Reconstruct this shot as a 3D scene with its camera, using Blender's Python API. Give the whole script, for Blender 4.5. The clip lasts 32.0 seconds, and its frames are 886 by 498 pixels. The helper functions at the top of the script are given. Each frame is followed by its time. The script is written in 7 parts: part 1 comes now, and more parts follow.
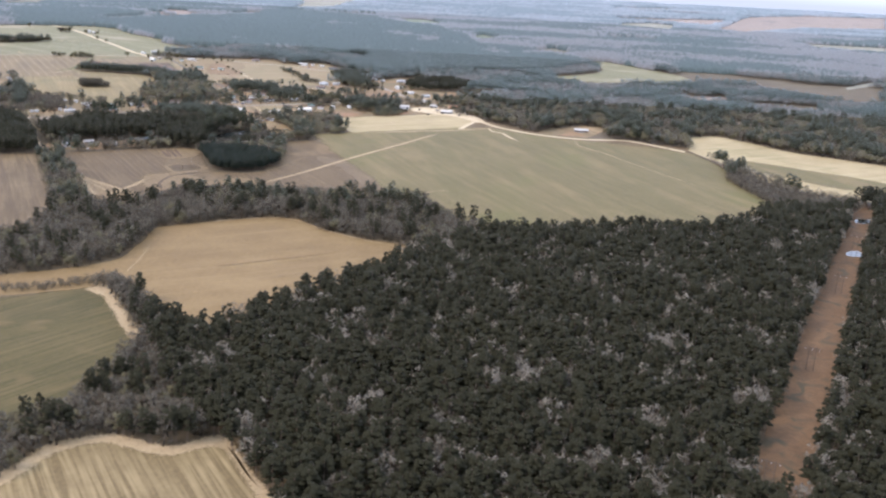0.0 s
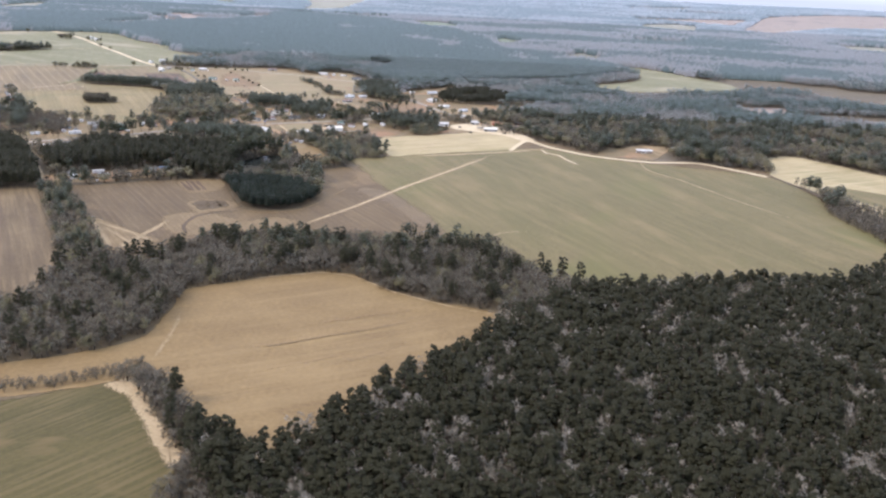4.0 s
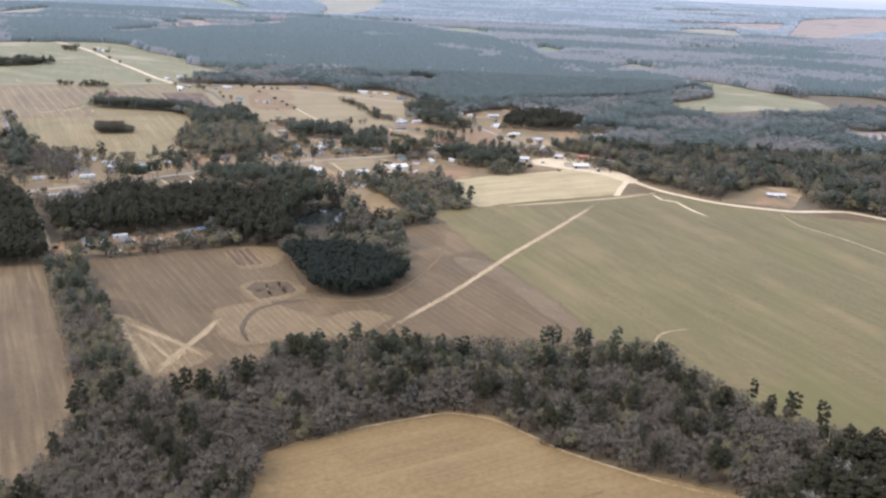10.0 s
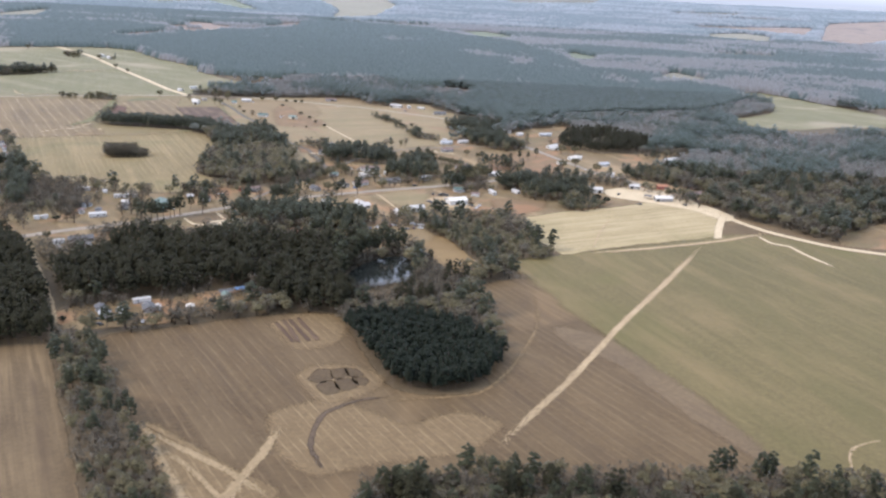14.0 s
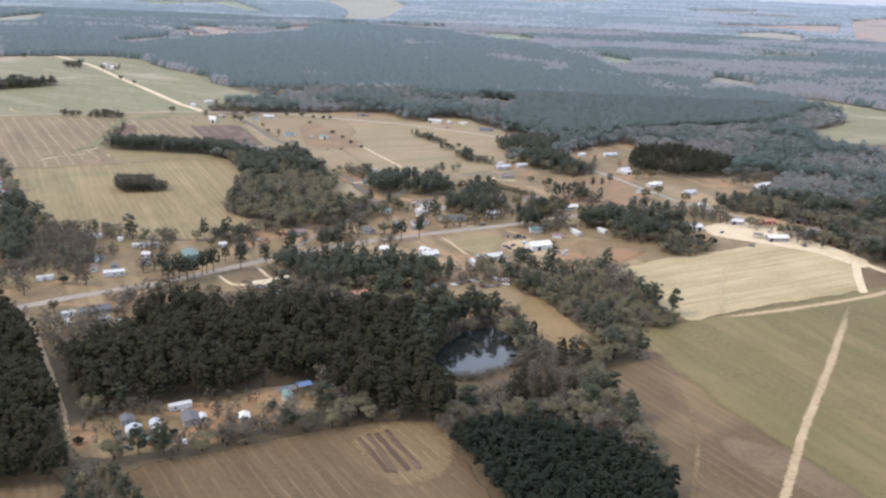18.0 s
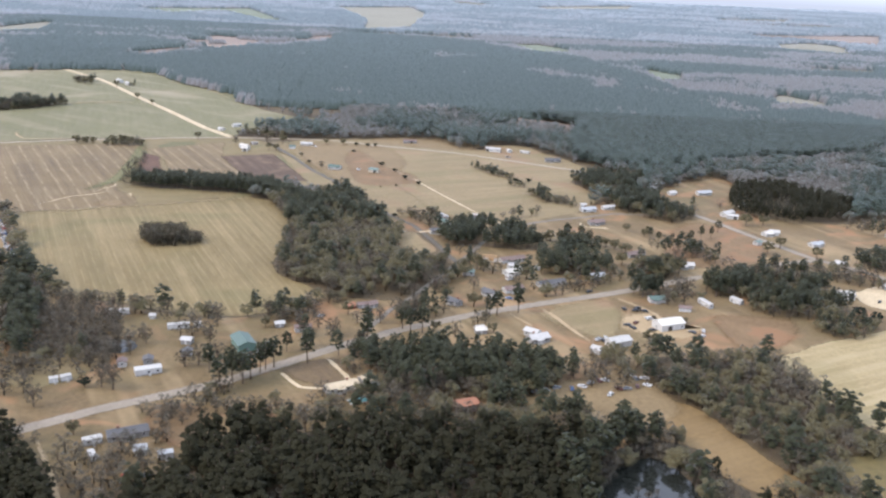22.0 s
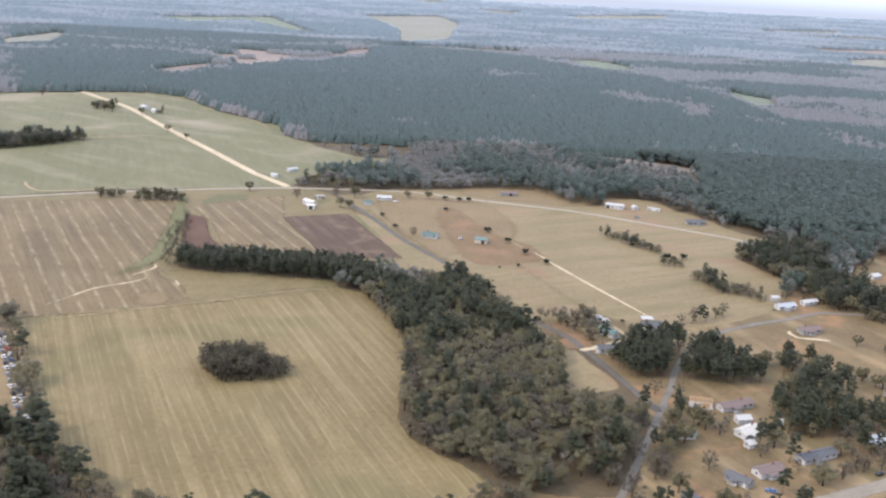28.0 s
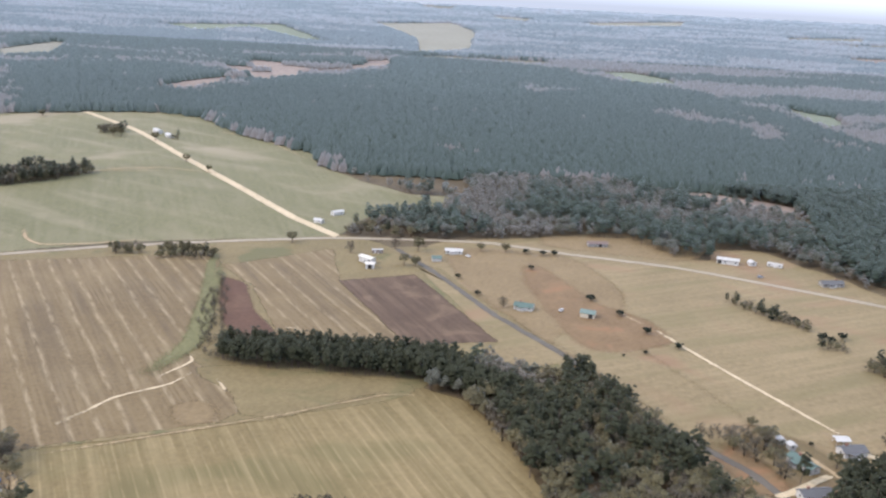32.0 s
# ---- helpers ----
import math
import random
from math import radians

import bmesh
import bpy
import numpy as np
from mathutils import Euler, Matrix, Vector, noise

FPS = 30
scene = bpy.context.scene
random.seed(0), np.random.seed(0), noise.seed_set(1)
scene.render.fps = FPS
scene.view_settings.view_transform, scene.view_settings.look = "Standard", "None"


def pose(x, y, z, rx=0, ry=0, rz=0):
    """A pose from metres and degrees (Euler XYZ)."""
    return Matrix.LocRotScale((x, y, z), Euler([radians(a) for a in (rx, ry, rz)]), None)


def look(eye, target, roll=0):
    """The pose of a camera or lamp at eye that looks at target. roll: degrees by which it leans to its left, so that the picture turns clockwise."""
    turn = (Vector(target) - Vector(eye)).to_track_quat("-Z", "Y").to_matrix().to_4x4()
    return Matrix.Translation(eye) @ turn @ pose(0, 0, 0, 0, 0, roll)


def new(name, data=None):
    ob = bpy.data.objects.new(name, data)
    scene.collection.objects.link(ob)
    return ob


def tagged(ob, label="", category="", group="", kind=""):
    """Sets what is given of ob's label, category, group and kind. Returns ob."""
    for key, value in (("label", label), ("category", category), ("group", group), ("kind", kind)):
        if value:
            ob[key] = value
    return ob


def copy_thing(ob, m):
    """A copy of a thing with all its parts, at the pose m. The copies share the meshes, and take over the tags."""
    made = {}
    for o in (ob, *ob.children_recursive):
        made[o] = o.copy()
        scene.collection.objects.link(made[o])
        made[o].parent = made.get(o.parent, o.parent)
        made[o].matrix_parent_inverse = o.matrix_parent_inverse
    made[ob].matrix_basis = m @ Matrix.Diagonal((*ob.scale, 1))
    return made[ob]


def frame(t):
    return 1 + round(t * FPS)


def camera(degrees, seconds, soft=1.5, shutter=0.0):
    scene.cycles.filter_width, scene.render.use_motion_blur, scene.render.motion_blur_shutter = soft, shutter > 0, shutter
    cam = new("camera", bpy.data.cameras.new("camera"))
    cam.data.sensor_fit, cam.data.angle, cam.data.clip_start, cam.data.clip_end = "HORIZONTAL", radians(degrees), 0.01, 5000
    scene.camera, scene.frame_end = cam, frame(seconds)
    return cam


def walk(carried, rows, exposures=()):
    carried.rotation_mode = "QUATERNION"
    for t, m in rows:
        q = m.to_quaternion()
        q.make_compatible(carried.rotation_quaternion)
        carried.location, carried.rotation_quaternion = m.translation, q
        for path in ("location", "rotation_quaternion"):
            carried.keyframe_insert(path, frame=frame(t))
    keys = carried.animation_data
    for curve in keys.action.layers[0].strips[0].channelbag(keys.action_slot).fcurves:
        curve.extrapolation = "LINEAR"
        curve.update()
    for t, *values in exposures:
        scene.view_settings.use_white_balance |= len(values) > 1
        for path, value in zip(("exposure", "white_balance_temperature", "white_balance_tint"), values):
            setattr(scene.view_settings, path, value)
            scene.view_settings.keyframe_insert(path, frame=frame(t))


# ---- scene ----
cam = camera(49.4, 32.0, 2.4)
PATH = [
    (0, (23.11, -46.68, 201.02), (23.050, -44.772, 200.435), 2.9),
    (0.5, (15.50, -31.40, 200.89), (15.445, -29.487, 200.308), 3.0),
    (1, (7.92, -16.06, 200.86), (7.871, -14.144, 200.273), 2.9),
    (1.5, (0.38, -0.66, 200.90), (0.328, 1.251, 200.312), 2.8),
    (2, (-7.14, 14.79, 200.99), (-7.187, 16.698, 200.406), 2.6),
    (2.5, (-14.64, 30.28, 201.12), (-14.689, 32.190, 200.521), 2.3),
    (3, (-22.12, 45.82, 201.25), (-22.179, 47.727, 200.655), 2.3),
    (3.5, (-29.59, 61.40, 201.39), (-29.648, 63.310, 200.803), 2.7),
    (5.5, (-59.41, 124.10, 201.77), (-59.463, 126.011, 201.173), 2.4),
    (6, (-66.86, 139.86, 201.78), (-66.923, 141.772, 201.186), 2.4),
    (6.5, (-74.32, 155.66, 201.76), (-74.380, 157.565, 201.166), 2.7),
    (7, (-81.79, 171.48, 201.70), (-81.842, 173.389, 201.109), 2.9),
    (7.5, (-89.27, 187.33, 201.59), (-89.319, 189.240, 201.002), 2.4),
    (8, (-96.76, 203.21, 201.45), (-96.819, 205.115, 200.848), 2.2),
    (8.5, (-104.26, 219.11, 201.27), (-104.320, 221.022, 200.674), 2.3),
    (9, (-111.77, 235.04, 201.05), (-111.830, 236.955, 200.461), 2.6),
    (9.5, (-119.30, 251.00, 200.80), (-119.359, 252.912, 200.209), 2.6),
    (10, (-126.85, 266.98, 200.52), (-126.907, 268.893, 199.931), 2.5),
    (10.5, (-134.42, 282.99, 200.22), (-134.469, 284.901, 199.627), 2.5),
    (11, (-142.00, 299.02, 199.89), (-142.047, 300.932, 199.301), 2.7),
    (11.5, (-149.60, 315.08, 199.55), (-149.650, 316.987, 198.958), 2.7),
    (12, (-157.22, 331.16, 199.20), (-157.269, 333.068, 198.608), 2.6),
    (12.5, (-164.86, 347.26, 198.83), (-164.909, 349.170, 198.241), 2.6),
    (13, (-172.52, 363.39, 198.47), (-172.570, 365.297, 197.876), 2.6),
    (13.5, (-180.20, 379.54, 198.10), (-180.247, 381.451, 197.515), 2.8),
    (14, (-187.89, 395.72, 197.74), (-187.943, 397.627, 197.154), 2.7),
    (14.5, (-195.61, 411.92, 197.39), (-195.665, 413.827, 196.799), 2.5),
    (16.5, (-226.68, 476.97, 196.12), (-226.730, 478.879, 195.535), 2.5),
    (17, (-234.49, 493.30, 195.86), (-234.544, 495.206, 195.266), 2.3),
    (17.5, (-242.33, 509.65, 195.62), (-242.377, 511.560, 195.023), 2.2),
    (18, (-250.18, 526.03, 195.40), (-250.228, 527.941, 194.809), 2.2),
    (18.5, (-258.05, 542.44, 195.21), (-258.097, 544.350, 194.622), 2.1),
    (19, (-265.93, 558.88, 195.05), (-265.981, 560.787, 194.460), 2.2),
    (19.5, (-273.83, 575.34, 194.91), (-273.879, 577.251, 194.321), 2.4),
    (20, (-281.75, 591.83, 194.80), (-281.793, 593.744, 194.208), 2.5),
    (20.5, (-289.69, 608.36, 194.71), (-289.735, 610.265, 194.117), 2.4),
    (21, (-297.64, 624.91, 194.64), (-297.691, 626.818, 194.055), 2.4),
    (21.5, (-305.60, 641.49, 194.60), (-305.662, 643.399, 194.016), 2.4),
    (22, (-313.59, 658.10, 194.57), (-313.645, 660.009, 193.991), 2.4),
    (22.5, (-321.59, 674.74, 194.56), (-321.642, 676.648, 193.979), 2.4),
    (23, (-329.60, 691.41, 194.57), (-329.657, 693.317, 193.982), 2.4),
    (23.5, (-337.63, 708.10, 194.58), (-337.674, 710.016, 194.000), 2.7),
    (24, (-345.67, 724.83, 194.61), (-345.712, 726.743, 194.015), 2.9),
    (24.5, (-353.73, 741.59, 194.63), (-353.786, 743.498, 194.032), 2.6),
    (25, (-361.81, 758.38, 194.66), (-361.875, 760.288, 194.075), 2.3),
    (25.5, (-369.90, 775.19, 194.69), (-369.969, 777.107, 194.110), 2.3),
    (27.5, (-402.46, 842.74, 194.75), (-402.541, 844.652, 194.171), 2.1),
    (28, (-410.65, 859.69, 194.73), (-410.716, 861.605, 194.159), 2.7),
    (28.5, (-418.86, 876.67, 194.71), (-418.914, 878.582, 194.132), 3.0),
    (29, (-427.09, 893.67, 194.68), (-427.147, 895.580, 194.092), 2.6),
    (29.5, (-435.35, 910.69, 194.63), (-435.415, 912.600, 194.043), 2.0),
    (30, (-443.64, 927.73, 194.58), (-443.714, 929.643, 193.989), 1.5),
    (30.5, (-451.96, 944.79, 194.52), (-452.037, 946.704, 193.930), 1.9),
    (31, (-460.32, 961.87, 194.46), (-460.397, 963.783, 193.868), 2.4),
    (31.5, (-468.70, 978.97, 194.40), (-468.783, 980.879, 193.826), 2.7),
    (32, (-477.13, 996.07, 194.36), (-477.189, 997.989, 193.797), 2.8),
]
walk(cam, [(t, look(eye, target, roll)) for t, eye, target, roll in PATH], [(0.0, 1.14, 6270, 18), (8.0, 1.12, 6270, 18), (14.0, 1.00, 6320, 17), (25.0, 1.01, 6350, 16), (32.0, 0.93, 6370, 16)])

# ---- light ----
world = bpy.data.worlds.new("sky")
scene.world = world
world.use_nodes = True
wn, wl = world.node_tree.nodes, world.node_tree.links
wn.clear()
SUN_UP, SUN_ROUND = 42.0, 250.0
CLOUD = (5.3, 6.1, 7.5)
# blue-grey haze painted below the horizon, past the end of the ground
HAZED_LAND = (2.3, 2.6, 3.1)
sky = wn.new("ShaderNodeTexSky")
sky.sky_type, sky.sun_disc = "NISHITA", False
sky.sun_elevation, sky.sun_rotation = radians(SUN_UP), radians(SUN_ROUND)
sky.air_density, sky.dust_density, sky.ozone_density = 1.0, 2.0, 2.0
coord = wn.new("ShaderNodeTexCoord")
upward = wn.new("ShaderNodeVectorMath")
upward.operation = "MAXIMUM"
upward.inputs[1].default_value = (-1, -1, 0.015)
wl.new(coord.outputs["Generated"], upward.inputs[0])
wl.new(upward.outputs[0], sky.inputs[0])
background = wn.new("ShaderNodeBackground")
background.inputs[1].default_value = 0.145
clouds = wn.new("ShaderNodeTexNoise")
clouds.inputs["Scale"].default_value, clouds.inputs["Detail"].default_value = 3.0, 4.0
wl.new(coord.outputs["Generated"], clouds.inputs["Vector"])
cover = wn.new("ShaderNodeMapRange")
cover.inputs["To Min"].default_value, cover.inputs["To Max"].default_value = 0.78, 1.0
wl.new(clouds.outputs["Fac"], cover.inputs["Value"])
veil = wn.new("ShaderNodeMix")
veil.data_type = "RGBA"
veil.inputs[7].default_value = (*CLOUD, 1)
wl.new(cover.outputs[0], veil.inputs[0])
wl.new(sky.outputs[0], veil.inputs[6])
part_z = wn.new("ShaderNodeSeparateXYZ")
wl.new(coord.outputs["Generated"], part_z.inputs[0])
rim = wn.new("ShaderNodeMapRange")
rim.inputs["From Min"].default_value, rim.inputs["From Max"].default_value = -0.03, 0.0
wl.new(part_z.outputs["Z"], rim.inputs["Value"])
below = wn.new("ShaderNodeMix")
below.data_type = "RGBA"
below.inputs[6].default_value = (*HAZED_LAND, 1)
wl.new(rim.outputs[0], below.inputs[0])
wl.new(veil.outputs[2], below.inputs[7])
wl.new(below.outputs[2], background.inputs[0])
wl.new(background.outputs[0], wn.new("ShaderNodeOutputWorld").inputs[0])
sun = new("sun", bpy.data.lights.new("sun", "SUN"))
sun.data.energy, sun.data.angle, sun.data.color = 1.4, radians(20), (1.0, 0.90, 0.77)
az = radians(SUN_ROUND)
sun.matrix_world = look((0, 0, 0), (-math.sin(az) * math.cos(radians(SUN_UP)), -math.cos(az) * math.cos(radians(SUN_UP)), -math.sin(radians(SUN_UP))))

# ---- materials ----


# bluish sheen at low angles stands in for haze over distance
HAZE_SHEEN = (0.82, 0.93, 1.0, 1)


def shader(name, rough=0.9, spec=0.2, sheen=0.04):
    m = bpy.data.materials.new(name)
    m.use_nodes = True
    n, l = m.node_tree.nodes, m.node_tree.links
    b = n["Principled BSDF"]
    b.inputs["Roughness"].default_value = rough
    b.inputs["Specular IOR Level"].default_value = spec
    b.inputs["Sheen Weight"].default_value, b.inputs["Sheen Roughness"].default_value = sheen, 0.3
    b.inputs["Sheen Tint"].default_value = HAZE_SHEEN
    return m, n, l, b


def noise_node(n, l, vec, scale, detail=4, rough=0.6, distort=0.0):
    t = n.new("ShaderNodeTexNoise")
    t.inputs["Scale"].default_value, t.inputs["Detail"].default_value = scale, detail
    t.inputs["Roughness"].default_value, t.inputs["Distortion"].default_value = rough, distort
    l.new(vec, t.inputs["Vector"])
    return t.outputs["Fac"]


def ramp(n, l, fac, stops):
    r = n.new("ShaderNodeValToRGB")
    e = r.color_ramp.elements
    while len(e) < len(stops):
        e.new(0.5)
    for k, (p, c) in enumerate(stops):
        e[k].position, e[k].color = p, (*c, 1)
    l.new(fac, r.inputs[0])
    return r.outputs[0]


def mix(n, l, fac, a, b, mode="MIX"):
    m = n.new("ShaderNodeMix")
    m.data_type, m.blend_type = "RGBA", mode
    if isinstance(fac, float):
        m.inputs[0].default_value = fac
    else:
        l.new(fac, m.inputs[0])
    for socket, v in ((m.inputs[6], a), (m.inputs[7], b)):
        if isinstance(v, tuple):
            socket.default_value = (*v, 1)
        else:
            l.new(v, socket)
    return m.outputs[2]


def bump(n, l, b, height, strength, dist):
    u = n.new("ShaderNodeBump")
    u.inputs["Strength"].default_value, u.inputs["Distance"].default_value = strength, dist
    l.new(height, u.inputs["Height"])
    l.new(u.outputs[0], b.inputs["Normal"])


def soil(name, dark, mid, light, big=0.012, fine=0.35, rows=None, rows_col=None, rows_mix=0.5, patch=None, patch_scale=0.02, ends=True, more=(), crisp=True, lines=None):
    """Open ground: broad patches, fine clods, drill rows at a heading with their spacing in metres, and even wheel lines that break up."""
    m, n, l, b = shader(name, 0.75, 0.18)
    pos = n.new("ShaderNodeNewGeometry").outputs["Position"]
    broad = noise_node(n, l, pos, big, 5, 0.62, 0.6)
    col = ramp(n, l, broad, [(0.33, dark), (0.5, mid), (0.68, light)])
    mottle = noise_node(n, l, pos, 0.07, 4, 0.65)
    col = mix(n, l, 1.0, col, ramp(n, l, mottle, [(0.3, (0.78, 0.77, 0.75)), (0.7, (1.0, 1.0, 1.0))]), "MULTIPLY")
    grain = noise_node(n, l, pos, fine, 5, 0.7)
    col = mix(n, l, 0.55, col, ramp(n, l, grain, [(0.3, tuple(c * 0.62 for c in mid)), (0.7, tuple(min(1, c * 1.35) for c in mid))]))
    if patch:
        p = noise_node(n, l, pos, patch_scale, 3, 0.5, 1.2)
        col = mix(n, l, ramp(n, l, p, [(0.55, (0, 0, 0)), (0.66, (1, 1, 1))]), col, patch)
    for k, (heading, spacing, streak_col, streak_mix) in enumerate(([(*rows, rows_col or light, rows_mix)] if rows else []) + list(more)):
        mp = n.new("ShaderNodeMapping")
        mp.inputs["Rotation"].default_value = (0, 0, radians(-heading))
        l.new(pos, mp.inputs["Vector"])
        st = n.new("ShaderNodeMapping")
        st.inputs["Scale"].default_value = (1 / spacing, 0.012 if k == 0 else 0.004, 1)
        l.new(mp.outputs[0], st.inputs["Vector"])
        streak = noise_node(n, l, st.outputs[0], 1.0, 3, 0.55)
        f = ramp(n, l, streak, [(0.42 if k == 0 else 0.5, (0, 0, 0)), (0.62, (streak_mix,) * 3)])
        f = mix(n, l, 1.0, f, ramp(n, l, noise_node(n, l, pos, 0.018 + 0.004 * k, 3, 0.6), [(0.35, (0.25, 0.25, 0.25)), (0.62, (1.3, 1.3, 1.3))]), "MULTIPLY")
        col = mix(n, l, f, col, streak_col)
    if lines:
        heading, spacing, line_col, line_mix = lines
        mp = n.new("ShaderNodeMapping")
        mp.inputs["Rotation"].default_value = (0, 0, radians(-heading))
        l.new(pos, mp.inputs["Vector"])
        wave = n.new("ShaderNodeTexWave")
        wave.inputs["Scale"].default_value = math.pi / 10 / spacing
        wave.inputs["Distortion"].default_value, wave.inputs["Detail"].default_value, wave.inputs["Detail Scale"].default_value = 1.6, 2.0, 0.4
        l.new(mp.outputs[0], wave.inputs["Vector"])
        dash = n.new("ShaderNodeMapping")
        dash.inputs["Scale"].default_value = (0.35, 0.07, 1)
        l.new(mp.outputs[0], dash.inputs["Vector"])
        f = ramp(n, l, wave.outputs["Fac"], [(0.84, (0, 0, 0)), (1.0, (line_mix,) * 3)])
        f = mix(n, l, 1.0, f, ramp(n, l, noise_node(n, l, dash.outputs[0], 1.0, 4, 0.65), [(0.40, (0, 0, 0)), (0.62, (1.3, 1.3, 1.3))]), "MULTIPLY")
        col = mix(n, l, f, col, line_col)
    col = mix(n, l, 1.0, col, (1.02, 0.995, 0.98), "MULTIPLY")
    l.new(col, b.inputs["Base Color"])
    bump(n, l, b, grain, 0.5, 0.4)
    if ends:
        core = n.new("ShaderNodeAttribute")
        core.attribute_name = "core"
        wander = n.new("ShaderNodeMath")
        wander.operation = "MULTIPLY_ADD"
        wander.inputs[1].default_value, wander.inputs[2].default_value = (1.5, -0.75) if crisp else (2.4, -1.2)
        l.new(noise_node(n, l, pos, 0.22 if crisp else 0.9, 4 if crisp else 6, 0.7), wander.inputs[0])
        total = n.new("ShaderNodeMath")
        l.new(core.outputs["Fac"], total.inputs[0])
        l.new(wander.outputs[0], total.inputs[1])
        cut = ramp(n, l, total.outputs[0], [(0.32, (0, 0, 0)), (0.62, (1, 1, 1))] if crisp else [(0.44, (0, 0, 0)), (0.56, (1, 1, 1))])
        worn = n.new("ShaderNodeMixShader")
        l.new(cut, worn.inputs[0])
        l.new(n.new("ShaderNodeBsdfTransparent").outputs[0], worn.inputs[1])
        l.new(b.outputs[0], worn.inputs[2])
        l.new(worn.outputs[0], n["Material Output"].inputs[0])
    return m


def foliage(name, dark, light, rough=0.85, spec=0.2, relief=0.35, clump=0.25, lace=0.0, sheen=0.10):
    """Needles, leaves or twigs: a tint for each plant and one for each clump, with gaps between the sprays."""
    m, n, l, b = shader(name, rough, spec, sheen)
    at = n.new("ShaderNodeAttribute")
    at.attribute_name = "tint"
    g = n.new("ShaderNodeNewGeometry")
    a = n.new("ShaderNodeMath")
    a.operation = "MULTIPLY_ADD"
    a.inputs[1].default_value = clump
    l.new(g.outputs["Random Per Island"], a.inputs[0])
    half = n.new("ShaderNodeMath")
    half.operation = "MULTIPLY"
    half.inputs[1].default_value = 1 - clump
    l.new(at.outputs["Fac"], half.inputs[0])
    l.new(half.outputs[0], a.inputs[2])
    col = ramp(n, l, a.outputs[0], [(0.1, dark), (0.9, light)])
    fine = noise_node(n, l, g.outputs["Position"], 1.3, 5, 0.8)
    col = mix(n, l, 0.4, col, mix(n, l, ramp(n, l, fine, [(0.32, (0, 0, 0)), (0.68, (1, 1, 1))]), tuple(c * 0.6 for c in dark), tuple(min(1, c * 1.25) for c in light)))
    l.new(col, b.inputs["Base Color"])
    if relief:
        bump(n, l, b, fine, relief, 0.4)
    if lace:
        gaps = ramp(n, l, noise_node(n, l, g.outputs["Position"], 1.7, 3, 0.75), [(lace - 0.05, (0, 0, 0)), (lace + 0.05, (1, 1, 1))])
        airy = n.new("ShaderNodeMixShader")
        l.new(gaps, airy.inputs[0])
        l.new(n.new("ShaderNodeBsdfTransparent").outputs[0], airy.inputs[1])
        l.new(b.outputs[0], airy.inputs[2])
        l.new(airy.outputs[0], n["Material Output"].inputs[0])
    return m


def plain(name, col, rough=0.7, spec=0.3, vary=0.25, scale=0.8):
    m, n, l, b = shader(name, rough, spec)
    pos = n.new("ShaderNodeNewGeometry").outputs["Position"]
    f = noise_node(n, l, pos, scale, 4, 0.65)
    rnd = n.new("ShaderNodeObjectInfo").outputs["Random"]
    c = ramp(n, l, f, [(0.3, tuple(c * (1 - vary) for c in col)), (0.7, tuple(min(1, c * (1 + vary)) for c in col))])
    l.new(mix(n, l, 0.25, c, ramp(n, l, rnd, [(0, tuple(c * 0.8 for c in col)), (1, tuple(min(1, c * 1.2) for c in col))])), b.inputs["Base Color"])
    return m


M = {}
M["ground"] = soil("leaf_litter_and_brush", (0.0612, 0.0461, 0.0265), (0.0969, 0.0725, 0.0406), (0.143, 0.106, 0.0569), 0.03, 0.4, ends=False)
M["litter"] = soil("leaf_litter", (0.05, 0.036, 0.022), (0.085, 0.06, 0.038), (0.13, 0.09, 0.055), 0.03, 0.5)
M["stubble"] = soil("pale_stubble", (0.106, 0.0755, 0.0343), (0.144, 0.105, 0.0499), (0.192, 0.143, 0.0686), 0.02, 0.4, rows=(33, 2.4), rows_col=(0.346, 0.268, 0.14), rows_mix=0.6)
M["greenstrip"] = soil("thin_green_crop", (0.047, 0.04, 0.0119), (0.0672, 0.0552, 0.0172), (0.0941, 0.0736, 0.0244), 0.015, 0.4, rows=(-34, 3.0), rows_col=(0.139, 0.102, 0.0449), rows_mix=0.45, patch=(0.105, 0.0768, 0.0304), patch_scale=0.02)
M["tan"] = soil("tan_fallow", (0.143, 0.0928, 0.0381), (0.191, 0.128, 0.0554), (0.241, 0.168, 0.0779), 0.015, 0.4, rows=(-58, 1.6), rows_col=(0.12, 0.0786, 0.0373), rows_mix=0.35, more=((-58, 14.0, (0.248, 0.174, 0.0828), 0.3),))
M["tilled"] = soil("tilled_earth", (0.074, 0.050, 0.026), (0.105, 0.073, 0.037), (0.146, 0.103, 0.055), 0.015, 0.4, rows=(28, 4.0), rows_col=(0.195, 0.139, 0.073), rows_mix=0.5, more=((28, 9.0, (0.075, 0.05, 0.027), 0.5),))
M["clearing"] = soil("brown_fallow", (0.0668, 0.044, 0.0212), (0.0987, 0.066, 0.0314), (0.14, 0.0959, 0.0463), 0.012, 0.4, rows=(33, 3.5), rows_col=(0.157, 0.112, 0.0582), rows_mix=0.28, patch=(0.146, 0.0978, 0.0472), patch_scale=0.010, more=((33, 12.0, (0.0668, 0.0456, 0.0252), 0.35), (33, 28.0, (0.157, 0.112, 0.0582), 0.3)), lines=(33, 5.2, (0.193, 0.139, 0.0743), 0.34))
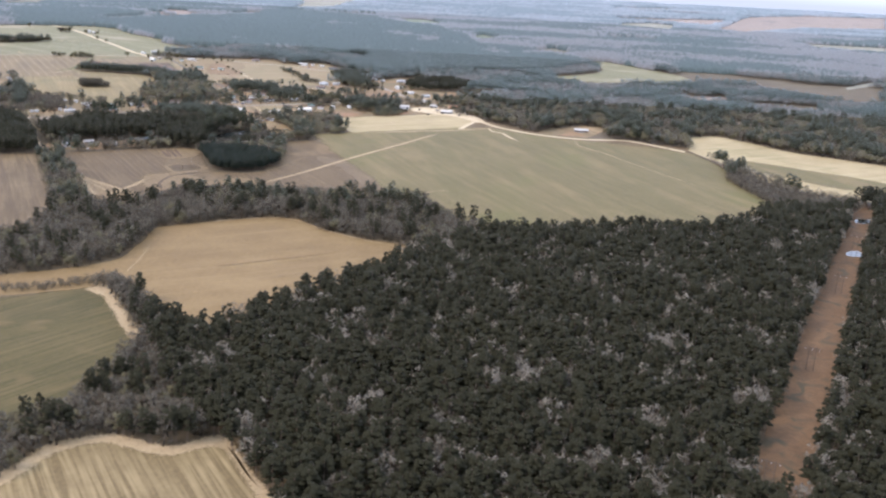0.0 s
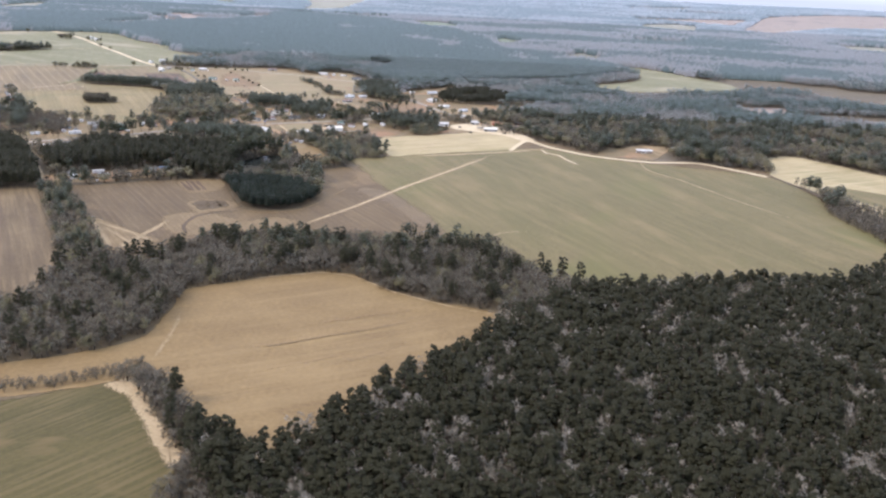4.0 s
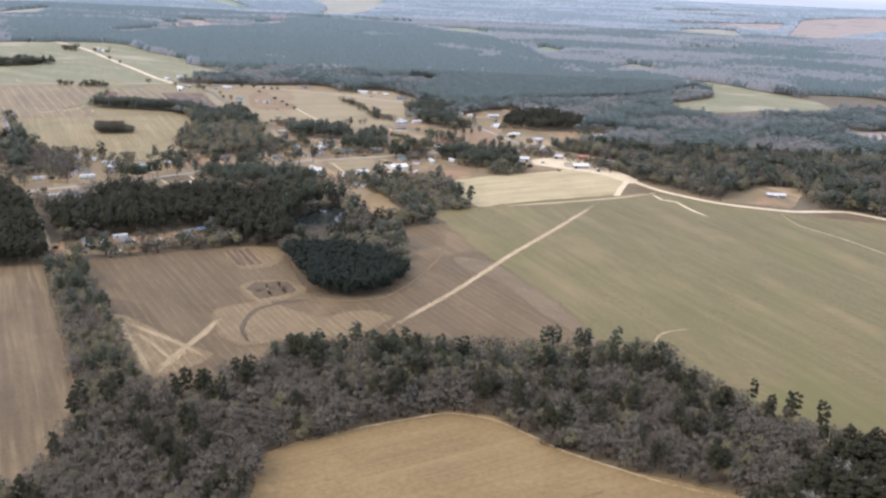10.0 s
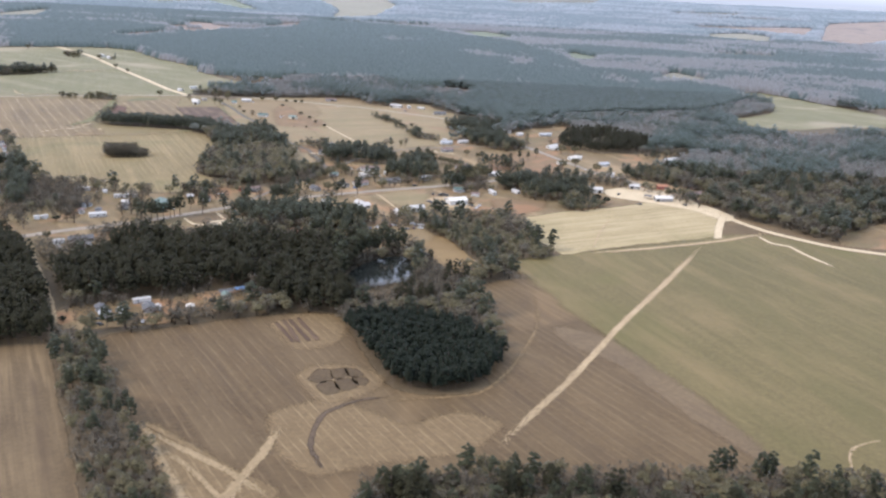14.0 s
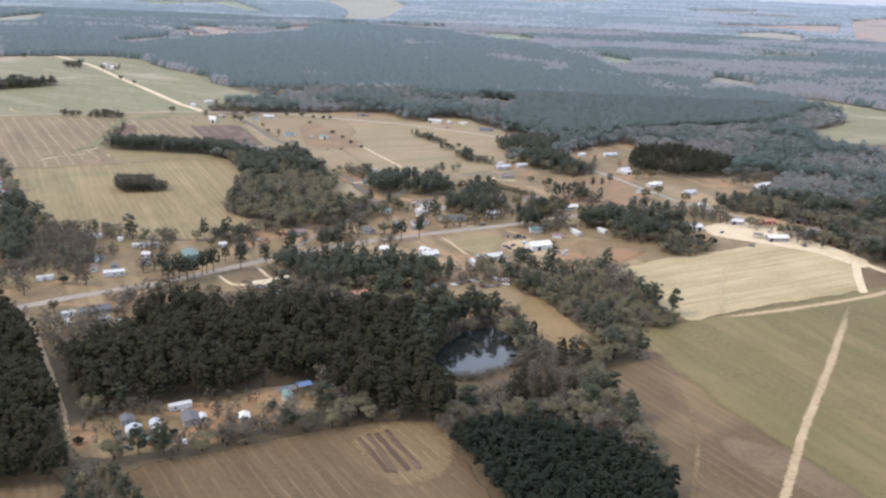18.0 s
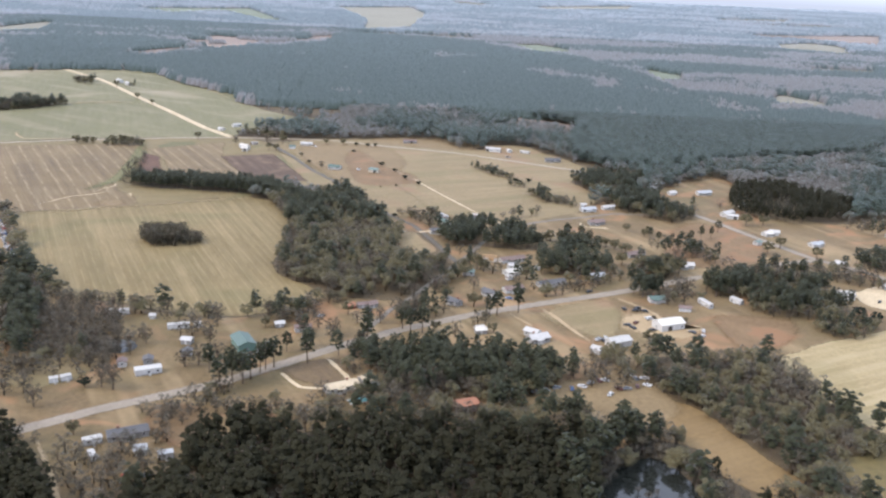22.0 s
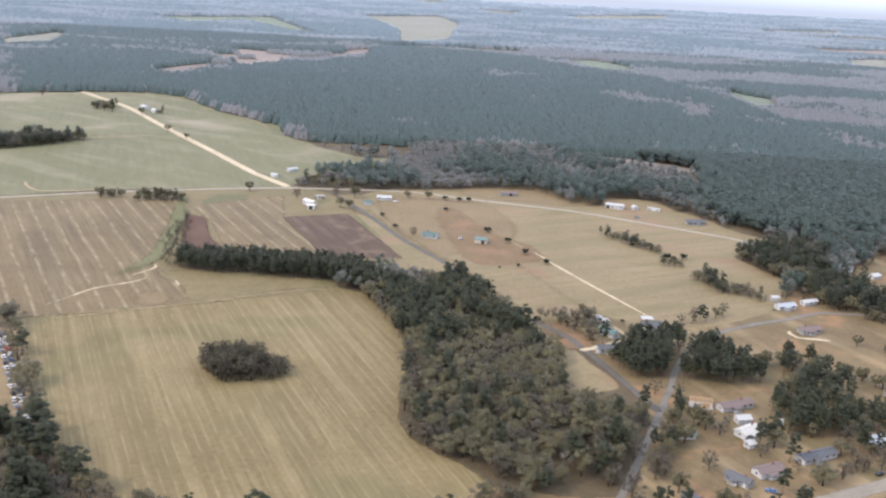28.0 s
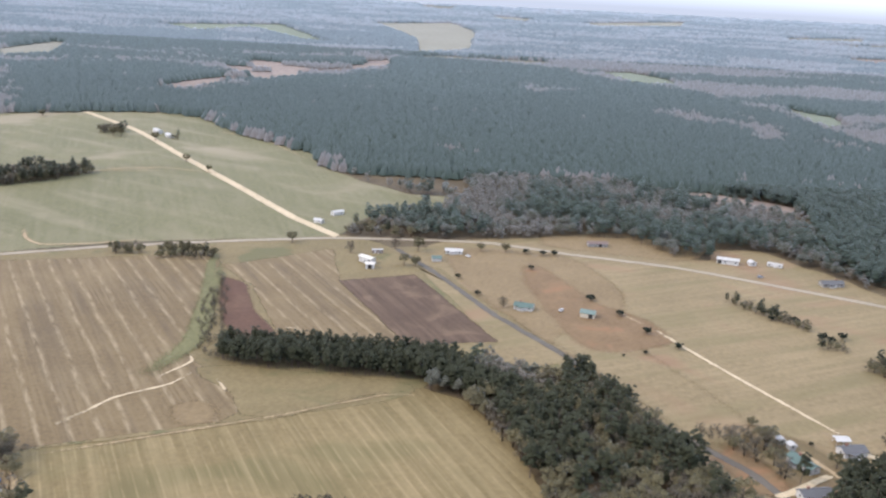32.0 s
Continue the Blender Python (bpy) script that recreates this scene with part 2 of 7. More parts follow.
M["green"] = soil("winter_grass", (0.0821, 0.0711, 0.0254), (0.12, 0.0971, 0.0385), (0.159, 0.122, 0.0539), 0.004, 0.35, rows=(25, 6.0), rows_col=(0.205, 0.151, 0.0693), rows_mix=0.22, patch=(0.107, 0.0937, 0.0316), patch_scale=0.006, more=((25, 30.0, (0.196, 0.142, 0.0662), 0.4), (12, 20.0, (0.0978, 0.0854, 0.03), 0.4)), crisp=False)
M["pale"] = soil("pale_dry_stubble", (0.22, 0.17, 0.082), (0.29, 0.23, 0.118), (0.37, 0.30, 0.165), 0.015, 0.4, rows=(-60, 4.0), rows_col=(0.43, 0.35, 0.205), rows_mix=0.35, patch=(0.22, 0.18, 0.085), patch_scale=0.014, more=((-60, 12.0, (0.44, 0.365, 0.22), 0.25),))
M["clump"] = soil("striped_stubble", (0.13, 0.098, 0.0423), (0.176, 0.133, 0.0602), (0.232, 0.178, 0.0865), 0.010, 0.4, rows=(27, 2.3), rows_col=(0.3, 0.236, 0.124), rows_mix=0.25, patch=(0.135, 0.111, 0.047), patch_scale=0.010, more=((27, 5.5, (0.31, 0.243, 0.127), 0.25), (27, 13.0, (0.13, 0.104, 0.0451), 0.45)), lines=(27, 4.7, (0.34, 0.267, 0.141), 0.28))
M["striped"] = soil("grey_stubble", (0.108, 0.075, 0.037), (0.156, 0.112, 0.056), (0.208, 0.154, 0.079), 0.014, 0.4, rows=(31, 2.4), rows_col=(0.25, 0.195, 0.112), rows_mix=0.3, more=((31, 9.0, (0.095, 0.07, 0.042), 0.4),), lines=(31, 11.8, (0.36, 0.29, 0.18), 0.42))
M["brown"] = soil("turned_brown_earth", (0.056, 0.034, 0.021), (0.082, 0.052, 0.032), (0.12, 0.08, 0.05), 0.03, 0.4, rows=(27, 4.0), rows_col=(0.16, 0.108, 0.068), rows_mix=0.5, patch=(0.135, 0.09, 0.055), patch_scale=0.03)
M["red"] = soil("red_earth", (0.075, 0.038, 0.025), (0.105, 0.057, 0.035), (0.16, 0.098, 0.058), 0.03, 0.4, crisp=False)
M["scrub"] = soil("orange_scrub", (0.125, 0.083, 0.043), (0.18, 0.118, 0.06), (0.24, 0.162, 0.088), 0.04, 0.4, patch=(0.215, 0.122, 0.062), patch_scale=0.04, crisp=False)
M["fargreen"] = soil("far_green_crop", (0.118, 0.114, 0.054), (0.148, 0.139, 0.068), (0.185, 0.168, 0.085), 0.006, 0.3, rows=(20, 6.0), rows_col=(0.21, 0.187, 0.115), rows_mix=0.3, patch=(0.24, 0.205, 0.13), patch_scale=0.006, more=((60, 30.0, (0.26, 0.225, 0.145), 0.35),))
M["pasture"] = soil("dry_pasture", (0.154, 0.117, 0.0594), (0.212, 0.162, 0.0848), (0.276, 0.217, 0.12), 0.010, 0.35, rows=(-62, 4.0), rows_col=(0.286, 0.223, 0.125), rows_mix=0.3, patch=(0.212, 0.138, 0.0774), patch_scale=0.010, more=((-62, 16.0, (0.154, 0.129, 0.0594), 0.5),), crisp=False)
M["grass"] = soil("rough_grass", (0.13, 0.105, 0.05), (0.18, 0.14, 0.068), (0.24, 0.19, 0.095), 0.02, 0.4, patch=(0.12, 0.11, 0.05))
M["yard"] = soil("worn_yard", (0.0969, 0.0684, 0.0336), (0.162, 0.114, 0.0568), (0.268, 0.192, 0.101), 0.03, 0.4, patch=(0.251, 0.142, 0.0719), patch_scale=0.025, more=((-50, 25.0, (0.125, 0.105, 0.0487), 0.45), (30, 20.0, (0.342, 0.251, 0.139), 0.5)))
M["lane"] = soil("orange_clay", (0.078, 0.047, 0.023), (0.132, 0.076, 0.036), (0.195, 0.118, 0.058), 0.05, 0.35, patch=(0.065, 0.053, 0.03), patch_scale=0.06, crisp=False)
M["sand"] = soil("pale_sand", (0.38, 0.30, 0.185), (0.48, 0.39, 0.25), (0.56, 0.46, 0.305), 0.04, 0.5)
M["path"] = soil("worn_track", (0.27, 0.20, 0.112), (0.345, 0.26, 0.15), (0.41, 0.32, 0.195), 0.05, 0.5, crisp=False)
M["asphalt"] = soil("worn_asphalt", (0.202, 0.173, 0.132), (0.249, 0.214, 0.165), (0.297, 0.257, 0.199), 0.06, 0.8)
M["paleroad"] = soil("pale_chip_road", (0.261, 0.2205, 0.1575), (0.3105, 0.2655, 0.1935), (0.36, 0.3105, 0.2295), 0.05, 0.6)
M["darklane"] = soil("dark_asphalt_lane", (0.088, 0.078, 0.063), (0.112, 0.099, 0.080), (0.14, 0.124, 0.10), 0.06, 0.8)
# crop green dulled in its base colour to match distance haze
M["dullgreen"] = soil("hazed_winter_crop", (0.135, 0.155, 0.105), (0.165, 0.188, 0.13), (0.20, 0.222, 0.158), 0.006, 0.1)
M["swalegrass"] = soil("green_swale", (0.115, 0.112, 0.048), (0.15, 0.142, 0.064), (0.185, 0.172, 0.082), 0.03, 0.4, crisp=False)
M["bed"] = soil("dug_bed", (0.062, 0.043, 0.022), (0.084, 0.058, 0.030), (0.11, 0.077, 0.040), 0.05, 0.5)
M["oldroad"] = soil("old_grey_asphalt", (0.14, 0.124, 0.10), (0.178, 0.158, 0.128), (0.215, 0.19, 0.155), 0.06, 0.8)
M["warmgrass"] = soil("warm_dry_grass", (0.165, 0.118, 0.06), (0.20, 0.145, 0.075), (0.24, 0.178, 0.095), 0.03, 0.4, crisp=False)
M["scrape"] = soil("scraped_earth", (0.204, 0.1496, 0.08075), (0.2635, 0.1955, 0.108), (0.3145, 0.238, 0.136), 0.03, 0.4, crisp=False)
M["sweep"] = soil("worn_fallow", (0.125, 0.086, 0.042), (0.158, 0.110, 0.055), (0.20, 0.143, 0.073), 0.03, 0.4, rows=(33, 3.5), rows_col=(0.11, 0.075, 0.037), rows_mix=0.4, crisp=False, lines=(33, 4.1, (0.25, 0.185, 0.10), 0.5))
M["dusk"] = soil("weedy_margin", (0.105, 0.074, 0.042), (0.138, 0.098, 0.053), (0.175, 0.126, 0.068), 0.03, 0.4, rows=(33, 3.0), rows_col=(0.095, 0.067, 0.041), rows_mix=0.35, crisp=False)
M["clods"] = soil("turned_clods", (0.115, 0.078, 0.04), (0.14, 0.096, 0.05), (0.17, 0.118, 0.06), 0.05, 0.5, crisp=False)
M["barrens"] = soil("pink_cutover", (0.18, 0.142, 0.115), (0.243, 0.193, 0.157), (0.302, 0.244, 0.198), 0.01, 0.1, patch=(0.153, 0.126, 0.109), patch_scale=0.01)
# field colour paled and less yellow, with distance haze painted in
M["farfield"] = soil("hazed_far_field", (0.19, 0.18, 0.136), (0.224, 0.214, 0.164), (0.262, 0.252, 0.196), 0.006, 0.1)
M["pine"] = foliage("pine_needles", (0.0138, 0.0136, 0.0068), (0.0238, 0.0226, 0.0112), 0.9, 0.1, 0.18, lace=0.37, sheen=0.08)
# lighter copy of the pine needles, lifted for haze over the village
M["grovepine"] = foliage("hazed_grove_pine_needles", (0.018, 0.0205, 0.0115), (0.042, 0.0445, 0.0245), 0.9, 0.1, 0.2, lace=0.39, sheen=0.27)
M["darkpine"] = foliage("young_pine_needles", (0.007, 0.010, 0.0068), (0.016, 0.0205, 0.0125), 0.9, 0.1)
M["oak"] = foliage("evergreen_leaves", (0.048, 0.042, 0.022), (0.118, 0.101, 0.051), lace=0.46, sheen=0.2)
M["bare"] = foliage("bare_twigs", (0.039, 0.0335, 0.0235), (0.114, 0.097, 0.069), 0.9, 0.1, lace=0.52, sheen=0.16)
M["thicket"] = foliage("dense_dark_brush", (0.032, 0.028, 0.018), (0.084, 0.073, 0.048), 0.9, 0.1, lace=0.5)
M["paletwig"] = foliage("silver_twigs", (0.10, 0.089, 0.068), (0.245, 0.214, 0.17), 0.9, 0.1, lace=0.53)
# hill stands: haze put into strong sheen and a lighter pine green
M["midpine"] = foliage("hazed_hill_pines", (0.022, 0.034, 0.021), (0.038, 0.052, 0.031), 0.85, 0.2, 0, lace=0.44, sheen=0.55)
M["midoak"] = foliage("hazed_hill_evergreens", (0.04, 0.042, 0.029), (0.088, 0.085, 0.06), 0.85, 0.2, 0, lace=0.44, sheen=0.6)
M["midbare"] = foliage("hazed_hill_hardwoods", (0.062, 0.055, 0.042), (0.14, 0.123, 0.099), 0.85, 0.2, 0, lace=0.46, sheen=0.6)
# far stands: haze painted in by paler colours and sheen that rises with distance
M["farpine"] = foliage("hazed_far_pines", (0.024, 0.039, 0.026), (0.034, 0.050, 0.033), 0.85, 0.2, 0, clump=0.12, sheen=0.47)
M["farbare"] = foliage("hazed_far_hardwoods", (0.082, 0.068, 0.056), (0.140, 0.115, 0.094), 0.85, 0.2, 0, clump=0.15, sheen=0.62)
M["rimpine"] = foliage("hazed_horizon_pines", (0.030, 0.042, 0.034), (0.05, 0.062, 0.05), 0.85, 0.2, 0, clump=0.1, sheen=0.72)
M["rimbare"] = foliage("hazed_horizon_hardwoods", (0.095, 0.083, 0.074), (0.145, 0.124, 0.108), 0.85, 0.2, 0, clump=0.1, sheen=0.85)
M["bark"] = plain("bark", (0.11, 0.085, 0.065), 0.9, 0.1)
M["water"], _n, _l, _b = shader("pond_water", 0.06, 0.5)
_b.inputs["Base Color"].default_value = (0.02, 0.022, 0.018, 1)
M["poolwater"], _n, _l, _b = shader("pool_water", 0.08, 0.5)
_b.inputs["Base Color"].default_value = (0.12, 0.38, 0.36, 1)

# ---- the plan, in metres ----
STUBBLE_FIELD = [(-152, 273), (-145, 300), (-125, 312), (-97, 304), (-79, 317), (-60, 291), (-47, 273), (-39, 252), (-72, 228), (-172, 217), (-192, 248)]
GREEN_STRIP_FIELD = [(-303, 422), (-245, 461), (-220, 478), (-196, 490), (-174, 458), (-151, 423), (-146, 374), (-150, 349), (-160, 321), (-168, 306), (-204, 270)]
TAN_FIELD = [(-316, 467), (-264, 500), (-224, 524), (-208, 545), (-205, 578), (-207, 619), (-189, 634), (-161, 652), (-131, 667), (-110, 664), (-89, 640), (-61, 624), (-27, 613), (-13, 606), (-32, 542), (-51, 520), (-72, 494), (-88, 467), (-106, 439), (-118, 420), (-145, 440), (-159, 465), (-182, 494), (-192, 498), (-209, 485), (-246, 465), (-292, 433)]
TILLED_FIELD = [(-521, 805), (-428, 840), (-402, 845), (-370, 786), (-337, 723), (-300, 656), (-289, 610), (-291, 582), (-307, 552), (-332, 525)]
CLEARING = [(-375, 848), (-332, 877), (-282, 903), (-261, 903), (-241, 856), (-221, 810), (-200, 806), (-174, 817), (-179, 835), (-168, 877), (-171, 905), (-184, 942), (-186, 966), (-154, 985), (-158, 1006), (-162, 1021), (-129, 1037), (-129, 1055), (-140, 1080), (-152, 1124), (-113, 1160), (-68, 1185), (-18, 1218), (6, 1194), (50, 1154), (92, 1110), (150, 1090), (260, 1064), (282, 961), (273, 897), (290, 774), (211, 682), (107, 668), (54, 643), (-11, 709), (-35, 726), (-64, 719), (-84, 714), (-122, 719), (-152, 723), (-180, 724), (-212, 720), (-240, 693), (-253, 666), (-257, 668), (-275, 670), (-309, 733), (-342, 788)]
GREEN_FIELD = [(-162, 1021), (-129, 1037), (-102, 1052), (-49, 1083), (4, 1114), (42, 1124), (87, 1093), (144, 1073), (255, 1035), (281, 955), (273, 897), (290, 774), (211, 682), (107, 668), (54, 643), (-11, 709), (-35, 726), (-46, 740), (-69, 812), (-99, 872), (-125, 925), (-149, 988), (-158, 1006)]
PALE_FIELD = [(-152, 1124), (-113, 1160), (-68, 1185), (-18, 1218), (6, 1194), (15, 1160), (4, 1114), (-49, 1085), (-102, 1054), (-121, 1041), (-129, 1055), (-140, 1080)]
SANDY_FIELD = [(276, 1130), (320, 1155), (386, 1073), (474, 1019), (523, 949), (421, 728), (399, 825), (382, 843), (337, 858), (300, 920), (288, 974), (263, 1044)]
POND_FIELD = [(-240, 1054), (-222, 1074), (-206, 1067), (-189, 1031), (-175, 999), (-189, 989), (-209, 1008), (-213, 1026), (-230, 1035)]
CLUMP_FIELD = [(-654, 1333), (-618, 1354), (-569, 1376), (-500, 1419), (-474, 1407), (-445, 1335), (-441, 1255), (-434, 1231), (-417, 1214), (-396, 1192), (-412, 1171), (-435, 1153), (-465, 1149), (-491, 1157), (-514, 1165), (-556, 1174), (-596, 1233)]
STRIPED_FIELD = [(-852, 1544), (-778, 1574), (-713, 1595), (-649, 1608), (-636, 1556), (-628, 1488), (-622, 1448), (-589, 1411), (-576, 1388), (-584, 1370), (-653, 1338), (-661, 1335), (-704, 1313)]
TAN_PLOT = [(-640, 1591), (-574, 1644), (-560, 1574), (-509, 1474), (-574, 1467), (-614, 1560)]
BROWN_PLOT = [(-560, 1574), (-513, 1595), (-460, 1486), (-508, 1472)]
GRASS_STRIP = [(-609, 1428), (-561, 1431), (-501, 1417), (-557, 1382), (-574, 1380), (-588, 1405)]
VERGE_STRIP = [(-512, 1610), (-496, 1600), (-453, 1518), (-422, 1464), (-446, 1450), (-469, 1453), (-460, 1484)]
FAR_GREEN_FIELD = [(-1107, 2103), (-955, 2178), (-875, 2198), (-817, 2171), (-743, 2069), (-643, 1977), (-636, 1934), (-583, 1868), (-532, 1823), (-489, 1822), (-514, 1771), (-561, 1736), (-576, 1680), (-653, 1651), (-725, 1627), (-787, 1591), (-818, 1578)]
PASTURE = [(-510, 1662), (-409, 1708), (-353, 1699), (-313, 1647), (-240, 1664), (-197, 1574), (-223, 1535), (-202, 1481), (-226, 1422), (-272, 1386), (-314, 1383), (-354, 1410), (-403, 1467), (-425, 1476)]
VILLAGE = [(-587, 1086), (-549, 1130), (-555, 1171), (-514, 1164), (-465, 1147), (-435, 1151), (-396, 1191), (-350, 1191), (-332, 1237), (-326, 1286), (-357, 1349), (-377, 1396), (-429, 1486), (-299, 1396), (-225, 1422), (-212, 1449), (-150, 1510), (-82, 1583), (-31, 1423), (49, 1450), (19, 1370), (-35, 1315), (11, 1266), (38, 1241), (6, 1194), (-18, 1218), (-68, 1185), (-113, 1160), (-152, 1124), (-219, 1123), (-241, 1067), (-245, 1015), (-289, 1031), (-377, 1023), (-424, 1005), (-416, 983), (-445, 948), (-477, 989), (-506, 959)]
COTTAGE_YARD = [(-411, 882), (-398, 859), (-356, 871), (-334, 888), (-312, 910), (-316, 934), (-337, 931), (-358, 914), (-392, 903)]
POND = [(-263, 969), (-258, 989), (-248, 1007), (-235, 1016), (-226, 1006), (-220, 984), (-225, 971), (-244, 955), (-260, 954)]
CLEARED_LANE = [(134, 288), (174, 383), (226, 504), (299, 664), (363, 803), (388, 823), (333, 694), (258, 519), (201, 387), (158, 291)]
FAR_FIELD_E = [(229, 2022), (280, 2015), (345, 1915), (403, 1812), (400, 1729), (330, 1690), (289, 1685), (236, 1650), (194, 1645), (140, 1690), (185, 1735), (235, 1791), (258, 1878)]
FAR_FIELD_A = [(144, 2200), (184, 2266), (227, 2177), (201, 2102), (128, 2112)]
BALD_A = [(14, 2066), (44, 2107), (79, 2075), (77, 2001), (36, 1962), (10, 2007)]
BALD_B = [(-133, 2337), (-86, 2313), (-77, 2200), (-132, 2165)]
BALD_C = [(-243, 2376), (-189, 2408), (-129, 2353), (-131, 2311), (-183, 2318)]
BALD_D = [(-732, 2291), (-700, 2304), (-660, 2197), (-698, 2208)]
FAR_FIELD_C = [(481, 3370), (616, 3485), (681, 3410), (605, 3080), (454, 3160)]
FAR_FIELD_D = [(505, 3760), (700, 3800), (1000, 3960), (813, 3470), (650, 3560), (500, 3599)]
FAR_FIELD_N = [(776, 3233), (1150, 4300), (1544, 4705), (1969, 4865), (1532, 3741), (1164, 3562), (1000, 3346), (850, 3150)]
FAR_FIELD_O = [(575, 4327), (960, 4480), (1206, 4332), (831, 4235)]
FAR_FIELD_P = [(368, 2737), (516, 2744), (478, 2635), (355, 2650)]
FAR_FIELD_Q = [(-96, 5000), (444, 5555), (316, 5000), (-61, 4720)]
FAR_FIELD_R = [(-461, 5242), (-262, 5105), (-321, 4789), (-427, 4940)]
FAR_FIELD_S = [(622, 4641), (985, 4839), (875, 4558), (585, 4463)]
FAR_FIELD_T = [(-850, 6065), (-587, 5957), (-679, 5504)]
FAR_FIELD_U = [(691, 1772), (834, 1947), (809, 1882), (684, 1738)]
FAR_FIELD_V = [(-1417, 3759), (-1094, 3997), (-842, 3377), (-916, 3401), (-1122, 3741), (-1221, 3532)]
GREEN_CUT_A = [(-250, 3010), (-171, 3040), (-105, 2930), (-108, 2810), (-195, 2790)]
GREEN_CUT_B = [(11, 2565), (65, 2485), (40, 2375), (3, 2340), (-8, 2461)]
FAR_FIELD_F = [(-798, 4341), (-593, 4533), (-498, 4123), (-504, 3354), (-624, 3216), (-663, 3667), (-866, 4348)]
FAR_FIELD_G = [(-666, 3117), (-571, 3202), (-469, 3190), (-331, 3185), (-327, 3083), (-421, 3082), (-482, 3114), (-614, 3078)]
FAR_FIELD_H = [(-971, 2401), (-903, 2383), (-869, 2476), (-729, 2711), (-645, 2889), (-671, 3045), (-742, 2954), (-818, 2864), (-925, 2900), (-966, 2783), (-893, 2639), (-946, 2526)]
FAR_FIELD_I = [(-1337, 2707), (-1281, 2789), (-1345, 3029), (-1396, 3077), (-1419, 2874)]
FAR_FIELD_J = [(-290, 1901), (-235, 1883), (-185, 1850), (-205, 1822), (-229, 1840), (-283, 1866)]
BARRENS_K = [(361, 1290), (412, 1250), (395, 1212), (356, 1246)]
BARRENS_L = [(347, 1520), (421, 1542), (378, 1436), (343, 1450)]
BARRENS_N = [(497, 1456), (534, 1452), (515, 1411), (488, 1418)]
FAR_FIELD_M = [(934, 2850), (1188, 2855), (1089, 2601), (919, 2665)]
HOUSE_CLEARING = [(93, 1106), (112, 1143), (151, 1175), (182, 1170), (151, 1093), (124, 1100)]
BAND_BARE = [(-332, 525), (-291, 582), (-300, 656), (-309, 733), (-275, 670), (-253, 666), (-240, 693), (-152, 723), (-35, 726), (-11, 709), (48, 654), (-14, 583), (-81, 634), (-134, 664), (-209, 618), (-210, 551), (-263, 499), (-320, 473)]
EDGE_BARE = [(-204, 270), (-168, 306), (-150, 422), (-100, 340), (-65, 293), (-79, 317), (-125, 312), (-152, 273), (-192, 248)]
LEFT_HEDGE = [(-399, 853), (-378, 843), (-342, 788), (-308, 730), (-277, 670), (-294, 646), (-306, 670), (-344, 739), (-391, 829)]
PLANTATION = [(-436, 927), (-414, 895), (-392, 904), (-358, 915), (-337, 931), (-318, 936), (-306, 911), (-287, 908), (-257, 898), (-252, 921), (-263, 957), (-262, 988), (-248, 1018), (-247, 1007), (-251, 1022), (-290, 1024), (-322, 1022), (-376, 1016), (-402, 1017), (-422, 998)]
DARK_PINES = [(-220, 813), (-200, 809), (-177, 819), (-166, 854), (-174, 865), (-182, 880), (-199, 893), (-229, 898), (-253, 883), (-243, 868)]
POND_BUSHES = [(-258, 952), (-244, 953), (-221, 970), (-215, 1008), (-226, 1018), (-210, 1030), (-194, 996), (-188, 961), (-188, 938), (-210, 916), (-250, 912), (-259, 931)]
BUSH_STRIP = [(-224, 1100), (-208, 1066), (-191, 1044), (-173, 1022), (-161, 1004), (-154, 1009), (-155, 1027), (-166, 1043), (-152, 1034), (-139, 1026), (-126, 1043), (-134, 1052), (-145, 1064), (-160, 1076), (-166, 1096), (-188, 1104), (-208, 1106)]
SCRAP_YARD = [(-288, 1056), (-262, 1066), (-240, 1050), (-228, 1046), (-213, 1066), (-220, 1087), (-229, 1102), (-245, 1098), (-268, 1086)]
FIELD_CLUMP = [(-540, 1283), (-527, 1272), (-513, 1276), (-510, 1290), (-517, 1303), (-534, 1305), (-541, 1296)]
FIELD_CLUMP_E = [(-513, 1276), (-502, 1277), (-495, 1287), (-500, 1295), (-512, 1296)]
OVAL_WOOD = [(-489, 1394), (-465, 1415), (-410, 1416), (-390, 1372), (-364, 1332), (-364, 1294), (-353, 1269), (-331, 1260), (-336, 1235), (-352, 1204), (-392, 1193), (-397, 1199), (-410, 1213), (-430, 1227), (-439, 1247), (-441, 1276), (-441, 1310), (-451, 1348), (-474, 1404)]
ROW_HEDGE = [(-600, 1437), (-550, 1434), (-499, 1430), (-466, 1407), (-450, 1348), (-435, 1337), (-416, 1398), (-462, 1423), (-484, 1441), (-541, 1443), (-598, 1445)]
GROVE_A = [(-338, 1317), (-326, 1306), (-306, 1309), (-286, 1304), (-262, 1306), (-264, 1318), (-282, 1352), (-303, 1360), (-321, 1354), (-339, 1320)]
GROVE_B = [(-272, 1256), (-244, 1249), (-242, 1235), (-224, 1240), (-212, 1251), (-218, 1260), (-226, 1280), (-226, 1312), (-245, 1316), (-263, 1290), (-273, 1265)]
GROVE_P = [(-203, 1262), (-191, 1254), (-174, 1268), (-171, 1280), (-185, 1290), (-202, 1276)]
GROVE_Q = [(-215, 1221), (-207, 1216), (-196, 1222), (-197, 1230), (-213, 1231)]
GROVE_R = [(-196, 1221), (-190, 1216), (-177, 1224), (-179, 1231), (-195, 1230)]
GROVE_S = [(-160, 1250), (-156, 1231), (-140, 1233), (-133, 1261), (-144, 1272), (-158, 1266)]
GROVE_T = [(-114, 1179), (-107, 1163), (-91, 1166), (-76, 1185), (-82, 1193), (-98, 1196), (-112, 1188)]
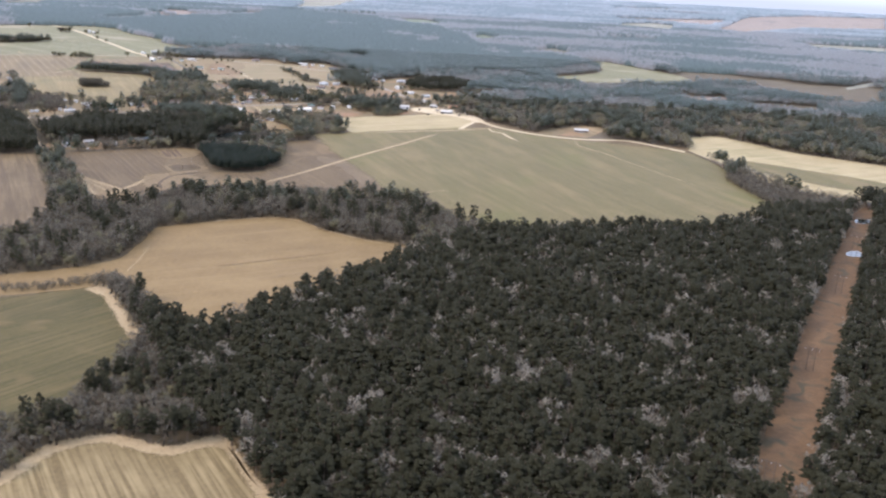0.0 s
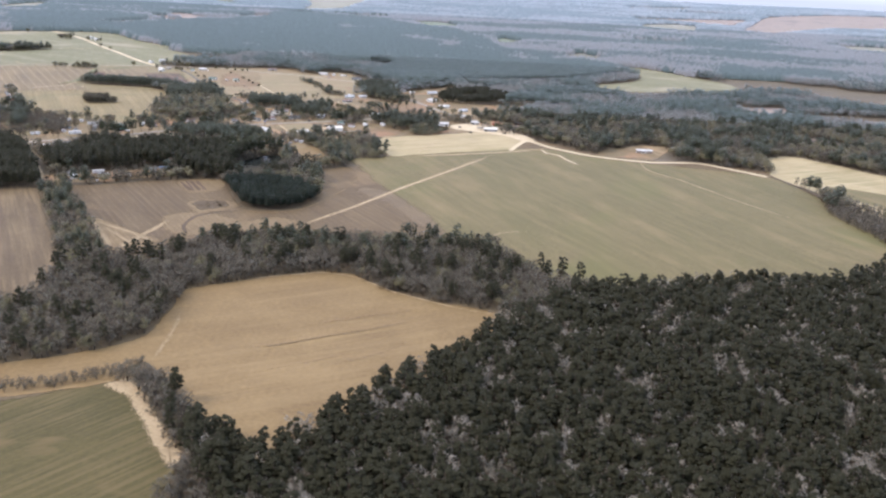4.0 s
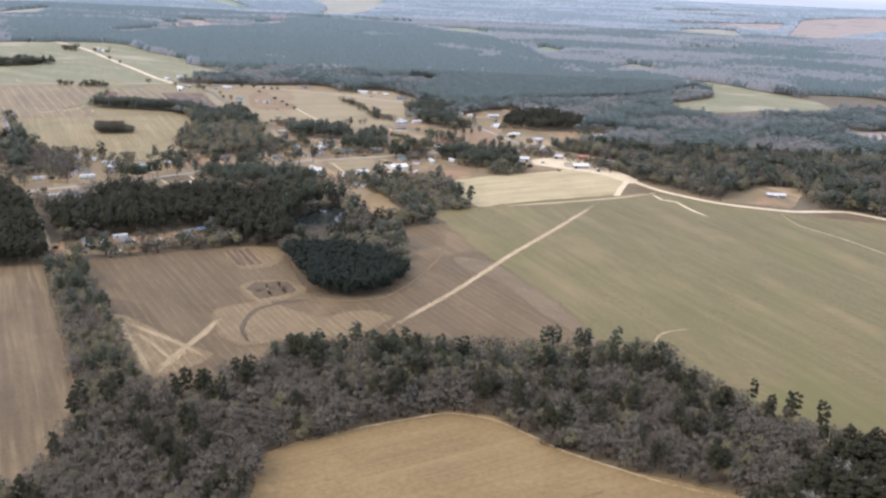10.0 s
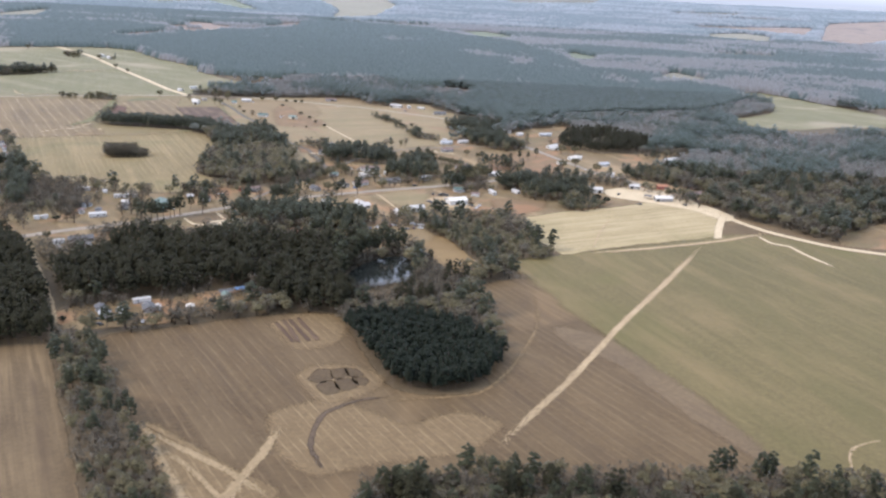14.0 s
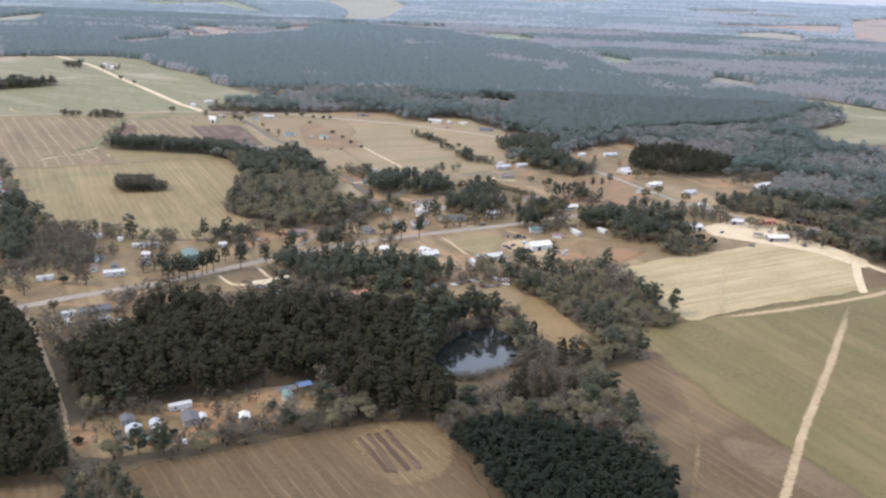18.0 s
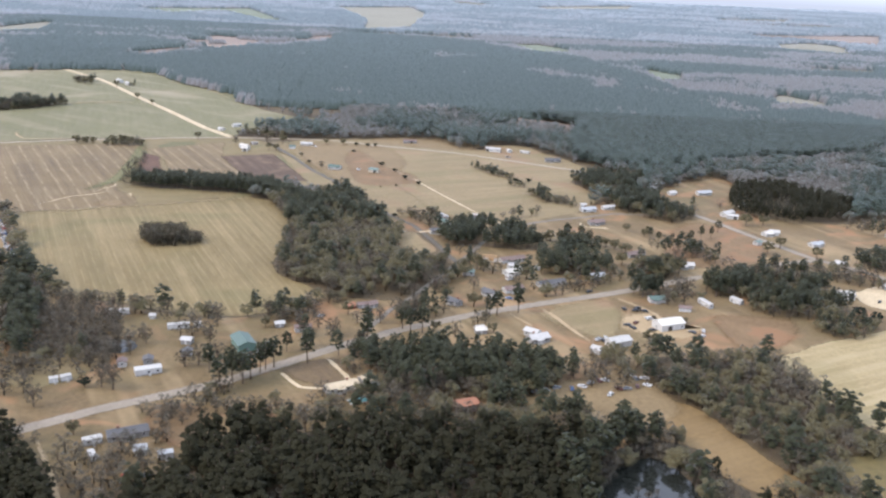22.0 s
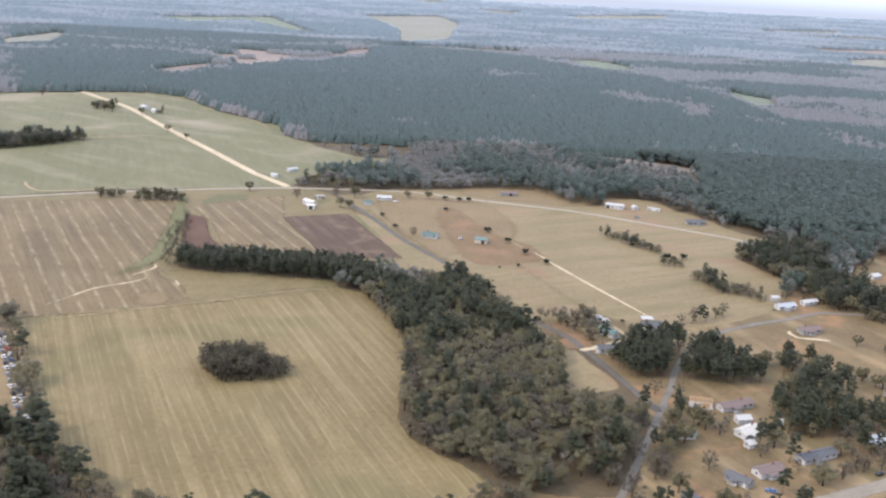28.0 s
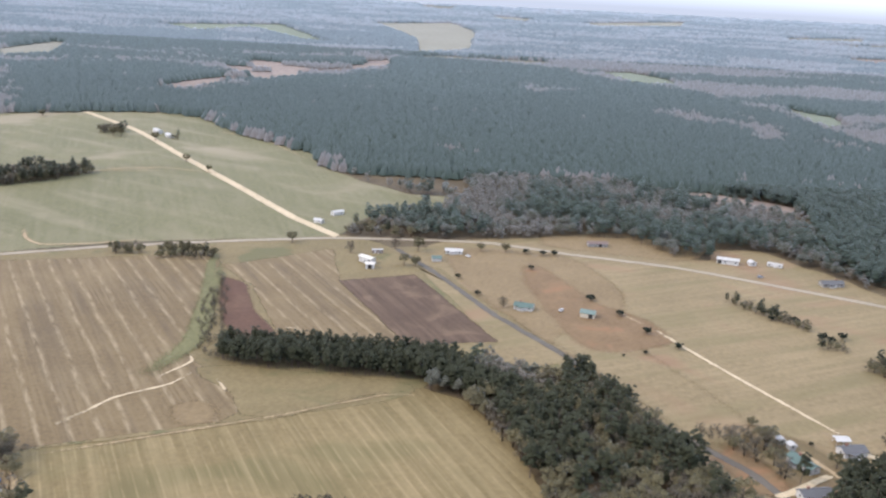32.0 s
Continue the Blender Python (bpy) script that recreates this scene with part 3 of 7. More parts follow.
GROVE_U = [(-50, 1292), (-20, 1289), (-3, 1278), (2, 1301), (-15, 1328), (-41, 1318)]
GROVE_V = [(-351, 1174), (-349, 1160), (-341, 1160), (-332, 1176), (-343, 1188)]
GROVE_C = [(-356, 1165), (-343, 1155), (-322, 1176), (-324, 1186), (-348, 1178)]
GROVE_D = [(-379, 1104), (-359, 1085), (-344, 1071), (-262, 1069), (-246, 1098), (-260, 1085), (-268, 1100), (-288, 1109), (-310, 1114), (-330, 1115), (-360, 1105)]
GROVE_E = [(-163, 1230), (-150, 1211), (-130, 1190), (-107, 1198), (-82, 1212), (-86, 1232), (-84, 1250), (-92, 1282), (-114, 1287), (-151, 1272), (-166, 1242)]
GROVE_G = [(-222, 1531), (-210, 1495), (-198, 1468), (-196, 1426), (-180, 1413), (-152, 1400), (-125, 1429), (-131, 1442), (-160, 1440), (-152, 1482), (-168, 1488), (-166, 1524), (-154, 1548), (-167, 1572), (-209, 1540)]
GROVE_H = [(-96, 1464), (-91, 1431), (-53, 1416), (-8, 1434), (14, 1467), (12, 1484), (-28, 1542), (-75, 1530)]
HEDGE_I = [(-318, 1575), (-289, 1537), (-283, 1545), (-309, 1578)]
HEDGE_L = [(-285, 1530), (-277, 1528), (-275, 1538), (-284, 1540)]
HEDGE_M = [(-282, 1501), (-264, 1499), (-264, 1508), (-279, 1509)]
HEDGE_N = [(-233, 1436), (-215, 1440), (-212, 1449), (-231, 1446)]
HEDGE_J = [(-266, 1478), (-254, 1448), (-234, 1442), (-231, 1452), (-248, 1464), (-253, 1488)]
EDGE_PINES = [(-790, 2190), (-640, 1990), (-600, 1890), (-545, 1835), (-480, 1820), (-470, 1900), (-560, 2010), (-690, 2260)]
EDGE_WOOD = [(-226, 712), (-206, 728), (-165, 735), (-120, 740), (-70, 745), (-15, 748), (-15, 716), (-70, 700), (-150, 692), (-220, 690)]
HILL_CLUMP = [(-903, 2040), (-886, 2034), (-872, 2046), (-874, 2062), (-892, 2064)]
SHED_BUSHES = [(-813, 2024), (-800, 2018), (-806, 2038), (-812, 2044)]
ROADSIDE_WOOD = [(-446, 1432), (-424, 1446), (-412, 1432), (-394, 1396), (-378, 1364), (-372, 1330), (-388, 1318), (-404, 1345), (-420, 1385)]
HEDGE_K = [(-875, 1769), (-842, 1805), (-821, 1840), (-826, 1847), (-875, 1833), (-930, 1782), (-912, 1749)]
JUNCTION_TREES = [(-577, 1689), (-542, 1681), (-508, 1676), (-509, 1683), (-563, 1713)]
EAST_CLUMP = [(270, 884), (290, 774), (314, 766), (366, 798), (378, 834), (333, 848), (294, 900), (267, 899)]
SMALL_CLUMP_L = [(-717, 1601), (-697, 1606), (-705, 1626), (-725, 1621)]
SMALL_CLUMP_M = [(-684, 1598), (-647, 1600), (-656, 1621), (-690, 1623)]
CUT_CORNER = [(-683, 1287), (-665, 1325), (-650, 1307), (-631, 1274), (-609, 1213), (-604, 1153)]
FAR_PINES = [(-1266, 2564), (-1179, 2697), (-1001, 2710), (-920, 2590), (-960, 2400), (-892, 2347), (-857, 2431), (-723, 2666), (-641, 2840), (-610, 3024), (-469, 3030), (-319, 2960), (-229, 2817), (-102, 2692), (-44, 2494), (-16, 2299), (11, 2210), (64, 2200), (118, 2131), (115, 2040), (179, 2049), (207, 1968), (238, 1947), (209, 1862), (117, 1730), (-14, 1670), (-83, 1628), (-135, 1597), (-180, 1598), (-210, 1631), (-211, 1698), (-190, 1830), (-292, 1870), (-389, 1940), (-489, 1907), (-643, 1976), (-751, 2076), (-815, 2160), (-920, 2180), (-1030, 2130)]
BELT_EAST = [(454, 2148), (544, 1866), (773, 1793), (646, 1466), (446, 1420), (334, 1500)]
BELT_WEST = [(-1530, 3099), (-1315, 3374), (-1118, 3422), (-690, 4177), (-624, 3216), (-865, 2994), (-1109, 2784), (-1315, 2663)]
SCRUB_YARD = [(-170, 1355), (-134, 1405), (-98, 1367), (-107, 1314), (-148, 1284), (-173, 1303)]
TRACK_APRON = [(-326, 763), (-315, 760), (-284, 736), (-254, 714), (-259, 702), (-269, 689), (-277, 682), (-294, 708)]
PLOT_APRON = [(-294, 883), (-281, 901), (-261, 902), (-250, 888), (-255, 860), (-274, 850), (-284, 865)]
RING_APRON = [(-268, 820), (-261, 831), (-241, 834), (-224, 819), (-231, 803), (-248, 790), (-254, 793)]
RING_A = [(-261, 815), (-258, 828), (-253, 827), (-250, 817), (-255, 811)]
RING_B = [(-252, 827), (-246, 830), (-243, 822), (-249, 817)]
RING_C = [(-245, 830), (-238, 828), (-236, 822), (-242, 821)]
RING_D = [(-256, 810), (-250, 815), (-244, 804), (-250, 799)]
RING_E = [(-248, 816), (-242, 820), (-236, 811), (-243, 804)]
RING_F = [(-241, 820), (-235, 821), (-232, 817), (-235, 811)]
RED_GULLY = [(-633, 1568), (-618, 1560), (-599, 1511), (-576, 1468), (-591, 1464), (-612, 1491)]
GULLY_BRUSH = [(-628, 1497), (-636, 1579), (-621, 1537), (-608, 1483), (-591, 1464), (-602, 1436), (-615, 1449)]
PUDDLE_A = [(306, 661), (315, 666), (314, 655), (304, 653)]
PUDDLE_B = [(350, 765), (363, 766), (358, 756), (347, 755)]
GROVE_K = [(-360, 1101), (-331, 1108), (-299, 1104), (-260, 1083), (-239, 1081), (-192, 1113), (-207, 1071), (-262, 1069), (-344, 1071), (-365, 1058)]
PALE_MARGIN = [(-173, 270), (-155, 277), (-146, 303), (-126, 314), (-97, 307), (-79, 319), (-60, 292), (-45, 270), (-48, 266), (-63, 288), (-77, 309), (-95, 298), (-123, 306), (-141, 295), (-150, 268), (-167, 259)]
GREEN_MARGIN = [(-205, 484), (-195, 493), (-172, 458), (-149, 422), (-152, 415), (-172, 445), (-191, 474)]
FARMLAND = [(-701, 1308), (-876, 1582), (-788, 1592), (-576, 1680), (-531, 1653), (-489, 1608), (-412, 1451), (-446, 1446), (-472, 1456), (-499, 1418), (-556, 1380), (-652, 1336)]
NORTH_YARD = [(-535, 1652), (-503, 1663), (-463, 1690), (-424, 1703), (-362, 1716), (-328, 1670), (-305, 1668), (-296, 1698), (-259, 1698), (-245, 1675), (-204, 1605), (-170, 1576), (-189, 1534), (-339, 1612), (-412, 1636), (-489, 1608)]
GROVE_L = [(-351, 1090), (-319, 1103), (-256, 1105), (-252, 1080), (-239, 1039), (-248, 1036), (-288, 1037), (-310, 1032), (-321, 1037), (-352, 1052)]
LEFT_WOOD = [(-514, 953), (-499, 1002), (-474, 978), (-456, 954), (-442, 932), (-420, 894), (-408, 870), (-453, 843)]
LEFT_WOOD_B = [(-464, 805), (-419, 833), (-396, 839), (-424, 913), (-446, 935), (-506, 1015), (-597, 1029)]
COTTAGE_HEDGE = [(-359, 871), (-332, 885), (-307, 897), (-299, 911), (-308, 907), (-329, 893), (-351, 888)]
LOTS = [(-272, 1182), (-233, 1214), (-217, 1219), (-204, 1197), (-158, 1197), (-181, 1137), (-218, 1148), (-242, 1126), (-258, 1139)]
LOTS_B = [(-272, 1167), (-221, 1214), (-160, 1197), (-125, 1177), (-154, 1138), (-218, 1134), (-239, 1131)]
LOTS_C = [(-425, 1157), (-403, 1121), (-411, 1092), (-444, 1122), (-464, 1143), (-434, 1149)]
LAWN = [(-297, 1364), (-222, 1403), (-156, 1429), (-115, 1421), (-159, 1324), (-192, 1337), (-218, 1337), (-246, 1340), (-266, 1369)]
ROW_COPSE = [(-599, 1433), (-550, 1430), (-499, 1427), (-466, 1405), (-464, 1423), (-484, 1455), (-542, 1457), (-601, 1455)]
GARDEN_POOL = [(-480, 1103), (-485, 1109), (-494, 1110), (-502, 1106), (-503, 1100), (-497, 1095), (-489, 1094), (-481, 1097)]
SHOP_YARD = [(-224, 1182), (-203, 1191), (-201, 1173), (-180, 1173), (-192, 1154), (-211, 1155), (-226, 1167)]
LOT_PALE = [(-271, 1182), (-231, 1210), (-224, 1182), (-236, 1146), (-245, 1151), (-264, 1168)]
VERGE_ORANGE = [(-430, 1041), (-449, 1039), (-447, 1025), (-431, 1005), (-422, 1006)]
YARD_PALE_W = [(-534, 1084), (-501, 1092), (-489, 1070), (-507, 1049), (-522, 1053)]
DIRT_FARM = [(-167, 1192), (-125, 1189), (-139, 1153), (-163, 1142), (-170, 1165)]
FARM_APRON = [(-69, 1245), (-39, 1265), (-8, 1239), (14, 1207), (29, 1177), (21, 1158), (-4, 1191), (-34, 1207), (-66, 1223)]
JUNK_YARD = [(-671, 1313), (-653, 1323), (-589, 1211), (-589, 1203), (-616, 1210)]
LAWN_B = [(-447, 1442), (-412, 1427), (-367, 1395), (-323, 1398), (-291, 1384), (-267, 1445), (-334, 1478), (-391, 1501), (-423, 1496)]
DUSK_STRIP = [(-137, 903), (-109, 892), (-88, 861), (-70, 821), (-54, 789), (-44, 764), (-56, 753), (-71, 777), (-90, 814), (-111, 857), (-134, 878)]
WEST_BARE = [(-522, 1083), (-505, 1086), (-492, 1094), (-495, 1127), (-507, 1151), (-513, 1152), (-539, 1149), (-546, 1141)]
WEST_PINES = [(-530, 1072), (-524, 1087), (-543, 1136), (-556, 1162), (-578, 1172)]
ROADSIDE_TWIGS = [(-447, 1028), (-430, 1042), (-410, 1048), (-396, 1042), (-386, 1035)]
GROVE_N = [(-325, 1292), (-308, 1291), (-308, 1266), (-331, 1205), (-354, 1199), (-338, 1244)]
HEDGE_ROW = [(-254, 478), (-229, 487), (-209, 503), (-198, 512), (-191, 503), (-203, 493), (-225, 478), (-249, 469)]
HEDGE_DOWN = [(-198, 512), (-169, 481), (-143, 437), (-131, 417), (-135, 414), (-155, 444), (-186, 493)]
HEDGE_GAP = [(-321, 471), (-263, 497), (-201, 521), (-188, 503), (-201, 489), (-223, 472), (-245, 461), (-297, 433)]
SILVER_LINE = [(142, 579), (156, 549), (172, 523), (166, 510), (148, 532), (135, 564)]
ORANGE_LOT = [(-491, 1658), (-410, 1656), (-380, 1581), (-394, 1514), (-424, 1484), (-453, 1527), (-481, 1585)]
ORANGE_LOT_B = [(-424, 1706), (-361, 1728), (-301, 1701), (-321, 1664), (-376, 1670), (-421, 1682)]
VERGE_LOT = [(-409, 1493), (-389, 1436), (-368, 1384), (-350, 1327), (-337, 1293), (-369, 1289), (-383, 1342), (-398, 1406), (-416, 1465)]
MAIN_ROAD = [(-511, 998), (-496, 1011), (-470, 1034), (-431, 1063), (-402, 1092), (-377, 1118), (-348, 1145), (-307, 1175), (-262, 1202), (-218, 1227), (-161, 1265), (-159, 1261), (-110, 1297), (-66, 1318)]
SECOND_ROAD = [(-174, 1491), (-128, 1427), (-97, 1369), (-70, 1321), (-44, 1296), (-24, 1263)]
SIDE_ROAD = [(-368, 1136), (-358, 1171), (-348, 1194), (-329, 1246), (-312, 1295), (-300, 1332), (-280, 1368), (-251, 1391), (-220, 1408), (-199, 1421), (-158, 1423)]
PAVED_ROAD = [(-828, 1564), (-785, 1587), (-722, 1619), (-651, 1647), (-574, 1671), (-467, 1681), (-410, 1664), (-332, 1644), (-264, 1611), (-213, 1584), (-180, 1554)]
FIELD_ROAD = [(-531, 1653), (-496, 1594), (-463, 1530), (-425, 1472), (-389, 1399), (-358, 1358), (-343, 1325), (-328, 1286), (-321, 1269)]
DIRT_ROAD = [(-575, 1674), (-618, 1723), (-672, 1799), (-774, 1939), (-865, 2067), (-949, 2156), (-967, 2173)]
PASTURE_PATH = [(-372, 1522), (-366, 1512), (-357, 1492), (-336, 1452), (-317, 1417), (-304, 1394), (-291, 1380)]
PASTURE_TRACE = [(-388, 1546), (-380, 1534), (-372, 1522)]
SWALE_HEAD = [(-652, 1628), (-646, 1590), (-634, 1535), (-624, 1470)]
DIAG_TRACK = [(-170, 760), (-163, 776), (-134, 833), (-98, 913), (-61, 988), (-15, 1085)]
CROSS_TRACK = [(-101, 1049), (-56, 1069), (0, 1098), (43, 1128)]
SANDY_ROAD = [(-16, 1252), (4, 1212), (24, 1168), (45, 1133), (88, 1097), (146, 1080), (198, 1087), (258, 1036)]
SANDY_SPUR = [(0, 1104), (10, 1141), (25, 1187)]
SANDY_CURL = [(34, 1119), (39, 1100), (51, 1093), (57, 1072), (69, 1046)]
LOOP_TRACK = [(-152, 980), (-145, 937), (-148, 897), (-163, 842), (-180, 810), (-219, 798), (-242, 788)]
CROSS_A = [(-318, 755), (-298, 741), (-278, 728), (-255, 709)]
CROSS_B = [(-276, 684), (-274, 704), (-271, 722), (-267, 742), (-264, 768)]
CROSS_C = [(-323, 763), (-305, 733), (-288, 705), (-276, 684)]
CROSS_D = [(-312, 745), (-292, 727), (-272, 704), (-264, 698)]
LEFT_LANE = [(-490, 1010), (-468, 977), (-441, 932), (-419, 894), (-405, 866), (-399, 856)]
CURL_TRACK = [(-26, 749), (-21, 769), (-16, 778), (-5, 785), (9, 789)]
PLOT_PATH = [(-649, 1360), (-642, 1374), (-635, 1389), (-625, 1398), (-615, 1407), (-609, 1421)]
STRIP_LANE = [(-653, 1337), (-583, 1369), (-556, 1381), (-529, 1404), (-501, 1417)]
DRIVE_A = [(-401, 1081), (-389, 1066), (-373, 1067)]
DRIVE_B = [(-382, 1101), (-370, 1082), (-366, 1071)]
DRIVE_C = [(-272, 1192), (-263, 1177), (-252, 1152), (-245, 1140)]
DRIVE_D = [(-226, 1218), (-211, 1200), (-202, 1185), (-204, 1168)]
BARN_LANE = [(-332, 1383), (-321, 1359), (-304, 1331)]
LANE_E = [(-291, 1181), (-278, 1162), (-275, 1155)]
BAR_A = [(-292, 886), (-276, 858)]
BAR_B = [(-288, 889), (-273, 858)]
BAR_C = [(-285, 891), (-268, 860)]
BAR_D = [(-281, 894), (-264, 862)]
DITCH_LINE = [(-239, 729), (-249, 751), (-248, 780), (-235, 795), (-219, 802)]
TAN_EDGE = [(-209, 617), (-185, 637), (-134, 664), (-112, 660), (-81, 634), (-42, 613), (-19, 605)]
TAN_PATH = [(-193, 513), (-194, 547), (-198, 579)]
CROSS_E = [(-269, 740), (-269, 722), (-271, 708), (-275, 686)]
HEDGE_LINE_DITCH = [(261, 1044), (273, 1003), (284, 959)]
FAINT_A = [(136, 1106), (137, 1039), (162, 1000), (203, 918), (226, 879), (243, 846)]
FAINT_B = [(-74, 1152), (-90, 1100), (-100, 1053)]
CLOD_A = [(-161, 532), (-136, 543), (-116, 556), (-96, 568), (-65, 589)]
CLOD_B = [(-148, 502), (-131, 513), (-113, 525), (-94, 541)]
CLOD_C = [(-111, 516), (-93, 529), (-76, 545), (-63, 564)]
CLOD_D = [(-129, 568), (-108, 583), (-81, 598), (-51, 615)]
EDGE_LANE = [(-656, 1333), (-628, 1283), (-595, 1225), (-582, 1206), (-570, 1194)]
FIELD_EDGE = [(-651, 1331), (-610, 1353), (-559, 1381), (-514, 1409), (-495, 1412)]
BLEACH_A = [(-807, 2147), (-740, 2085), (-685, 2007), (-635, 1934)]
BLEACH_B = [(-883, 1785), (-852, 1817), (-820, 1850), (-736, 1868)]
BLEACH_C = [(-793, 1879), (-754, 1874), (-707, 1860)]
PLOT_PATH_B = [(-623, 1414), (-618, 1423), (-613, 1435), (-617, 1443)]
PLOT_PATH_C = [(-595, 1415), (-591, 1409), (-587, 1402)]
PLOT_PATH_D = [(-579, 1486), (-574, 1487), (-568, 1486)]
WASH = [(-604, 1373), (-606, 1385), (-597, 1391), (-587, 1384), (-586, 1372), (-595, 1367)]
FIELD_END_ROAD = [(-798, 1648), (-785, 1625), (-770, 1614), (-742, 1621), (-706, 1640)]
SCRUB_LINE = [(-373, 1383), (-355, 1384), (-330, 1388), (-333, 1389), (-351, 1397), (-373, 1394)]
DRIVE_E = [(-352, 1338), (-345, 1342), (-323, 1359)]
DRIVE_F = [(-284, 1374), (-298, 1377), (-313, 1386)]
DRIVE_G = [(-229, 1388), (-226, 1377), (-207, 1375)]
LANE_GRASS = [(-430, 1492), (-420, 1476), (-404, 1442), (-384, 1402), (-366, 1380), (-345, 1396), (-360, 1440), (-386, 1492), (-410, 1512)]
DIRT_PATCH = [(-369, 1368), (-356, 1378), (-344, 1349), (-352, 1338), (-360, 1340)]
TRACK_SWEEP = [(-271, 778), (-246, 797), (-212, 776), (-188, 790), (-168, 781), (-184, 753), (-218, 740), (-243, 728), (-260, 742)]
DARK_LAWN = [(-401, 1085), (-379, 1102), (-366, 1088), (-375, 1069), (-389, 1073)]
GREEN_BAND = [(305, 1005), (369, 972), (438, 923), (417, 878), (374, 890), (310, 954)]
ORANGE_YARD = [(-441, 1593), (-432, 1550), (-409, 1482), (-363, 1499), (-370, 1532), (-397, 1557), (-415, 1598), (-436, 1631)]
BLEACH_E = [(-822, 1855), (-795, 1868), (-765, 1876)]
BLEACH_F = [(-775, 2083), (-757, 2076), (-743, 2069)]
SWALE = [(-645, 1600), (-631, 1529), (-620, 1459), (-630, 1414)]

# ---- ground, fields, roads ----


def mesh_object(name, verts, faces, mats, parent=None):
    me = bpy.data.meshes.new(name)
    me.from_pydata(verts, [], faces)
    for m in mats if isinstance(mats, (list, tuple)) else [mats]:
        me.materials.append(m)
    ob = new(name, me)
    if parent:
        ob.parent = parent
    return ob


def rounded(pts, closed, step, ease=0.6):
    """A smooth line through the plan's corners."""
    out, n = [], len(pts)
    for k in range(n if closed else n - 1):
        p = [pts[(k + j) % n] if closed else pts[min(max(k + j, 0), n - 1)] for j in (-1, 0, 1, 2)]
        p = [np.array(q, float) for q in p]
        d = np.linalg.norm(p[2] - p[1])
        m0 = (p[2] - p[0]) * d / max(np.linalg.norm(p[2] - p[0]), 1) * ease
        m1 = (p[3] - p[1]) * d / max(np.linalg.norm(p[3] - p[1]), 1) * ease
        for s in np.arange(0, 1, 1 / max(1, math.ceil(d / step))):
            out.append((2 * s**3 - 3 * s**2 + 1) * p[1] + (s**3 - 2 * s**2 + s) * m0 + (3 * s**2 - 2 * s**3) * p[2] + (s**3 - s**2) * m1)
    if not closed:
        out.append(np.array(pts[-1], float))
    return out


def core_values(me, values):
    me.attributes.new("core", "FLOAT", "POINT").data.foreach_set("value", np.array(values, np.float32))


def area(name, pts, z, mat, ragged=2.5, step=9.0, label="", category="field", kind="structure", ease=0.6, fade=3.0):
    """A patch of ground whose border wanders a little and thins out."""
    edge = np.array(rounded(pts, True, step, ease))
    for q in edge:
        j = noise.noise_vector(Vector((q[0] * 0.06, q[1] * 0.06, z))) * ragged
        q += (j.x, j.y)
    along = np.roll(edge, -1, 0) - np.roll(edge, 1, 0)
    along /= np.linalg.norm(along, axis=1, keepdims=True) + 1e-9
    turn = np.sign(np.sum(edge[:, 0] * np.roll(edge[:, 1], -1) - np.roll(edge[:, 0], -1) * edge[:, 1]))
    inward = np.stack([-along[:, 1], along[:, 0]], -1) * turn
    bm = bmesh.new()
    outer = [bm.verts.new((x, y, z)) for x, y in edge - inward * fade * 0.5]
    inner = [bm.verts.new((x, y, z)) for x, y in edge + inward * fade * 0.5]
    n = len(edge)
    for k in range(n):
        bm.faces.new((outer[k], outer[(k + 1) % n], inner[(k + 1) % n], inner[k]))
    bmesh.ops.triangulate(bm, faces=[bm.faces.new(inner)])
    for f in bm.faces:
        f.normal_update()
        if f.normal.z < 0:
            f.normal_flip()
    me = bpy.data.meshes.new(name)
    bm.to_mesh(me)
    bm.free()
    core_values(me, [0.0] * n + [1.0] * n)
    me.materials.append(mat)
    return tagged(new(name, me), label, category, kind=kind)


def ribbon(name, pts, width, z, mat, ragged=0.5, label="", category="road", worn=1.0):
    """A road, or below 1 of worn a track that comes and goes and fades at its ends."""
    line = rounded(pts, False, 8.0)
    vs, fs, core = [], [], []
    for k, p in enumerate(line):
        d = line[min(k + 1, len(line) - 1)] - line[max(k - 1, 0)]
        d = d / max(np.linalg.norm(d), 1e-6)
        tip = 0.35 if k in (0, len(line) - 1) else 1.0
        if worn < 1:
            tip = worn * min(1.0, 0.35 + 3.0 * min(k, len(line) - 1 - k) / len(line)) + 0.22 * noise.noise(Vector((p[0] * 0.02, p[1] * 0.02, z * 50)))
        flat = 0.6 if worn >= 1 else 0.3
        for s, c in ((-1, 0.0), (-flat, 1.0), (flat, 1.0), (1, 0.0)):
            w = s * (0.6 * width + noise.noise(Vector((p[0] * 0.1, p[1] * 0.1, math.copysign(9.0, s)))) * ragged)
            vs.append((p[0] + d[1] * w, p[1] - d[0] * w, z))
            core.append(c * tip)
    for k in range(len(line) - 1):
        fs += [(4 * k + j, 4 * k + j + 1, 4 * k + j + 5, 4 * k + j + 4) for j in range(3)]
    ob = mesh_object(name, vs, fs, mat)
    core_values(ob.data, core)
    return tagged(ob, label, category, kind="structure")


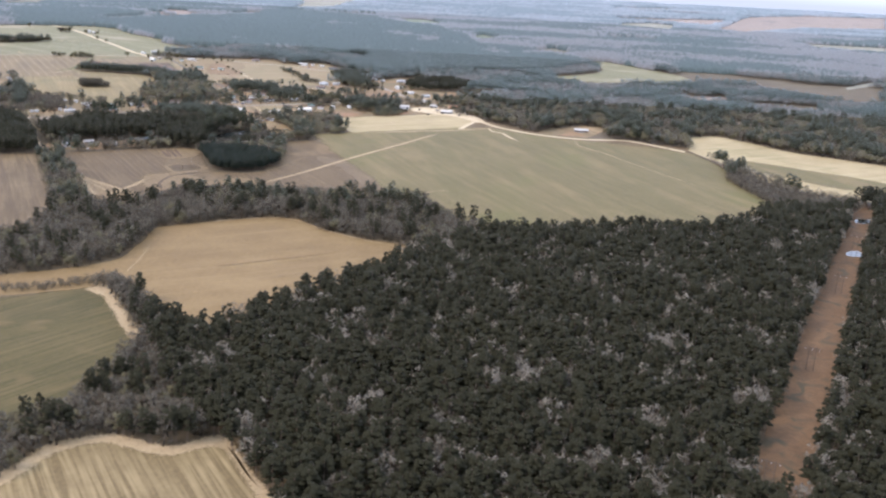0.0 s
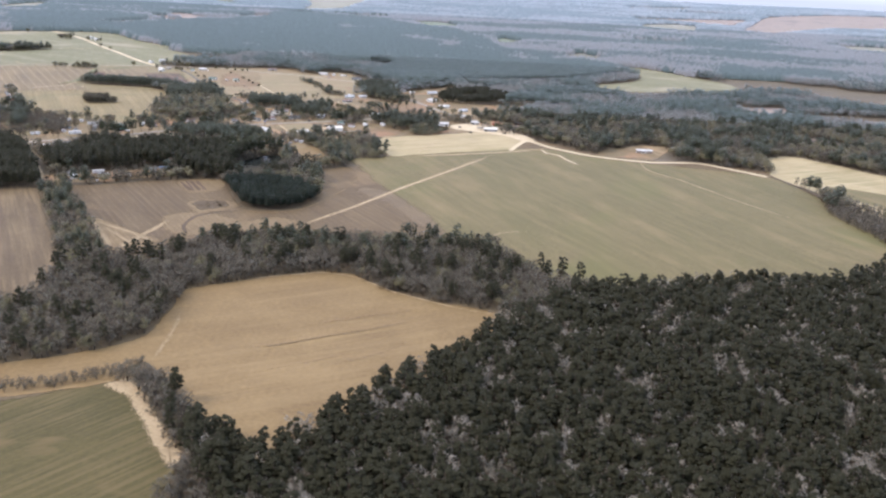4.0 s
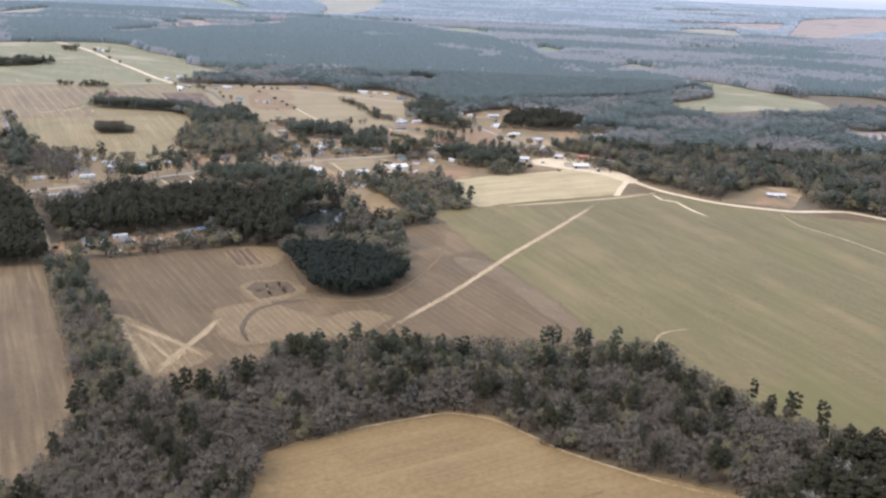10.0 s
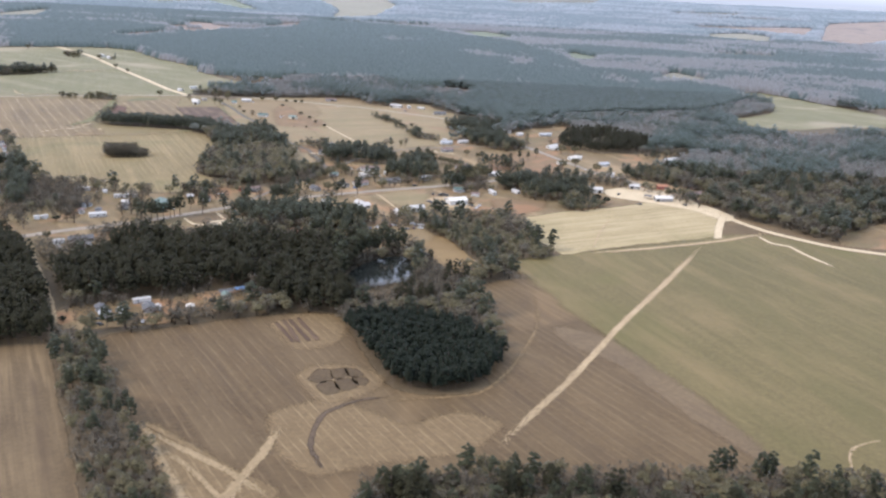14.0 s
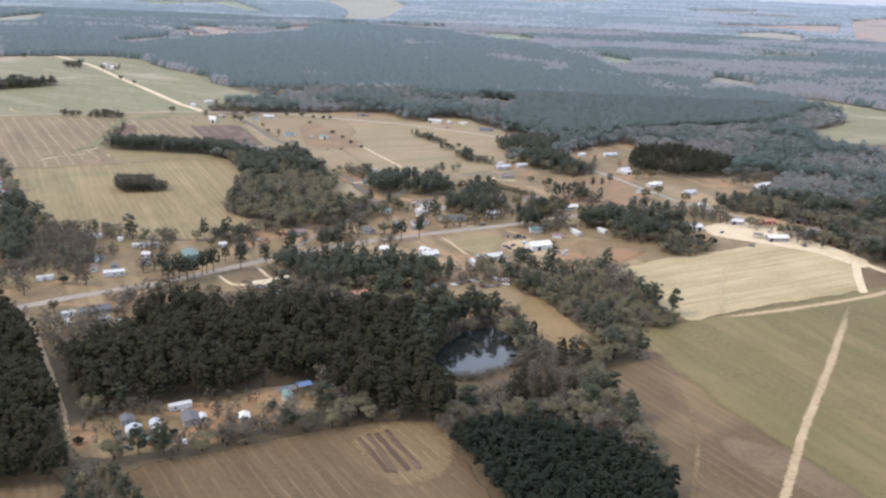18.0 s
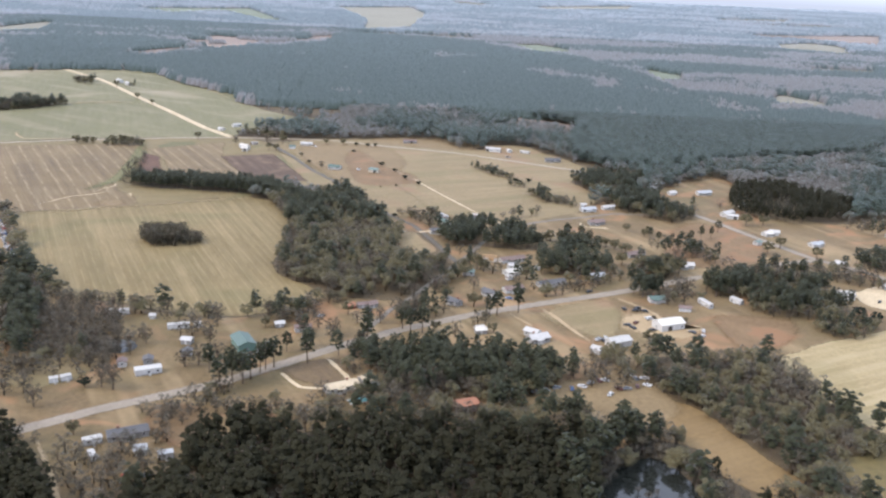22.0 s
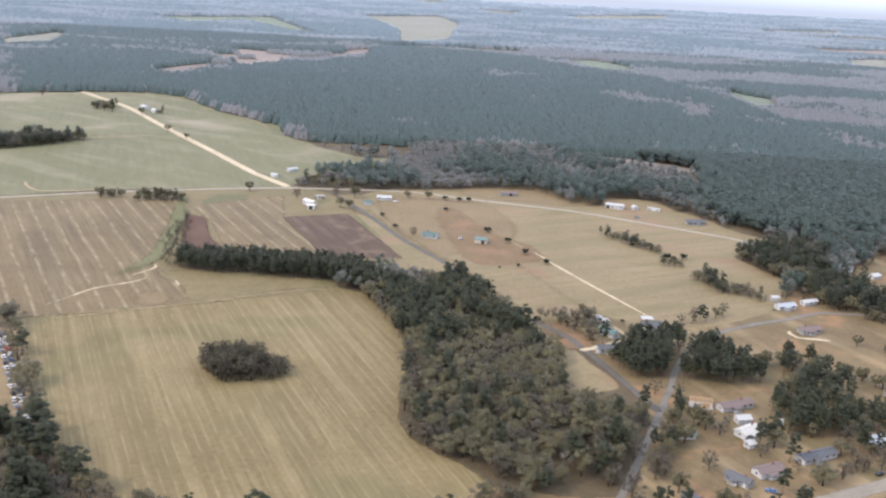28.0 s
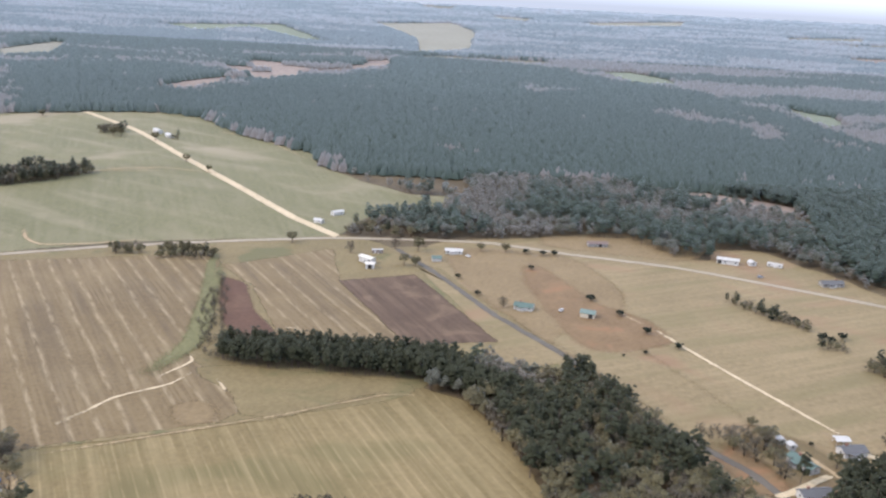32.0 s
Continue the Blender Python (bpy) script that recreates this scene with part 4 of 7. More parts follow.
ground = mesh_object("ground", [(-12000, -600, 0), (14000, -600, 0), (14000, 24000, 0), (-12000, 24000, 0)], [(0, 1, 2, 3)], M["ground"])
tagged(ground, "dry brown winter grass and leaf litter", "ground", kind="structure")
for k, (pts, mat, label) in enumerate(((FARMLAND, "grass", "rough dry grass between the fields"), (NORTH_YARD, "pasture", "dry grass along the country road"), (JUNK_YARD, "yard", "bare yard with a row of old vehicles"))):
    area("field", pts, 0.012 + 0.004 * k, M[mat], label=label)
area("field", VERGE_LOT, 0.026, M["pasture"], label="dry tan grass along a narrow road")
FIELDS = [
    (VILLAGE, "yard", "worn dry grass yards of the village"),
    (STUBBLE_FIELD, "stubble", "pale striped stubble field beside pine woods"),
    (GREEN_STRIP_FIELD, "greenstrip", "thin green winter crop field"),
    (TAN_FIELD, "tan", "tan fallow field ringed by bare trees"),
    (TILLED_FIELD, "tilled", "tilled brown field beside a hedge"),
    (CLEARING, "clearing", "brown fallow field with vehicle tracks"),
    (SANDY_FIELD, "pale", "sandy pale field beyond a ditch"),
    (POND_FIELD, "tan", "small tan field beside the pond"),
    (CLUMP_FIELD, "clump", "pale striped stubble field round a tree clump"),
    (STRIPED_FIELD, "striped", "grey brown striped stubble field"),
    (TAN_PLOT, "striped", "tan stubble plot"),
    (GRASS_STRIP, "grass", "rough grass strip between fields"),
    (VERGE_STRIP, "pasture", "dry grass verge along a field road"),
    (FAR_GREEN_FIELD, "fargreen", "pale green winter crop on a far rise"),
    (PASTURE, "pasture", "dry tan pasture crossed by a path"),
    (FAR_FIELD_E, "fargreen", "distant pale green field among woods"),
    (HOUSE_CLEARING, "yard", "brown yard cut into the woods"),
    (COTTAGE_YARD, "yard", "worn yard of a row of homes"),
    (CLEARED_LANE, "lane", "orange clay strip cut through pine woods"),
]
for k, (pts, mat, label) in enumerate(FIELDS):
    area("field", pts, 0.03 + 0.004 * k, M[mat], label=label, ease=0.0 if pts in (TAN_PLOT, VERGE_STRIP) else 0.6)
area("field", DUSK_STRIP, 0.112, M["dusk"], 3.0, 6, "purple brown weedy margin of a fallow field", fade=8)
area("field", GREEN_FIELD, 0.116, M["green"], label="wide pale green winter grass field", fade=10)
area("field", PALE_FIELD, 0.122, M["pale"], label="pale dry stubble field below the farm")
area("field", BROWN_PLOT, 0.122, M["brown"], 1.0, ease=0.0, label="freshly turned dark brown plot")
for k, (pts, mat, label) in enumerate((
    (TRACK_SWEEP, "sweep", "pale worn sweep of a fallow field"), (TRACK_APRON, "sweep", "pale worn apron of crossing tracks"),
    (PLOT_APRON, "sweep", "pale bare plot round dark strips"), (RING_APRON, "sweep", "pale bare plot round dark beds"),
    (RED_GULLY, "red", "red earth gully"), (SCRUB_YARD, "scrub", "orange scrubby ground"),
    (SHOP_YARD, "path", "pale gravel yard round a workshop"), (LOT_PALE, "pasture", "dry tan lawn beside the road"),
    (VERGE_ORANGE, "scrub", "orange grass verge"), (YARD_PALE_W, "pasture", "pale dry lawn"), (DIRT_FARM, "scrub", "bare churned earth"), (SCRAP_YARD, "warmgrass", "worn grass yard full of old vehicles"),
    (ORANGE_LOT, "warmgrass", "orange brown grass round far homes"), (ORANGE_LOT_B, "warmgrass", "orange brown grass along a country road"),
    (FARM_APRON, "sand", "pale sandy farmyard"), (LANE_GRASS, "pasture", "dry tan grass beside a lane"), (DIRT_PATCH, "scrub", "bare orange earth beside a road"), (DARK_LAWN, "dusk", "dark brown lawn inside a driveway loop"), (WASH, "warmgrass", "bleached washed patch in stubble"), (GREEN_BAND, "green", "thin green band in a sandy field"), (ORANGE_YARD, "scrub", "orange brown grass round a green-roofed home"),
    (PALE_MARGIN, "path", "bleached margin of a stubble field"), (GREEN_MARGIN, "path", "bleached margin of a green field"),
)):
    area("field", pts, 0.128 + 0.003 * k, M[mat], 1.5, 6, label, fade=9 if mat in ("path", "scrape", "scrub", "pasture", "warmgrass", "sweep") and pts not in (PALE_MARGIN, GREEN_MARGIN, TRACK_APRON) else 5)
for pts in (RING_A, RING_B, RING_C, RING_D, RING_E, RING_F):
    area("soil_bed", pts, 0.18, M["bed"], 0.5, 3, "dark turned soil bed", "soil bed")
for pts in (PUDDLE_A, PUDDLE_B, GARDEN_POOL):
    area("puddle", pts, 0.185, M["water"], 1.0, 4, "shallow puddle that mirrors the sky", "puddle")
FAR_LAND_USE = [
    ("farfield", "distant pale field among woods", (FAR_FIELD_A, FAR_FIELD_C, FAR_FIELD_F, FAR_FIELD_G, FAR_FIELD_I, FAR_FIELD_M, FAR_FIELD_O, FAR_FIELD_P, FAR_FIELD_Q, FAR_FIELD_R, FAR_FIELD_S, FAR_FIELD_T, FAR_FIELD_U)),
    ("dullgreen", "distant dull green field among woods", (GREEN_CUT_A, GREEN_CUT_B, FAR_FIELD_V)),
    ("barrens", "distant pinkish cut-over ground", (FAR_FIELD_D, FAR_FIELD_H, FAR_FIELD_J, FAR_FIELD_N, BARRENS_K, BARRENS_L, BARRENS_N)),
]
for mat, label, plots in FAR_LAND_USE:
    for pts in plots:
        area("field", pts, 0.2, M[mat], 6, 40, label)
water = area("pond", POND, 0.15, M["water"], 1.5, 5, "dark still pond that mirrors the sky", "pond")

ROADS = [
    (MAIN_ROAD, 7.6, "asphalt", "road", "pale worn asphalt two-lane road"),
    (SECOND_ROAD, 6.5, "asphalt", "road", "pale worn asphalt village street"),
    (SIDE_ROAD, 3.6, "oldroad", "road", "narrow pale asphalt side road"),
    (PAVED_ROAD, 5.6, "paleroad", "road", "pale tan country road past fields"),
    (FIELD_ROAD, 4.4, "darklane", "road", "narrow grey lane between field and pasture"),
    (DIRT_ROAD, 8.0, "sand", "road", "pale sandy dirt road over green fields"),
    (PASTURE_PATH, 3.2, "sand", "path", "pale worn path over the pasture", 0.7),
    (PASTURE_TRACE, 3.0, "path", "path", "faint worn path over orange grass", 0.6),
    (DIAG_TRACK, 5.8, "path", "track", "pale worn vehicle track over the field", 0.78),
    (CROSS_TRACK, 6.5, "path", "track", "pale worn vehicle track", 0.85),
    (SANDY_ROAD, 7.0, "sand", "road", "pale sandy farm road"),
    (SANDY_SPUR, 6.0, "sand", "track", "pale sandy spur"),
    (SANDY_CURL, 4.0, "sand", "track", "pale sandy curl of track", 0.9),
    (LOOP_TRACK, 3.4, "sweep", "track", "worn track round the pine block", 0.66),
    (CROSS_A, 5, "scrape", "track", "pale worn crossing track", 0.82),
    (CROSS_B, 6, "scrape", "track", "pale worn crossing track", 0.84),
    (CROSS_C, 5, "scrape", "track", "pale worn crossing track", 0.82),
    (CROSS_D, 4, "scrape", "track", "pale worn crossing track", 0.76),
    (LEFT_LANE, 3, "path", "track", "narrow dirt lane beside the woods", 0.8),
    (CURL_TRACK, 2.0, "path", "track", "bright sandy curl on green grass", 0.72),
    (PLOT_PATH, 2.6, "sand", "track", "pale washed sand in stubble", 0.75),
    (STRIP_LANE, 4, "grass", "track", "dark grassy strip between fields", 0.8),
    (DRIVE_A, 2.4, "sand", "driveway", "pale driveway loop"),
    (DRIVE_B, 2.4, "sand", "driveway", "pale driveway"),
    (DRIVE_E, 3.6, "sand", "driveway", "pale driveway to a row of homes"),
    (DRIVE_F, 3.6, "sand", "driveway", "pale worn track past a grove"),
    (DRIVE_G, 3.0, "sand", "driveway", "pale driveway round a lawn"),
    (DRIVE_C, 4, "path", "driveway", "worn dirt driveway", 0.8),
    (DRIVE_D, 5, "path", "driveway", "worn dirt driveway", 0.8),
    (BARN_LANE, 4, "path", "driveway", "worn dirt lane", 0.8),
    (LANE_E, 4, "path", "driveway", "worn dirt lane", 0.75),
    (BAR_A, 2.6, "brown", "soil_strip", "dark turned soil strip"),
    (BAR_B, 2.6, "brown", "soil_strip", "dark turned soil strip"),
    (BAR_C, 2.6, "brown", "soil_strip", "dark turned soil strip"),
    (BAR_D, 2.6, "brown", "soil_strip", "dark turned soil strip"),
    (DITCH_LINE, 3.6, "litter", "ditch", "dark brushy ditch line", 0.68),
    (TAN_EDGE, 1.8, "path", "track", "bleached track along the field edge", 0.72),
    (TAN_PATH, 3.2, "path", "track", "faint pale track", 0.48),
    (CROSS_E, 3.5, "path", "track", "pale wheel line", 0.5),
    (BLEACH_A, 3.0, "path", "track", "bleached edge of a far green field", 0.62),
    (BLEACH_B, 3.5, "path", "track", "bleached streak in a far green field", 0.55),
    (BLEACH_C, 4.0, "path", "track", "bleached edge of a far green field", 0.62),
    (PLOT_PATH_B, 2.0, "sand", "track", "thin branch of washed sand in stubble", 0.75),
    (PLOT_PATH_C, 2.4, "sand", "track", "short streak of washed sand in rough grass", 0.7),
    (PLOT_PATH_D, 2.6, "sand", "track", "short streak of washed sand in a stubble plot", 0.7),
    (FIELD_END_ROAD, 4.0, "path", "track", "pale dirt track round a field corner", 0.85),
    (BLEACH_E, 6.0, "path", "track", "bleached streak in a far green field", 0.6),
    (BLEACH_F, 7.0, "path", "track", "bleached streak in a far green field", 0.6),
    (SWALE_HEAD, 9.0, "swalegrass", "swale", "green grassy swale beside stubble", 0.85),
    (SWALE, 15.0, "swalegrass", "swale", "green grassy swale beside stubble", 0.8),
    (EDGE_LANE, 3.5, "path", "track", "pale dirt track along a stubble field", 0.85),
    (FIELD_EDGE, 2.0, "path", "track", "bleached edge of a stubble field", 0.7),
    (FAINT_A, 3.0, "path", "track", "faint pale wheel track over green grass", 0.6),
    (FAINT_B, 2.0, "path", "track", "faint pale wheel track over stubble", 0.8),
    (CLOD_A, 2.2, "clods", "furrow", "dark broken furrow of turned clods", 0.5),
    (CLOD_B, 1.8, "clods", "furrow", "dark broken furrow of turned clods", 0.44),
    (CLOD_C, 1.8, "clods", "furrow", "dark broken furrow of turned clods", 0.44),
    (CLOD_D, 1.6, "clods", "furrow", "dark broken furrow of turned clods", 0.42),
    (HEDGE_LINE_DITCH, 3.0, "litter", "ditch", "dark ditch between fields"),
]
for k, (pts, width, mat, name, label, *worn) in enumerate(ROADS):
    ribbon(name, pts, width, 0.19 + 0.003 * k, M[mat], 0.4 if mat == "asphalt" else 1.0, label, name, *worn)


# ---- buildings ----


def paint(name, col, rough=0.6, metal=0.0, ribs=0.0):
    m, n, l, b = shader(name, rough, 0.4)
    b.inputs["Metallic"].default_value = metal
    tc = n.new("ShaderNodeTexCoord").outputs["Object"]
    f = noise_node(n, l, tc, 0.7, 5, 0.7)
    fine = noise_node(n, l, tc, 6.0, 3, 0.7)
    c = ramp(n, l, f, [(0.3, tuple(v * 0.72 for v in col)), (0.6, col)])
    c = mix(n, l, 0.25, c, ramp(n, l, fine, [(0.3, tuple(v * 0.6 for v in col)), (0.7, tuple(min(1, v * 1.15) for v in col))]))
    rnd = n.new("ShaderNodeObjectInfo").outputs["Random"]
    c = mix(n, l, ramp(n, l, rnd, [(0, (0, 0, 0)), (1, (0.3, 0.3, 0.3))]), c, tuple(v * 0.7 for v in col))
    l.new(c, b.inputs["Base Color"])
    bump(n, l, b, fine, 0.3, 0.03)
    return m


ROOF = {
    "white": paint("white_metal_roof", (0.50, 0.48, 0.44), 0.5), "grey": paint("grey_metal_roof", (0.40, 0.41, 0.41), 0.45),
    "slate": paint("dark_shingles", (0.12, 0.118, 0.118), 0.85), "mauve": paint("brown_shingles", (0.20, 0.145, 0.125), 0.85),
    "green": paint("green_metal_roof", (0.10, 0.15, 0.125), 0.55), "teal": paint("teal_metal_roof", (0.155, 0.21, 0.178), 0.5),
    "rust": paint("rusty_roof", (0.36, 0.16, 0.09), 0.7), "blue": paint("blue_tarp_roof", (0.12, 0.19, 0.30), 0.55),
    "pale": paint("pale_roof", (0.62, 0.58, 0.50), 0.5), "cream": paint("tan_roof", (0.58, 0.47, 0.31), 0.7), "lumber": paint("lumber", (0.55, 0.36, 0.19), 0.8),
}
WALL = {
    "white": paint("white_siding", (0.56, 0.55, 0.52), 0.6), "grey": paint("grey_siding", (0.30, 0.29, 0.275), 0.7), "green": paint("green_siding", (0.14, 0.23, 0.19), 0.6),
    "mauve": paint("brown_siding", (0.20, 0.14, 0.11), 0.8), "red": paint("red_siding", (0.32, 0.09, 0.07), 0.7), "pale": paint("cream_siding", (0.58, 0.52, 0.40), 0.6),
    "lumber": ROOF["lumber"],
}
M["glass"], _n, _l, _b = shader("window_glass", 0.08, 0.6)
_b.inputs["Base Color"].default_value = (0.03, 0.035, 0.04, 1)
M["trim"] = paint("white_trim", (0.66, 0.65, 0.62), 0.6)
M["brick"] = paint("chimney_brick", (0.27, 0.13, 0.09), 0.9)
M["concrete"] = paint("concrete", (0.42, 0.40, 0.36), 0.9)
M["dark"] = paint("dark_opening", (0.035, 0.032, 0.03), 0.9)
ROOF_WORD = {"white": "white metal", "grey": "light grey metal", "slate": "dark grey shingle", "mauve": "brown shingle", "green": "green metal", "teal": "pale teal metal",
             "rust": "rusty red metal", "blue": "blue", "pale": "cream metal", "cream": "pale tan", "lumber": "bare lumber"}
WALL_WORD = {"white": "white", "grey": "grey", "green": "green", "mauve": "brown", "red": "red", "pale": "cream", "lumber": "raw timber"}


def boxes(name, specs, mat, parent, label=""):
    """One part out of bevel-free boxes: centre and size of each."""
    vs, fs = [], []
    for (cx, cy, cz), (sx, sy, sz) in specs:
        k = len(vs)
        vs += [(cx + i * sx / 2, cy + j * sy / 2, cz + h * sz / 2) for h in (-1, 1) for j in (-1, 1) for i in (-1, 1)]
        fs += [tuple(k + q for q in f) for f in ((0, 2, 3, 1), (4, 5, 7, 6), (0, 1, 5, 4), (1, 3, 7, 5), (3, 2, 6, 7), (2, 0, 4, 6))]
    ob = mesh_object(name, vs, fs, mat, parent)
    return tagged(ob, label) if label else ob


def gable_walls(parent, L, W, H, rise, mat):
    x, y = L / 2, W / 2
    vs = [(-x, -y, -0.2), (x, -y, -0.2), (x, y, -0.2), (-x, y, -0.2), (-x, -y, H), (x, -y, H), (x, y, H), (-x, y, H), (-x, 0, H + rise), (x, 0, H + rise)]
    fs = [(0, 1, 5, 4), (2, 3, 7, 6), (1, 2, 6, 9, 5), (3, 0, 4, 8, 7), (4, 5, 9, 8), (6, 7, 8, 9), (3, 2, 1, 0)]
    return mesh_object("wall", vs, fs, mat, parent)


def gable_roof(parent, L, W, H, rise, mat, eave=0.5, thick=0.18):
    """Two slopes with thickness that meet at the ridge, past the walls on all sides, with a ridge cap."""
    x, y = L / 2 + eave, W / 2 + eave
    drop = rise * eave / (W / 2)
    prof = [(-y, H - drop), (0, H + rise), (y, H - drop), (y, H - drop + thick), (0, H + rise + thick), (-y, H - drop + thick)]
    vs = [(s * x, py, pz + 0.02) for s in (-1, 1) for py, pz in prof]
    fs = [(0, 1, 4, 5), (1, 2, 3, 4), (6, 11, 10, 7), (7, 10, 9, 8), (0, 6, 7, 1), (1, 7, 8, 2), (2, 8, 9, 3), (3, 9, 10, 4), (4, 10, 11, 5), (5, 11, 6, 0)]
    ob = mesh_object("roof", vs, fs, mat, parent)
    boxes("ridge_cap", [((0, 0, H + rise + thick + 0.05), (2 * x, 0.35, 0.08))], mat, ob)
    return ob


def openings(parent, L, W, H, big_door, r):
    """A door and windows on the long sides, a window in each gable end."""
    n = max(1, int(L / 3.4))
    door_at = r.randrange(n)
    for side in (-1, 1):
        y = side * (W / 2 + 0.03)
        for k in range(n):
            x = -L / 2 + (k + 0.5) * L / n
            if k == door_at and side == -1:
                if big_door:
                    boxes("door", [((x, y, 1.35), (2.6, 0.08, 2.7))], M["dark"], parent, "wide dark doorway")
                else:
                    boxes("door", [((x, y, 1.1), (0.95, 0.08, 2.05))], M["trim"], parent)
            elif not big_door or k % 2:
                w = boxes("window", [((x, y, 1.55), (1.3, 0.06, 1.15))], M["trim"], parent)
                boxes("pane", [((x, y + side * 0.04, 1.55), (1.1, 0.05, 0.95))], M["glass"], w)
    for side in (-1, 1):
        w = boxes("window", [((side * (L / 2 + 0.03), 0, 1.6), (0.06, 1.2, 1.1))], M["trim"], parent)
        boxes("pane", [((side * (L / 2 + 0.07), 0, 1.6), (0.05, 1.0, 0.9))], M["glass"], w)


PLACES = []


def building(style, x, y, turn, L, W, H, roof, wall):
    r = random.Random(int(x * 10) * 31 + int(y * 10))
    L, W, H = 0.82 * L, 0.82 * W, 0.92 * H
    PLACES.append((x, y, 0.55 * max(L, W) + 4))
    root = new({"house": "house", "trailer": "mobile_home", "barn": "barn", "shed": "shed", "carport": "carport", "frame": "unfinished_house"}[style])
    root.matrix_world = pose(x, y, 0.1, 0, 0, turn)
    word, tone = ROOF_WORD[roof], WALL_WORD[wall]
    if style == "carport":
        tagged(root, f"open carport on posts under a {word} roof", "carport")
        gable_roof(root, L, W, H, W * 0.12, ROOF[roof], 0.3, 0.12)
        for sx in (-1, 0, 1):
            for sy in (-1, 1):
                boxes("post", [((sx * (L / 2 - 0.2), sy * (W / 2 - 0.2), H / 2 - 0.1), (0.16, 0.16, H + 0.4))], WALL[wall], root)
        boxes("beam", [((0, s * (W / 2 - 0.2), H - 0.12), (L, 0.14, 0.2)) for s in (-1, 1)], WALL[wall], root)
        return root
    if style == "frame":
        tagged(root, f"unfinished house frame of {tone} on a slab", "unfinished house")
        boxes("slab", [((0, 0, 0.05), (L + 1, W + 1, 0.5))], M["concrete"], root)
        for k in range(max(4, int(L / 1.2))):
            px = -L / 2 + k * L / (max(4, int(L / 1.2)) - 1)
            for s in (-1, 1):
                boxes("stud", [((px, s * W / 2, H / 2 + 0.2), (0.16, 0.16, H))], WALL[wall], root)
            if H > 2:
                boxes("rafter", [((px, 0, H + 0.3), (0.14, W, 0.2)), ((px, 0, H + 1.0), (0.14, W * 0.5, 0.18)), ((px, 0, H + 0.7), (0.14, 0.14, 1.4))], WALL[wall], root)
        boxes("plate", [((0, s * W / 2, H + 0.2), (L, 0.2, 0.2)) for s in (-1, 1)], WALL[wall], root)
        boxes("panel", [((L * 0.2, -W / 2 + 0.1, H / 2), (L * 0.4, 0.05, H))], WALL[wall], root)
        return root
    if W > L:
        root.matrix_world = pose(x, y, 0.1, 0, 0, turn + 90)
        L, W = W, L
    pitch = {"house": 0.42, "trailer": 0.10, "barn": 0.36, "shed": 0.38}[style]
    rise = W / 2 * pitch
    gable_walls(root, L, W, H, rise, WALL[wall])
    top = gable_roof(root, L, W, H, rise, ROOF[roof], 0.12 if style == "trailer" else 0.5)
    openings(root, L, W, H, style == "barn", r)
    if style == "house":
        tagged(root, f"{tone} sided house with a {word} gable roof", "house")
        if L > 9:
            s = r.choice((-1, 1))
            boxes("chimney", [((s * L * 0.22, W * 0.12, H + rise), (0.9, 0.7, 2.0)), ((s * L * 0.22, W * 0.12, H + rise + 1.0), (1.1, 0.9, 0.15))], M["brick"], root, "small brick chimney")
            px = -L * 0.1
            porch = boxes("porch", [((px, -W / 2 - 1.1, 0.15), (3.6, 2.2, 0.3))], M["concrete"], root, "concrete porch with a small roof")
            boxes("porch_roof", [((px, -W / 2 - 1.1, H - 0.15), (4.0, 2.5, 0.15))], ROOF[roof], porch)
            for q in (-1, 1):
                boxes("porch_post", [((px + q * 1.7, -W / 2 - 2.0, H / 2), (0.15, 0.15, H - 0.3))], M["trim"], porch)
        boxes("foundation", [((0, 0, 0.05), (L + 0.08, W + 0.08, 0.5))], M["concrete"], root)
    elif style == "trailer":
        tagged(root, f"{tone} mobile home with a low {word} roof", "mobile home")
        boxes("skirting", [((0, 0, 0.15), (L + 0.05, W + 0.05, 0.7))], WALL["grey"], root)
        boxes("steps", [((0.4, -W / 2 - 0.6, 0.25), (1.2, 1.2, 0.5)), ((0.4, -W / 2 - 1.35, 0.12), (1.2, 0.4, 0.24))], M["concrete"], root)
    elif style == "barn":
        tagged(root, f"{tone} metal barn with a {word} roof", "barn")
        for k in range(1, int(L / 4)):
            for s in (-1, 1):
                boxes("seam", [((-L / 2 + 4 * k, s * (W / 2 + 0.02), H / 2), (0.12, 0.06, H))], M["trim"], root)
    else:
        tagged(root, f"small {tone} shed with a {word} roof", "shed")
    return root


building("trailer", -466.0, 1130.3, 18, 13.8, 3.8, 2.8, "white", "white")
building("trailer", -456.7, 1133.7, 13, 4.8, 3.0, 2.6, "white", "white")
building("trailer", -509.6, 1146.6, 7, 4.9, 3.4, 2.6, "white", "white")
building("trailer", -501.7, 1146.8, 16, 7.8, 4.2, 2.7, "white", "white")
building("shed", -483.9, 1142.4, 7, 3.7, 3.4, 2.4, "white", "white")
building("shed", -455.5, 1110.9, -6, 6.3, 5.8, 2.8, "white", "grey")
building("shed", -451.4, 1096.0, -2, 5.7, 5.8, 2.8, "slate", "grey")
building("shed", -477.9, 1079.7, 16, 4.9, 5.8, 2.8, "mauve", "white")
building("shed", -466.8, 1084.3, 16, 5.2, 5.8, 2.8, "slate", "grey")
building("trailer", -463.0, 1072.9, 28, 14.9, 6.0, 3, "white", "white")
building("trailer", -501.7, 1057.4, 29, 4.8, 3.4, 2.6, "white", "white")
building("trailer", -497.3, 1060.3, 39, 5.8, 3.4, 2.6, "white", "white")
building("barn", -426.5, 1110.4, 29, 10.9, 18.7, 4.2, "green", "green")
